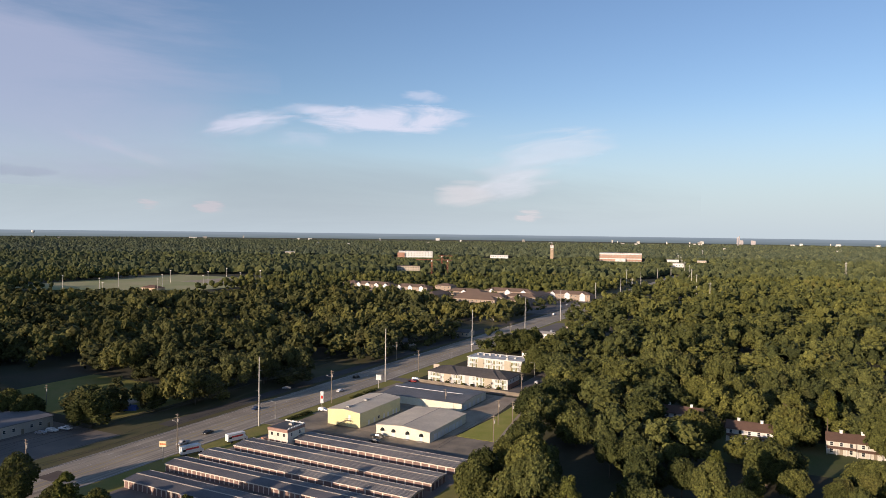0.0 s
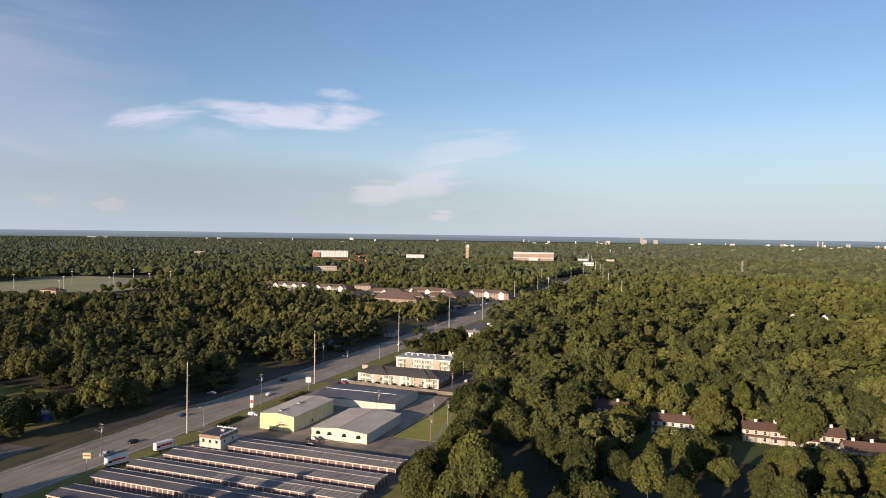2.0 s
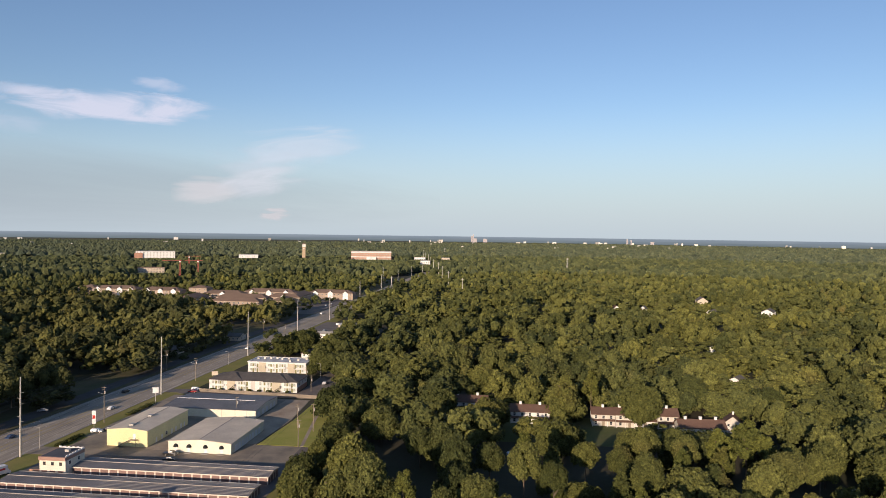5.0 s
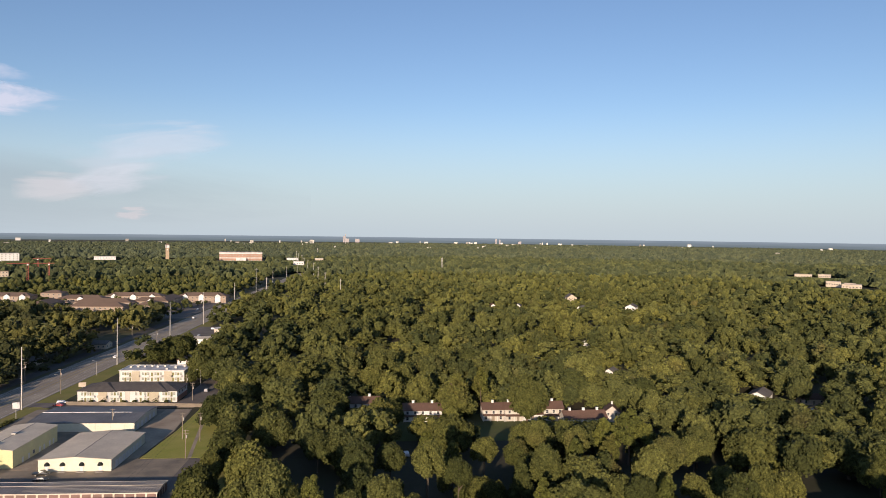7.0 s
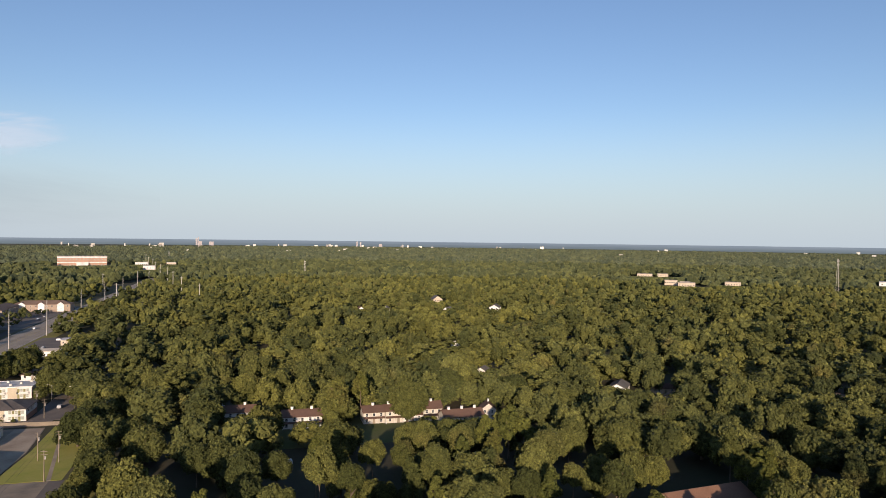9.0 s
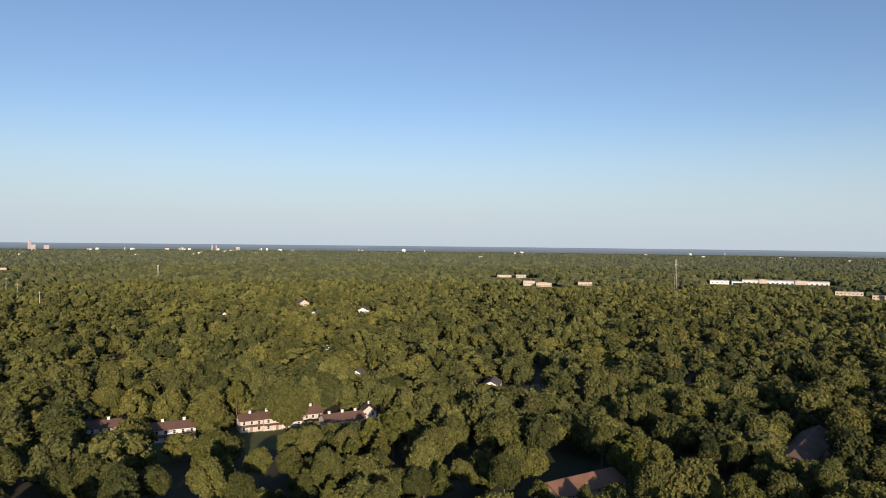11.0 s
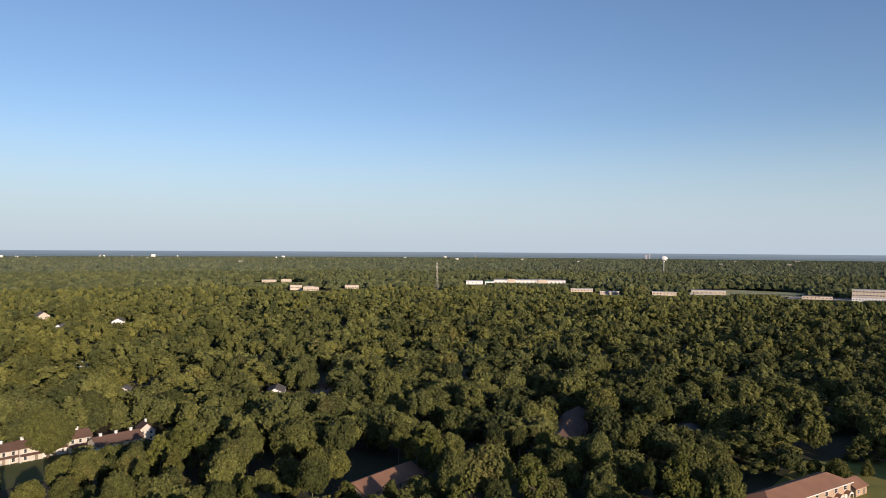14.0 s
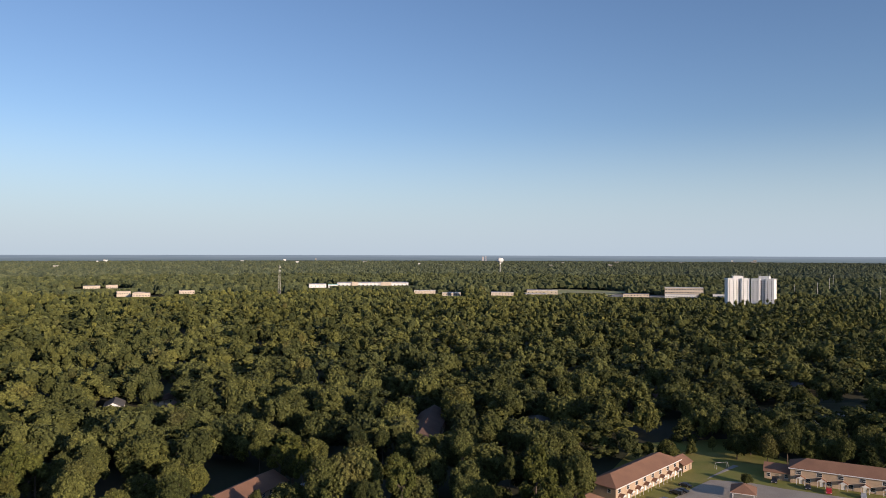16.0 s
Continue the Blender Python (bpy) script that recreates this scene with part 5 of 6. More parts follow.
def box_truck(a, b, turn):
    t = thing("box_truck", "white box truck with a red side stripe, parked", "truck", at_site(a, b, 0.07, turn), "parked box trucks")
    part("cargo_box", Build().box(-4.2, 2.6, -1.2, 1.2, 1.0, 3.7).box(2.6, 3.3, -1.15, 1.15, 2.5, 3.65), WHITE, t)
    for s in (-1, 1):
        part("stripe", Build().box(-2.6, 2.4, s * 1.2 - 0.012, s * 1.2 + 0.012, 2.3, 2.95), RED, t, "red side stripe")
        part("stripe", Build().box(-3.8, -2.6, s * 1.2 - 0.012, s * 1.2 + 0.012, 1.9, 2.7), BLACK, t, "dark graphic panel")
    part("cab", Build().add([(2.7, -1.05, 0.6), (4.6, -1.05, 0.6), (4.6, 1.05, 0.6), (2.7, 1.05, 0.6), (2.7, -1.05, 2.45), (3.6, -0.95, 2.4), (3.6, 0.95, 2.4), (2.7, 1.05, 2.45), (4.55, -1.0, 1.45), (4.55, 1.0, 1.45), (3.9, -1.0, 1.55), (3.9, 1.0, 1.55)],
                            [(0, 3, 2, 1), (4, 5, 6, 7), (5, 10, 11, 6), (10, 8, 9, 11), (8, 1, 2, 9), (0, 1, 8, 10, 5, 4), (3, 7, 6, 11, 9, 2), (0, 4, 7, 3)]), WHITE, t)
    part("windscreen", Build().add([(3.62, -0.85, 2.33), (3.92, -0.9, 1.62), (3.92, 0.9, 1.62), (3.62, 0.85, 2.33)], [(0, 1, 2, 3)]), PANE, t)
    part("chassis", Build().box(-4.1, 4.2, -0.5, 0.5, 0.55, 0.98), RUBBER, t)
    wh = shared("twheel", lambda: Build().tube((0, -0.18, 0.48), (0, 0.18, 0.48), 0.48, n=14).mesh("tyre"))
    for x in (-2.6, 3.3):
        for y in (-0.98, 0.98):
            part("tyre", wh, RUBBER, t).location = (x, y, 0)


box_truck(-202.6, 192.0, 73)
box_truck(-199.4, 212.3, 73)
for kind, paint, lab, a, b, turn in (
        ("pickup", 2, "silver pickup driving on the road", -214.9, 199.5, 270), ("sedan", 1, "black car driving on the road", -217.5, 215.0, 270), ("sedan", 4, "dark blue car driving on the road", -227.3, 255, 90), ("suv", 1, "dark car driving on the road", -227.0, 338, 90),
        ("sedan", 0, "white car driving on the road", -214.7, 305, 270), ("suv", 2, "grey car driving on the road", -218.0, 480, 270), ("suv", 0, "white car parked behind the red and white sign", -198.3, 268, 10), ("sedan", 1, "black car parked beside a white one", -195.2, 272, 10),
        ("pickup", 1, "dark pickup parked before the cream warehouse", -153.5, 244.5, 8), ("sedan", 1, "black car parked in the storage yard", -151.0, 238.5, 4), ("sedan", 3, "red car parked by the board fence", -193.5, 344.6, 0), ("suv", 0, "white car parked by the board fence", -194, 349.5, 10),
        ("suv", 2, "grey car parked beside the apartment house", -131, 376, 90), ("pickup", 0, "white pickup parked at the workshop", -272.5, 190, 15), ("sedan", 2, "silver car parked at the workshop", -276, 181.5, 20), ("suv", 0, "white car parked at the workshop", -274.5, 185.5, 20),
        ("sedan", 2, "pale car parked at the wood's edge", -243, 296, 30), ("suv", 0, "white van parked at a roadside shop", -184, 566, 0), ("sedan", 0, "white car parked at a roadside shop", -178, 566, 0), ("sedan", 2, "silver car parked at a roadside shop", -190, 580, 90),
        ("suv", 0, "white car parked at a roadside shop", -188, 620, 0), ("sedan", 0, "white car parked at the estate's edge", -245, 780, 90), ("sedan", 2, "silver car parked at the estate's edge", -244, 800, 90), ("suv", 0, "white car on the far road", -227, 700, 90)):
    vehicle(kind, CARS[paint], lab, at_site(a, b, 0.08, turn))
for kind, paint, lab, x, y, turn in (("sedan", 1, "black car parked before the brick flats", 203.2, -35.2, 50), ("sedan", 1, "black car parked before the brick flats", 197.0, -32.5, 50), ("suv", 1, "black car parked before the brick flats", 194.5, -29.8, 50), ("sedan", 4, "dark car parked before the brick flats", 186.5, -24.0, 50),
                                     ("suv", 1, "dark car parked at the lawn's end", 211.0, -70.0, 155), ("pickup", 3, "red pickup parked before the brick flats", 200.5, -85.0, 155), ("sedan", 1, "black car parked before the brick flats", 204.5, -79.5, 155), ("sedan", 2, "grey car in the shaded car park", 196.5, -95, 155),
                                     ("suv", 4, "dark car parked among the trees", 190, 104, 20), ("sedan", 2, "pale car parked among the trees", 150, 300, 20), ("suv", 0, "white car parked among the trees", 96.0, 246.0, 70)):
    vehicle(kind, CARS[paint], lab, pose(x, y, 0.1, 0, 0, turn))
solid("tarpaulin", Build().add([(-3, -2, 0), (3, -2, 0), (3, 2, 0), (-3, 2, 0), (-2.6, 0, 2.4), (2.6, 0, 2.4)], [(0, 1, 5, 4), (2, 3, 4, 5), (1, 2, 5), (3, 0, 4), (3, 2, 1, 0)]), BLUE, "blue tarpaulin shelter on the rough lawn", "shelter", at_site(-277, 226, 0.05, 30))


# ---- clouds ----
def cloud(x0, x1, y0, y1, thick, tint, scale, seed, label, fill=0.12, soft_edge=0.35, lean=0.0, shear=0.0):
    """A thin sheet of cloud far off: turns (degrees from +y) x0 to x1, heights y0 to y1."""
    R, nx, ny = 4640.0 + 4.5 * seed, 28, 10
    me = bpy.data.meshes.new("cloud")
    vs, fs, uv = [], [], []
    for j in range(ny + 1):
        for i in range(nx + 1):
            a, e = radians(x0 + (x1 - x0) * i / nx), radians(y0 + (y1 - y0) * j / ny + shear * (i / nx - 0.5))
            vs.append((R * math.sin(a) * math.cos(e), R * math.cos(a) * math.cos(e), EYE + R * math.sin(e)))
    for j in range(ny):
        for i in range(nx):
            q = (j * (nx + 1) + i, j * (nx + 1) + i + 1, (j + 1) * (nx + 1) + i + 1, (j + 1) * (nx + 1) + i)
            fs.append(q)
            uv += [((k % (nx + 1)) / nx, (k // (nx + 1)) / ny) for k in q]
    me.from_pydata(vs, [], fs)
    lay = me.uv_layers.new(name="sheet")
    for l, c in zip(lay.data, uv):
        l.uv = c
    m = bpy.data.materials.new("glowing_cloud")
    m.use_nodes = True
    nt = m.node_tree
    nt.nodes.clear()
    out = nt.nodes.new("ShaderNodeOutputMaterial")
    mixs, tr, em = nt.nodes.new("ShaderNodeMixShader"), nt.nodes.new("ShaderNodeBsdfTransparent"), nt.nodes.new("ShaderNodeEmission")
    # The sheet glows: the cloud's brightness is painted in, not lit.
    em.inputs[0].default_value, em.inputs[1].default_value = (*tint, 1), 1.0
    uvn = nt.nodes.new("ShaderNodeUVMap")
    uvn.uv_map = "sheet"
    # soft edge and streaked vapour
    cen = nt.nodes.new("ShaderNodeVectorMath")
    cen.operation = "SUBTRACT"
    cen.inputs[1].default_value = (0.5, 0.5, 0)
    nt.links.new(uvn.outputs[0], cen.inputs[0])
    ln = nt.nodes.new("ShaderNodeVectorMath")
    ln.operation = "DOT_PRODUCT"
    nt.links.new(cen.outputs[0], ln.inputs[0])
    nt.links.new(cen.outputs[0], ln.inputs[1])
    mp = nt.nodes.new("ShaderNodeMapping")
    mp.inputs["Location"].default_value = (seed * 3.1, seed * 1.7, seed)
    mp.inputs["Rotation"].default_value = (0, 0, lean)
    mp.inputs["Scale"].default_value = (scale * (x1 - x0) * 0.16, scale * (y1 - y0) * 0.75, 1)
    nt.links.new(uvn.outputs[0], mp.inputs[0])
    nz = nt.nodes.new("ShaderNodeTexNoise")
    nz.inputs["Scale"].default_value, nz.inputs["Detail"].default_value, nz.inputs["Roughness"].default_value = 1.0, 9, 0.58
    nz.inputs["Distortion"].default_value = 0.7
    nt.links.new(mp.outputs[0], nz.inputs["Vector"])
    ed = nt.nodes.new("ShaderNodeMath")
    ed.operation = "MULTIPLY_ADD"
    ed.inputs[1].default_value, ed.inputs[2].default_value = -1.9, fill
    nt.links.new(ln.outputs["Value"], ed.inputs[0])
    sub = nt.nodes.new("ShaderNodeMath")
    sub.operation = "ADD"
    amp = nt.nodes.new("ShaderNodeMath")
    amp.operation = "MULTIPLY_ADD"
    amp.inputs[1].default_value, amp.inputs[2].default_value = 1.6, -0.3
    nt.links.new(nz.outputs["Fac"], amp.inputs[0])
    nt.links.new(amp.outputs[0], sub.inputs[0])
    nt.links.new(ed.outputs[0], sub.inputs[1])
    al = nt.nodes.new("ShaderNodeMapRange")
    al.interpolation_type = "SMOOTHSTEP"
    al.inputs[1].default_value, al.inputs[2].default_value, al.inputs[4].default_value = 0.42, 0.42 + soft_edge, thick
    nt.links.new(sub.outputs[0], al.inputs[0])
    nt.links.new(al.outputs[0], mixs.inputs[0])
    nt.links.new(tr.outputs[0], mixs.inputs[1])
    nt.links.new(em.outputs[0], mixs.inputs[2])
    nt.links.new(mixs.outputs[0], out.inputs[0])
    me.materials.append(m)
    ob = new("cloud", me)
    return tagged(ob, label, "cloud", kind="structure")


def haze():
    """Glowing shell added round the horizon to pale the sky like haze."""
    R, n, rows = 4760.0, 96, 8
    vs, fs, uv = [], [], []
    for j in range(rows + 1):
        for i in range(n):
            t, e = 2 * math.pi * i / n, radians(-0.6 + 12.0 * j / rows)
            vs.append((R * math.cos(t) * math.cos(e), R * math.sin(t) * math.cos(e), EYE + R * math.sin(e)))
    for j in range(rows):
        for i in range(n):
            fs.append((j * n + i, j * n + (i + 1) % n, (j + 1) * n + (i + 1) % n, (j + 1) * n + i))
    m = bpy.data.materials.new("horizon_haze_glow")
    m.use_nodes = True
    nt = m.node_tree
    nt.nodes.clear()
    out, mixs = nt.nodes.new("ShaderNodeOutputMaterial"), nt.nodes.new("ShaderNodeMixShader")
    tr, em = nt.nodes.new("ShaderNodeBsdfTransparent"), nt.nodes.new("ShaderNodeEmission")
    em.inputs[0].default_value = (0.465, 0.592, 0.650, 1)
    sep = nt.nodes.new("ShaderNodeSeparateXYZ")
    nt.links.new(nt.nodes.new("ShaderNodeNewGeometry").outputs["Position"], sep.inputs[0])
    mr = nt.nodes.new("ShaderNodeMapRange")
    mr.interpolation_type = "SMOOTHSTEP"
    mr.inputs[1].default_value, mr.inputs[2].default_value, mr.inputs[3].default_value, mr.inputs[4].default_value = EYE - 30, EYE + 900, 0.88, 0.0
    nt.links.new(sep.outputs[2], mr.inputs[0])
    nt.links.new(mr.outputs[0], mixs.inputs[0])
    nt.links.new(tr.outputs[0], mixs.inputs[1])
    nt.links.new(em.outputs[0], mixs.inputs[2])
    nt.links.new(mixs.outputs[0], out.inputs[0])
    solid("haze", Build().add(vs, fs), m, "added glowing shell that pales the sky along the whole horizon", "haze", kind="structure")


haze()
BRIGHT, VEIL, MURK = (0.64, 0.69, 0.79), (0.40, 0.455, 0.59), (0.27, 0.335, 0.39)
cloud(-11.5, 3.8, 7.4, 10.1, 0.86, BRIGHT, 1.0, 1, "long bright wisp of evening cloud", 0.36, 0.5, 0.05)
cloud(-19.0, -11.0, 6.9, 9.4, 0.78, BRIGHT, 1.1, 12, "bright ragged head of an evening cloud", 0.37, 0.5, 0.25, 1.9)
cloud(-14.0, -6.5, 8.8, 10.1, 0.55, BRIGHT, 1.0, 21, "thin bright link between two clouds", 0.36, 0.45)
cloud(-15.0, -8.0, 6.2, 8.3, 0.30, BRIGHT, 0.9, 22, "faint ragged vapour under the bright cloud", 0.26, 0.5)
cloud(-4.6, 1.2, 9.9, 11.3, 0.45, BRIGHT, 1.0, 9, "small wisp above the bright cloud", 0.24, 0.4, 0.1, -0.5)
cloud(1.0, 15.0, 5.0, 8.2, 0.58, (0.60, 0.69, 0.76), 0.8, 13, "soft pale upper cloud bank", 0.37, 0.55, 0.1, 1.4)
cloud(2.2, 10.4, 4.2, 6.4, 0.38, (0.60, 0.67, 0.73), 0.8, 14, "soft pale cloud slanting down", 0.35, 0.5, 0.3, 1.2)
cloud(1.8, 9.6, 2.5, 5.0, 0.66, (0.66, 0.71, 0.75), 0.9, 2, "soft broken cloud bank above the horizon", 0.36, 0.6, 0.15, 1.0)
cloud(-0.8, 4.8, 1.5, 4.2, 0.60, (0.68, 0.68, 0.68), 0.8, 15, "soft peach puff of cloud above the horizon", 0.34, 0.6)
cloud(-56, -13.0, 3.0, 18.5, 0.66, VEIL, 0.16, 3, "broad veil of thin pinkish high cloud", 0.52, 0.65, 0.2, -1.5)
cloud(-50, -16.0, 12.0, 25.0, 0.42, (0.40, 0.43, 0.56), 0.3, 17, "faint pinkish streaks of high cloud", 0.30, 0.6, 0.3)
# Grey haze sheet, added to dim the low sky on this side.
cloud(-58, 20.0, -1.2, 6.5, 0.62, MURK, 0.10, 18, "grey-blue haze sheet added to dim the low sky", 0.50, 0.75)
cloud(-29.5, -19.0, 5.0, 6.5, 0.55, (0.58, 0.61, 0.66), 0.9, 4, "slanting pale wisp of cloud", 0.24, 0.4, 0.0, -3.0)
cloud(-37, -28.0, 3.3, 4.6, 0.4, (0.24, 0.29, 0.38), 0.8, 5, "small dark flat cloud", 0.2, 0.25)
cloud(-19.6, -16.6, 1.1, 2.5, 0.7, (0.54, 0.53, 0.55), 1.6, 6, "small low puff of cloud", 0.2, 0.3)
cloud(-23.8, -21.4, 1.1, 2.3, 0.7, (0.54, 0.53, 0.55), 1.6, 7, "small low puff of cloud", 0.2, 0.3)
cloud(5.4, 8.4, 0.7, 1.9, 0.7, (0.62, 0.62, 0.62), 1.6, 8, "small low puff of cloud", 0.2, 0.3)


# ---- trees ----
def sphere_mesh(level):
    bm = bmesh.new()
    bmesh.ops.create_icosphere(bm, subdivisions=level, radius=1.0)
    v = np.array([p.co[:] for p in bm.verts])
    f = np.array([[q.index for q in p.verts] for p in bm.faces])
    bm.free()
    return v, f


ICO = sphere_mesh(1)


def lobe_plan(rs, shape, n):
    """Centres and radii of the foliage clumps of a unit crown (top at 1, radius about 1)."""
    C, R = [], []
    wide = 1 + 0.14 * rs.normal(size=2)
    for i in range(n):
        t = (i + 0.5) / n
        a = i * 2.39996 + rs.uniform(-0.5, 0.5)
        if shape == "oak":
            zu = 1 - 1.35 * t + rs.uniform(-0.1, 0.1)
            rad = 0.60 * math.sqrt(max(0.05, 1 - min(1, abs(zu)) ** 2)) * rs.uniform(0.8, 1.2)
            r = rs.uniform(0.30, 0.45) * (17 / (n + 6)) ** 0.35
            C.append((rad * math.cos(a) * wide[0], rad * math.sin(a) * wide[1], 0.55 + 0.31 * zu * rs.uniform(0.9, 1.05)))
            R.append(r)
        elif shape == "cone":
            zu = 0.92 - 0.72 * t
            rad = 0.62 * (0.12 + t ** 0.75) * rs.uniform(0.75, 1.15)
            C.append((rad * math.cos(a), rad * math.sin(a), zu))
            R.append((0.17 + 0.22 * t) * rs.uniform(0.85, 1.25))
        else:
            zu = 0.93 - 0.42 * t
            rad = (0.12 + 0.66 * t ** 0.6) * rs.uniform(0.7, 1.2)
            C.append((rad * math.cos(a), rad * math.sin(a), zu + rs.uniform(-0.02, 0.02)))
            R.append(rs.uniform(0.24, 0.38) * (0.75 + 0.35 * t))
    return np.array(C), np.array(R)


def crown(rs, shape, lobes, leaves, leaf, ball, heart=True, rough=0.16):
    """Unit crown: clumps of foliage round a dark heart, each clad in leaf sprays. Returns vertices, triangles, quads."""
    C, R = lobe_plan(rs, shape, lobes)
    flat = 0.44 if shape == "oak" else (0.34 if shape == "cone" else 0.24)     # a clump's height against its width, in unit axes
    V, T, n = [], [], 0
    bv, bf = ball
    for c, r in zip(C, R):
        k = bv * (0.9 * r * (1 - rough + 1.4 * rough * rs.random((len(bv), 1)))) * (1, 1, flat * rs.uniform(0.9, 1.15)) + c
        V.append(k)
        T.append(bf + n)
        n += len(bv)
    if heart:
        hv, hf = sphere_mesh(1)
        mid, tall, across = (0.50, 0.26, 0.66) if shape == "oak" else ((0.42, 0.30, 0.5) if shape == "cone" else (0.70, 0.15, 0.40))
        V.append(hv * (across, across, tall) * (1 - 0.2 * rs.random((len(hv), 1))) + (0, 0, mid))
        T.append(hf + n)
        n += len(hv)
    if not leaves:
        return np.concatenate(V), np.concatenate(T), np.zeros((0, 4), int)
    # sprays on the outer side of the clumps
    which = rs.choice(len(C), leaves * 4, p=R ** 2 / np.sum(R ** 2))
    d = rs.normal(size=(leaves * 4, 3))
    d /= np.linalg.norm(d, axis=1, keepdims=True)
    axis = np.array((0, 0, C[:, 2].mean() - 0.12))
    out = (C[which] - axis) * (1, 1, 1 / flat)
    out /= np.linalg.norm(out, axis=1, keepdims=True) + 1e-6
    ok = np.sum(d * out, axis=1) > rs.uniform(-0.75, 0.25, leaves * 4)
    P = C[which] + d * R[which][:, None] * (0.84 + 0.36 * rs.random((leaves * 4, 1))) * (1, 1, flat)
    for c, r in zip(C, R):
        ok &= np.linalg.norm((P - c) * (1, 1, 1 / flat), axis=1) > 0.86 * r
    pos, nrm = P[ok][:leaves], d[ok][:leaves]
    m = len(pos)
    nrm = nrm + (0, 0, 0.25) + rs.normal(0, 0.75, (m, 3))
    nrm /= np.linalg.norm(nrm, axis=1, keepdims=True)
    s = np.cross(nrm, rs.normal(size=(m, 3)))
    s /= np.linalg.norm(s, axis=1, keepdims=True)
    w = np.cross(nrm, s)
    sz = leaf * (0.5 + 0.9 * rs.random((m, 1)))
    asp = np.array([1, 1, flat])
    for p, q in ((-1.0, -0.6), (0.7, -0.85), (0.95, 0.65), (-0.65, 0.9)):
        V.append(pos + (s * sz * p + w * sz * q) * asp)
    i = np.arange(m) + n
    return np.concatenate(V), np.concatenate(T), np.stack([i, i + m, i + 2 * m, i + 3 * m], 1)


def raw_mesh(name, v, t, q, material, tones=None):
    me = bpy.data.meshes.new(name)
    me.vertices.add(len(v))
    me.vertices.foreach_set("co", np.ascontiguousarray(v, dtype=np.float32).ravel())
    idx = np.concatenate([t.ravel(), q.ravel()]).astype(np.int32)
    start = np.concatenate([np.arange(len(t)) * 3, len(t) * 3 + np.arange(len(q)) * 4]).astype(np.int32)
    me.loops.add(len(idx))
    me.loops.foreach_set("vertex_index", idx)
    me.polygons.add(len(start))
    me.polygons.foreach_set("loop_start", start)
    me.polygons.foreach_set("use_smooth", np.zeros(len(start), bool))
    if tones is not None:
        me.attributes.new("tree_tone", "FLOAT", "POINT").data.foreach_set("value", np.ascontiguousarray(tones, dtype=np.float32))
    me.update(calc_edges=True)
    me.materials.append(material)
    return me


rs = np.random.default_rng(7)
# zones without trees: rectangles along the road (a0, a1, b0, b1) and rounds (x, y, r)
CLEAR = [(-264, -197, -200, 140), (-246, -197, -200, 300), (-241, -197, 300, 660), (-250, -203, 640, 1500), (-335, -262, 130, 200), (-352, -284, 196, 262), (-425, -350, 208, 264), (-28, 72, 286, 324), (-60, 92, 308, 321), (-203, -158, 480, 640),
         (-590, -240, 715, 915), (-1000, -735, 600, 925), (-285, -246, 140, 205)]
# the wood's edge beside the yards: b along the road, a across it
EDGE_B, EDGE_A = (100, 177, 216, 237, 283, 323, 377, 436, 437), (-70, -80, -89, -91, -103, -111, -124, -124, -190)
# trees lowered to fit the camera's view: x, y, half width, lowest point seen
SIGHT = [(519, 2063, 65, 4), (655, 2010, 28, 6), (730, 1990, 22, 6), (590, 1770, 18, 3), (-85, 2215, 58, 3), (-72, 1490, 28, 2), (183, 2290, 34, 1), (327, 2118, 8, 8), (1203, 690, 40, 3), (1240, 742, 25, 3),
         (1460, 915, 60, 4), (1290, 640, 28, 4), (1690, 340, 100, 3), (1590, 455, 24, 2), (1400, 180, 24, 1), (1330, 120, 20, 1), (1350, 20, 24, 1), (1400, -62, 34, 1)]
SIGHT += [(1330, -245, 62, 1), (1290, -312, 30, 4), (1335, -330, 38, 10), (1290, -392, 22, 5), (1065, -346, 48, 17), (1480, -145, 85, 0.5), (-330, 950, 60, 1), (-430, 950, 70, 1), (-510, 930, 40, 1), (171, 877, 25, 3), (100, 960, 60, 6), (6, 977, 60, 6),
          (-115, 1005, 50, 6), (20, 784, 25, 6), (566, 584, 9, 4), (577, 700, 11, 5), (432, 668, 7, 5), (459, 655, 7, 5), (505, 600, 6, 5), (282, 326, 2, 2.8)]
SIGHT += [(306, 240, 9, 2), (*ab(-45, 327), 5, 3), (*ab(-14, 311), 5, 3), (*ab(18, 312), 5, 2.5), (*ab(43, 312), 4, 3), (*ab(55, 301), 5, 3), (*ab(71, 309), 4, 3.5), (171, 119, 9, 5), (250, 66, 6, 5), (281, 14, 7, 5), (1290, 452, 4, 5), (330, -146, 10, 5)]
ROUND = [(200, -52, 40), (186, -22, 22), (207, -15, 20), (224, -38, 20), (232, -62, 22), (200, -100, 34), (185, -90, 40), (245, -52, 16), (170, 120, 15), (243, 66, 11), (258, 66, 12), (274, 66, 12), (290, 66, 11), (281, 14, 10), (150, -60, 60),
         (1480, -145, 120), (1370, -150, 50), (1400, -62, 40), (1335, -330, 50), (1335, -245, 60), (1590, 455, 30), (1690, 340, 90), (1065, -346, 48), (1210, 715, 55), (1460, 915, 60), (519, 2063, 60), (730, 1280, 10)]
ROUND += [(330, -146, 21), (302, -140, 20), (336, -112, 12), (300, -116, 9), (345, -165, 12)]
ROUND += [(*ab(-262, 455), 7), (*ab(-250, 520), 11)]
ROUND += [(x, y, l * 0.62) for x, y, l, *_ in SMALL] + [(x, y, 7.5) for x, y, _ in HIDDEN]
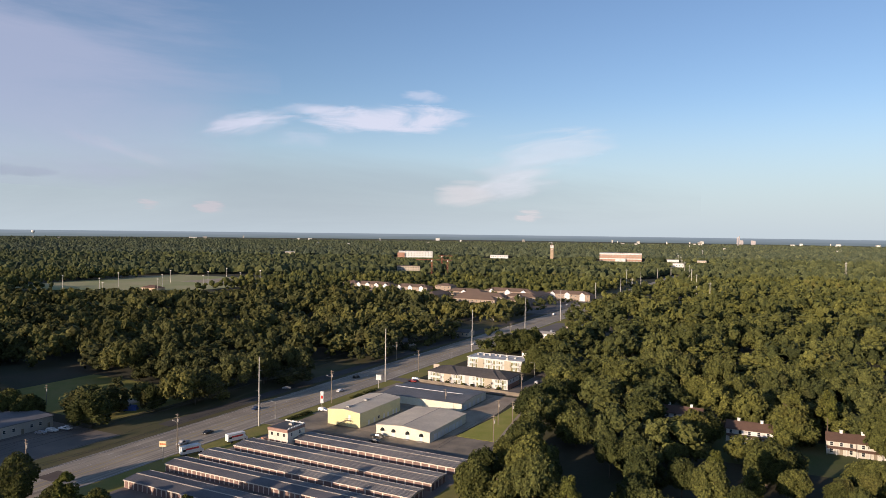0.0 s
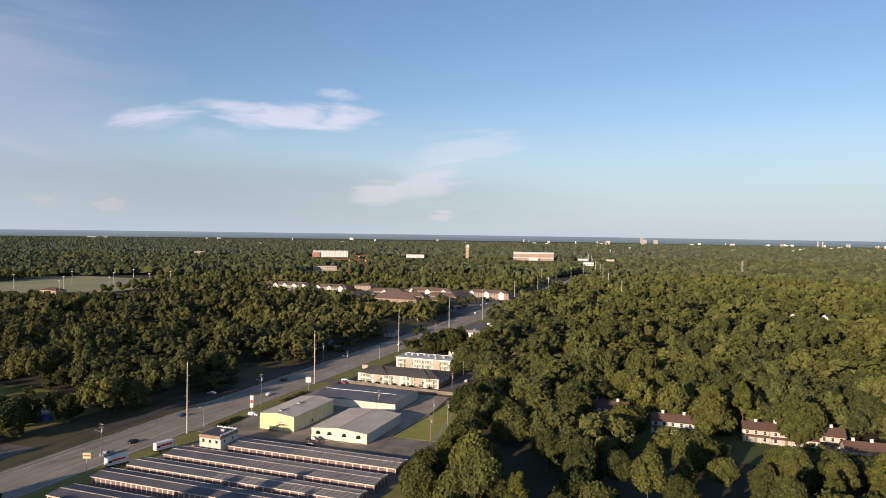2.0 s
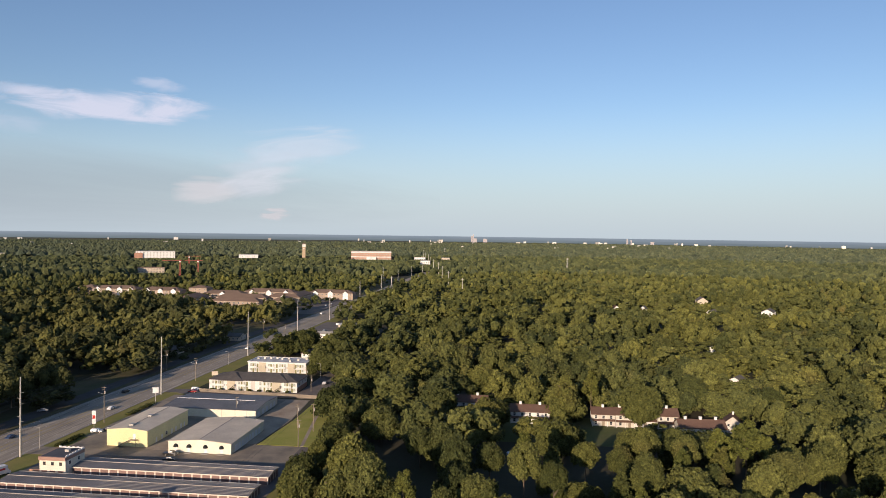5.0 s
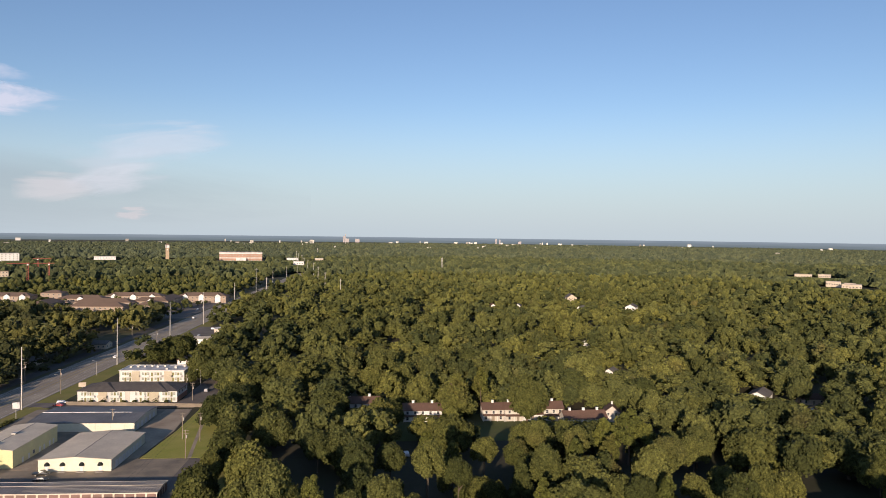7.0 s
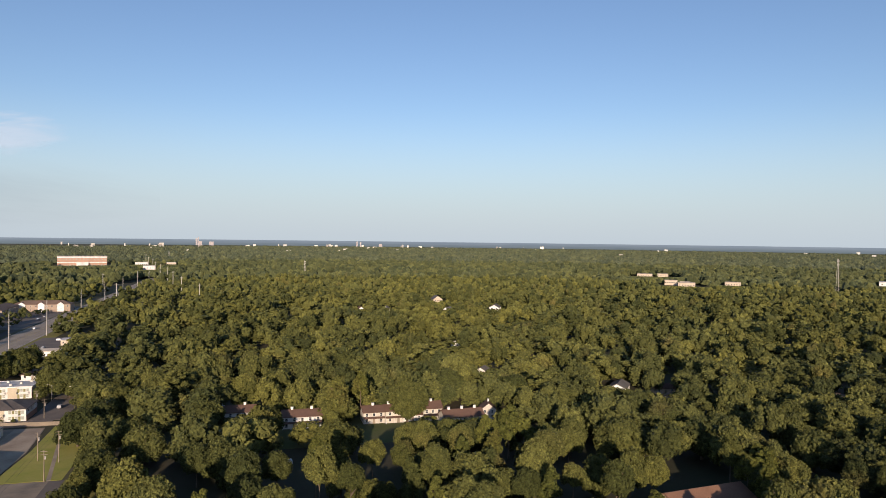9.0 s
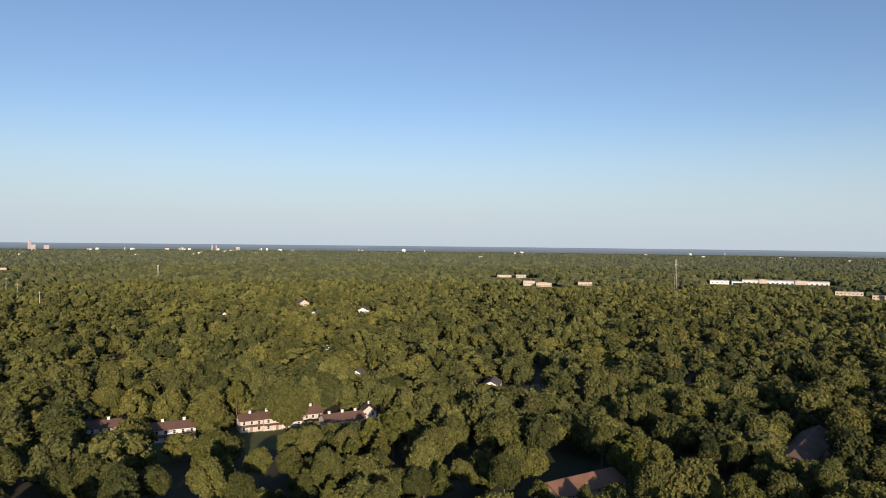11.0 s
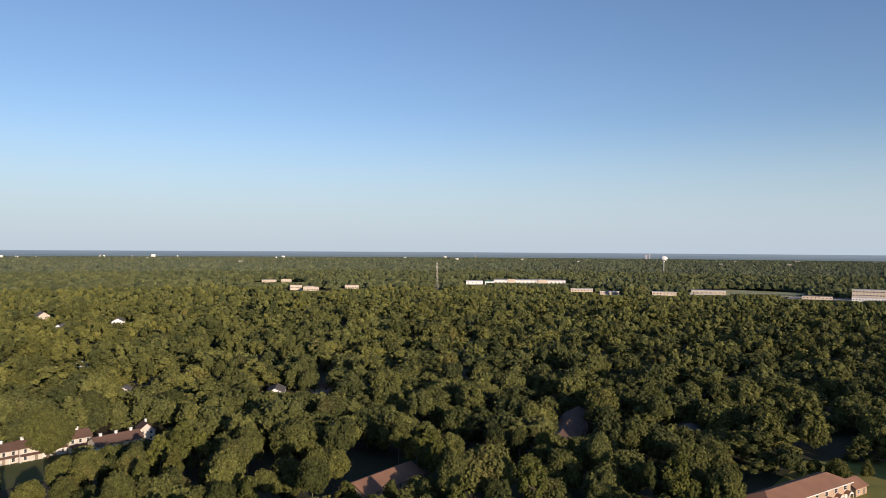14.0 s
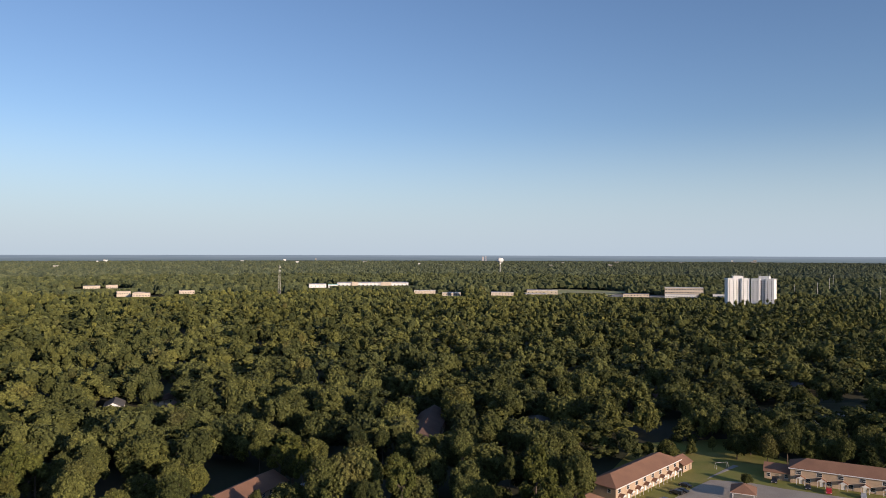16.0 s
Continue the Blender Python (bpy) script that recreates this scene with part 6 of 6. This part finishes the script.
FEATURE = [(141, 281, 23, 9.5, "cone"), (157, 285, 22, 4.2, "pine"), (169, 264.3, 20.5, 12.0, "oak"), (106, 283, 14, 8.5, "oak"), (132, 216, 15, 6.6, "oak"), (164, 196, 21, 5.8, "pine"),
           (153, 197, 19, 5, "pine"), (115, 167, 19, 10, "oak"), (233, 257, 16, 11, "oak"), (28, 221, 21, 9, "oak"), (64, 416, 14, 10, "oak"), ]
FEATURE2 = [(110, 236, 17, 8.5, "oak"), (-148, 297, 15, 9, "oak"), (-180, 307, 12, 7, "oak"), (-128, 211, 13, 6, "oak"), (301, 50, 18, 10.5, "oak"),
            (194, 109, 18, 6, "pine"), (173, 68, 19, 6.5, "pine"), (235, 35, 18, 7, "oak"), (272, -14, 20, 13, "oak")]
FEATURE3 = [(288, -65, 19, 11, "oak"), (231, -75, 13, 5, "oak"), (234, -84, 14, 5, "oak"), (237, -94, 14, 5, "cone"), (229, -104, 13, 5, "oak"), (225, -112, 12, 5, "cone"), (238, -37, 8, 4.5, "oak"), (246, -49, 7, 2.4, "cone"), (253, -60, 6, 2.5, "oak"),
            (57, 497, 17, 10, "oak"), (45, 488, 15, 8, "oak"), (66, 508, 16, 8, "oak"), (208, -59, 4, 2.2, "oak"), (-133, 325, 12, 6, "oak"), (-165, 330, 11, 6, "oak"), (-150, 318, 12, 6, "oak"), (243, -30, 6, 3, "oak"), (-118, 338, 14, 6, "oak"), (57, 426, 16, 8.0, "oak"), (50, 416, 8, 3.5, "oak"), (317, -124, 17, 7.5, "oak"), (296, -152, 9, 4, "oak"), (170, 183, 16, 6.5, "oak"), (176, 176, 15, 5.5, "oak"), (240, -66, 11, 4.6, "oak"), (247, -74, 12, 5, "cone"), (243, -84, 13, 5, "oak"), (251, -92, 13, 5.5, "oak"), (246, -104, 13, 5.5, "oak"), (255, -112, 13, 5.5, "oak"), (240, -116, 12, 5, "cone"), (262, -98, 12, 5, "oak"), (259, -82, 11, 5, "oak"), (250, -122, 13, 5.5, "oak")]
FEATURE5 = [(-132, 219, 14, 5.7, "oak"), (-113, 206, 9, 6.0, "oak"), (-101, 206, 8, 5.4, "oak"), (54, 334, 16, 10.4, "oak"), (75, 344, 16, 7.4, "oak"), (88, 304, 16, 10.5, "oak"), (54, 279, 15, 8.8, "oak"), (59, 244, 15, 5.3, "oak"),
            (67, 229, 17, 7.0, "cone"), (199, 362, 17, 11.4, "oak"), (151, 351, 15, 12, "oak"), (213, 288, 17, 12, "oak"), (121, 335, 17, 8, "oak"), (132, 219, 15, 5.5, "oak"), (148, 214, 15, 5.8, "oak"), (116, 202, 15, 5, "oak"),
            (20, 204, 16, 8, "oak"), (32, 222, 16, 7.3, "oak"), (57, 203, 15, 6.5, "oak"), (91, 204, 18, 5.3, "cone"), (76, 220, 15, 5.3, "oak"), (234, 171, 17, 8.8, "oak"), (197, 167, 17, 11, "oak"), (203, 115, 17, 6, "pine"),
            (212, 87, 16, 5.2, "oak"), (113, 191, 14, 5.7, "oak"), (130, 175, 15, 7.6, "oak"), (222, 146, 17, 11, "oak"), (284, 52, 20, 9.6, "oak"), (170, 86, 17, 4.9, "pine"), (324, 32, 18, 7.6, "oak"), (192, 39, 18, 9.7, "oak"), (188, 58, 17, 7.8, "oak"),
            (100, 277, 15, 8.0, "oak"), (31, 258, 16, 8.0, "oak"), (33, 229, 15, 6.8, "oak"), (54, 296, 15, 8.0, "oak"), (22, 246, 13, 5.0, "oak"), (70, 365, 16, 9.5, "oak"), (42, 320, 16, 8.5, "oak"), (35, 273, 15, 7.0, "oak"), (80, 372, 18, 5.5, "cone"),
            (124, 333, 17, 7.9, "oak"), (184, 181, 16, 6.7, "oak"), (166, 190, 18, 5.5, "pine"), (158, 203, 16, 6.2, "cone"), (213, 191, 16, 8.6, "oak"), (278, 134, 17, 9.8, "oak"), (240, 111, 17, 8.5, "oak"), (154, 147, 15, 7.5, "oak"), (123, 161, 14, 7.2, "oak"), (137, 203, 15, 6.4, "oak"),
            (-197, 320, 11, 6.4, "oak"), (14, 232, 14, 6.5, "oak"), (10, 215, 15, 7.0, "oak")]
# Tall trees added out of view on the left to shade the glade.
FEATURE5 += [(*ab(-368 - 11 * i, 186 + 7 * (i % 3)), 21, 7.5, "oak") for i in range(7)]
# shaded openings among the trees: x, y, radius
ROUND += [(1180, 672, 42), (1265, 640, 40), (1430, 885, 45), (1560, 440, 40), (1640, 310, 60), (1370, 150, 36), (1320, 0, 34), (100, 243, 18), (88, 220, 9), (113, 214, 8), (108, 218, 11), (102, 253, 13), (66, 284, 8), (46, 224, 10), (143, 433, 8), (148, 261, 11), (95, 402, 6), (82, 279, 8), (57, 236, 10), (96, 230, 10), (118, 232, 8), (146, 188, 9), (159, 177, 10), (189, 132, 9), (220, 106, 11), (308, 184, 10),
          (292, 194, 8), (510, 181, 13), (309, 38, 12), (318, 18, 15), (326, -7, 12), (269, -38, 12), (290, -54, 14), (313, 86, 10), (531, 93, 18), (418, 365, 12), (173, 155, 12), (254, 203, 10), (186, 94, 11), (-235, 385, 22), (-214, 388, 20), (-250, 380, 20),
          (321, 511, 12), (89, 207, 6), (377, 213, 12), (362, -60, 16), (390, 30, 12), (430, -20, 13), (450, 300, 12), (260, 420, 11), (200, 480, 11), (480, 420, 13), (560, 300, 14), (600, 60, 15), (300, 620, 13), (420, 560, 13)]
KNOWN = FEATURE + FEATURE5 + FEATURE2 + FEATURE3


def low_limit(x, y):
    """How tall a tree may stand without hiding what is seen behind it."""
    lim = np.full(len(x), 60.0)
    ex, ey = -30.0, 10.0
    for px, py, hw, z0 in SIGHT:
        D = math.hypot(px - ex, py - ey)
        ux, uy = (px - ex) / D, (py - ey) / D
        along = (x - ex) * ux + (y - ey) * uy
        side = np.abs((x - ex) * uy - (y - ey) * ux)
        inside = (along > 0.3 * D) & (along < D + 4) & (side < (hw + 6) * (0.4 + 0.6 * along / D))
        lim = np.where(inside, np.minimum(lim, EYE - (EYE - z0) * along / D), lim)
    return lim


def scatter(r0, r1, step, az0, az1, seed):
    """Jittered places between two distances from the walk's middle, within a sweep of directions."""
    g = np.random.default_rng(seed)
    cx, cy = -30.0, 15.0
    k = int(r1 / step) + 2
    i, j = np.meshgrid(np.arange(-k, k + 1), np.arange(-k, k + 1))
    x = (i + 0.5 * (j % 2)) * step + g.uniform(-0.38, 0.38, i.shape) * step
    y = j * step * 0.87 + g.uniform(-0.38, 0.38, i.shape) * step
    x, y = x.ravel(), y.ravel()
    r = np.hypot(x, y)
    az = np.degrees(np.arctan2(x, y))
    ok = (r >= r0) & (r < r1) & (az >= az0) & (az <= az1)
    x, y = x[ok] + cx, y[ok] + cy
    a, b = x * SC - y * SS, x * SS + y * SC
    keep = np.ones(len(x), bool)
    for a0, a1, b0, b1 in CLEAR:
        keep &= ~((a > a0) & (a < a1) & (b > b0) & (b < b1))
    keep &= ~((b > np.where(a < -158, 112, 130)) & (b < 437) & (a > -201) & (a < np.interp(b, EDGE_B, EDGE_A) + np.where((b > 255) & (b < 352), 4.5, -1.0)))
    gap = np.sin(x * 0.061 + 1.3 * np.sin(y * 0.043)) * np.sin(y * 0.057 + 1.1 * np.sin(x * 0.037 + 2))
    keep &= ~((gap > np.where(r[ok] < 450, 0.46, 0.55)) & (r[ok] < 1000)) | (g.random(len(x)) < 0.25)
    keep &= low_limit(x, y) > 3.5
    for px, py, pr in ROUND:
        keep &= np.hypot(x - px, y - py) > pr
    for px, py, _, pr, _ in KNOWN:
        keep &= np.hypot(x - px, y - py) > pr * 0.8 + 2.0
    return x[keep], y[keep]


TREES = {"oak": [], "cone": [], "pine": []}


def tree_kind(kind, seed, lobes, leaves, leaf):
    r = np.random.default_rng(seed)
    t = thing("broadleaf_tree" if kind != "pine" else "pine_tree", "", "tree")
    v, tri, q = crown(r, kind, lobes, leaves, leaf, ICO)
    part("crown", raw_mesh("crown", v, tri, q, NEEDLE if kind == "pine" else LEAF), None, t)
    b = Build()
    top = 0.82 if kind != "oak" else 0.75
    wide = 0.055 if kind != "pine" else 0.075
    b.tube((0, 0, -0.01), (0.01, 0, 0.3), wide, 0.75 * wide, 7, False).tube((0.01, 0, 0.3), (0, 0.02, top), 0.75 * wide, 0.012, 7, False)
    for i in range(6 if kind == "oak" else 4):
        a, z = i * 2.4 + seed, 0.52 + 0.045 * i
        b.tube((0, 0, z), (0.45 * math.cos(a), 0.45 * math.sin(a), z + 0.12), 0.026, 0.008, 5, False)
    part("trunk", b, BARK, t)
    TREES[kind].append(t)
    return t


for k in range(7):
    tree_kind("oak", 20 + k, 19 + 3 * (k % 3), 2000, 0.048)
for k in range(3):
    tree_kind("cone", 40 + k, 22, 1900, 0.052)
for k in range(4):
    tree_kind("pine", 60 + k, 13 + k % 2, 1300, 0.066)
LABELS = {"oak": "broad-crowned leafy tree of the wood in evening sun", "cone": "tall tapering leafy tree with dense foliage", "pine": "tall pine with bare lower trunk and tufted crown"}
USED = set()


def plant(kind, x, y, H, R, i):
    src = TREES[kind][i % len(TREES[kind])]
    m = pose(x, y, 0, 0, 0, (i * 77.7) % 360) @ Matrix.Diagonal((R, R, H, 1))
    if src not in USED:
        USED.add(src)
        src.matrix_basis = m
        t = src
    else:
        t = copy_thing(src, pose(0, 0, 0))
        t.matrix_basis = m
    # a slender tree carries its crown at the top, on a longer bare trunk
    share = min({"oak": 1.25, "cone": 1.05, "pine": 1.05}[kind], {"oak": 2.6, "cone": 3.3, "pine": 4.6}[kind] * R / H)
    for c in t.children:
        if c.name.startswith("crown"):
            c.matrix_basis = Matrix.Translation((0, 0, 1 - share)) @ Matrix.Diagonal((1, 1, share, 1))
    return tagged(t, LABELS[kind], "tree", "trees of the wood")


for i, (x, y, H, R, kind) in enumerate(KNOWN):
    plant(kind, x, y, H, R, i)
near_x, near_y = scatter(150, 256, 12.0, -42, 124, 3)
near_lim = low_limit(near_x, near_y)
pick = rs.random(len(near_x))
size = rs.normal(0, 1, (len(near_x), 2)).clip(-1.6, 1.8)
for i in range(len(near_x)):
    kind = "oak" if pick[i] < 0.66 else ("pine" if pick[i] < 0.88 else "cone")
    H = min(15.4 + 4.8 * size[i, 0] + (2 if kind == "pine" else 0), near_lim[i])
    R = (6.0 + 1.5 * size[i, 1] + 0.6 * size[i, 0]) * (0.66 if kind != "oak" else 1.0)
    plant(kind, near_x[i], near_y[i], H, R, i + 5)
print("single trees:", len(near_x) + len(KNOWN))


def woodland(name, xs, ys, kinds, hmean, rmean, seed, material, label, hs=4.3, scaled=False):
    g = np.random.default_rng(seed)
    V, T, Q, tones, n = [], [], [], [], 0
    which = g.integers(0, len(kinds), len(xs))
    for k, (v, t, q) in enumerate(kinds):
        sel = which == k
        m = int(sel.sum())
        if not m:
            continue
        H = (hmean + hs * g.normal(0, 1, m).clip(-1.6, 1.9))
        R = rmean * (1 + 0.26 * g.normal(0, 1, m).clip(-1.5, 2.0))
        H = H + np.where((xs[sel] * SC - ys[sel] * SS < -240) & (xs[sel] * SS + ys[sel] * SC < 660), 3.0, 0.0)
        H = np.minimum(H, low_limit(xs[sel], ys[sel]))
        R = R * (0.6 + 0.4 * np.minimum(H / hmean, 1.1))
        th = g.uniform(0, 2 * np.pi, m)
        c, s = np.cos(th), np.sin(th)
        X, Y, Z = xs[sel], ys[sel], np.zeros(m)
        if scaled:
            place = np.array([far_place(p, w) for p, w in zip(X, Y)])
            X, Y, Z = place[:, 0], place[:, 1], place[:, 2] - 1.0
            H, R = H * place[:, 3], R * place[:, 3]
        P = np.empty((m, len(v), 3), np.float32)
        P[:, :, 0] = (v[:, 0] * c[:, None] - v[:, 1] * s[:, None]) * R[:, None] + X[:, None]
        P[:, :, 1] = (v[:, 0] * s[:, None] + v[:, 1] * c[:, None]) * R[:, None] + Y[:, None]
        share = np.minimum(1.2, 2.7 * R / H)
        P[:, :, 2] = (1 - (1 - v[:, 2]) * share[:, None]) * H[:, None] + Z[:, None]
        off = (n + np.arange(m) * len(v))[:, None, None]
        V.append(P.reshape(-1, 3))
        tones.append(np.repeat(g.random(m), len(v)))
        if len(t):
            T.append((t[None] + off).reshape(-1, 3))
        if len(q):
            Q.append((q[None] + off).reshape(-1, 4))
        n += m * len(v)
    t = np.concatenate(T) if T else np.zeros((0, 3), int)
    q = np.concatenate(Q) if Q else np.zeros((0, 4), int)
    ob = new(name, raw_mesh(name, np.concatenate(V), t, q, material, np.concatenate(tones)))
    print(name, len(xs), "trees", len(t) + 2 * len(q), "tris")
    return tagged(ob, label, "woodland", kind="stuff")


SHAPES = ("oak", "oak", "oak", "pine", "oak", "cone", "oak", "oak", "pine", "oak")
mid = [crown(np.random.default_rng(100 + k), SHAPES[k], 10 + k % 3, 540, 0.068, ICO, False) for k in range(10)]
low = [crown(np.random.default_rng(200 + k), SHAPES[k], 6 + k % 2, 150, 0.108, ICO, False, 0.30) for k in range(8)]
thin = [crown(np.random.default_rng(230 + k), SHAPES[k], 4 + k % 2, 34, 0.20, ICO, False, 0.34) for k in range(8)]
bare = [crown(np.random.default_rng(250 + k), "oak", 4, 0, 0.12, ICO, False) for k in range(4)]


def dome(seed):
    """A rough low-cost crown for far woods."""
    g = np.random.default_rng(seed)
    v = []
    for z, r, n in ((0.42, 1.0, 5), (0.86, 0.66, 4)):
        for i in range(n):
            a = 2 * np.pi * (i + g.uniform(-0.3, 0.3)) / n
            s = r * g.uniform(0.75, 1.2)
            v.append((s * np.cos(a), s * np.sin(a), z * g.uniform(0.85, 1.1)))
    v.append((0.08, 0, 0.98))
    t = [(0, 1, 5), (1, 6, 5), (1, 2, 6), (2, 7, 6), (2, 3, 7), (3, 8, 7), (3, 4, 8), (4, 5, 8), (4, 0, 5), (5, 6, 9), (6, 7, 9), (7, 8, 9), (8, 5, 9)]
    return np.array(v), np.array(t), np.zeros((0, 4), int)


def knobs(seed):
    """Three clumps without undersides, for woods a kilometre off."""
    v, t, _ = crown(np.random.default_rng(seed), "oak", 3, 0, 0, ICO, False, 0.22)
    up = v[t][:, :, 2].max(axis=1) > 0.42
    return v, t[up], np.zeros((0, 4), int)


def tuft(seed):
    """A leaning five-sided crown for the last woods before the horizon."""
    g = np.random.default_rng(seed)
    ring = [(g.uniform(0.75, 1.2) * math.cos(1.2566 * i), g.uniform(0.75, 1.2) * math.sin(1.2566 * i), g.uniform(0.3, 0.6)) for i in range(5)]
    return np.array(ring + [(g.uniform(-0.3, 0.3), g.uniform(-0.3, 0.3), 1.0)]), np.array([(i, (i + 1) % 5, 5) for i in range(5)]), np.zeros((0, 4), int)


far = [dome(300 + k) for k in range(8)]
tufts = [tuft(340 + k) for k in range(10)]
clumps = [knobs(320 + k) for k in range(8)]
x, y = scatter(256, 430, 12.4, -42, 124, 4)
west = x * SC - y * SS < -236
woodland("woodland", x[west], y[west], mid, 14.5, 7.4, 1, LEAF_WEST, "broadleaf wood beside the road, toned to its light")
woodland("woodland", x[~west], y[~west], mid, 14.2, 7.4, 21, LEAF_FAR, "dense mixed broadleaf wood with dark gaps")
for r0, r1, kinds, seed in ((430, 640, low, 5), (640, 950, thin, 15)):
    x, y = scatter(r0, r1, 14.0, -40, 122, seed)
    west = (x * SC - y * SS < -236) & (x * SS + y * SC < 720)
    woodland("woodland", x[west], y[west], kinds, 14.2, 8.0, 22 + seed, LEAF_WEST, "broadleaf wood beyond the road, toned to its light")
    woodland("woodland", x[~west], y[~west], kinds, 14.0, 8.0, 2 + seed, LEAF_FAR, "dense broadleaf wood with uneven crowns")


def estate_trees():
    """Low trees between the apartment houses."""
    g = np.random.default_rng(31)
    i, j = np.meshgrid(np.arange(24), np.arange(14))
    pa, pb = -600 + i.ravel() * 15.5 + g.uniform(-5, 5, i.size), 708 + j.ravel() * 15.5 + g.uniform(-5, 5, i.size)
    ok = (pa < -246) & (pb < 925) & (g.random(i.size) < 0.75)
    for ea, eb, l, turn, _ in ESTATE:
        hl, hw = (l / 2 + 5, 16) if turn == 0 else (16, l / 2 + 5)
        ok &= ~((np.abs(pa - ea) < hl) & (np.abs(pb - eb) < hw))
    pa, pb = pa[ok], pb[ok]
    woodland("woodland", pa * SC + pb * SS, -pa * SS + pb * SC, low, 9.0, 5.0, 32, LEAF_FAR, "shade trees between the apartment houses", 2.0)


estate_trees()
x, y = scatter(950, 1350, 13.2, -38, 121, 6)
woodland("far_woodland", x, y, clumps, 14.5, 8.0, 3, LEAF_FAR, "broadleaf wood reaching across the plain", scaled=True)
x, y = scatter(1350, 2300, 14.6, -38, 121, 7)
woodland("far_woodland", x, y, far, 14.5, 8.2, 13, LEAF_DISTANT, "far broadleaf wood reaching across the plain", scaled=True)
x, y = scatter(2300, 5600, 27.0, -37, 120, 8)
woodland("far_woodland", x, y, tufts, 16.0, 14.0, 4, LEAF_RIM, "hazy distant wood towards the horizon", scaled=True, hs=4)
x1, y1 = scatter(0, 85, 11.0, -180, 180, 9)
woodland("woodland", x1, y1, low, 14.5, 6.4, 6, LEAF_FAR, "broadleaf wood below the flight")
x1, y1 = scatter(85, 150, 11.0, -180, 180, 12)
x2, y2 = scatter(150, 420, 18.0, 124, 180, 10)
x3, y3 = scatter(150, 420, 18.0, -180, -75, 11)
# Denser wood out of view, added to throw shade into the glade.
x4, y4 = scatter(150, 580, 13.5, -75, -42, 14)
woodland("woodland", np.concatenate([x1, x2, x3, x4]), np.concatenate([y1, y2, y3, y4]), bare, 14.5, 6.4, 5, LEAF_FAR, "broadleaf wood behind the flight")


def bush(a, b, H, R, k):
    v, t, q = mid[k % 8]
    me = shared(("bush", k % 4), lambda: raw_mesh("foliage", v, t, q, LEAF))
    h = thing("bush", "low rounded green bush beside the road", "bush", at_site(a, b, -0.1 * H, k * 50) @ Matrix.Diagonal((R, R, H, 1)), "bushes along the verge")
    part("foliage", me, None, h)


for k in range(7):
    bush(-201.2 - 0.3 * (k % 2), 247.5 + 2.3 * k, 1.7, 1.7, k)
for k in range(8):
    bush(-200.8 + 0.4 * (k % 2), 296 + 3.0 * k, 1.6, 1.8, k)
for k in range(9):
    bush(-186 + 5.2 * k, 351.2, 1.5, 1.3, k)
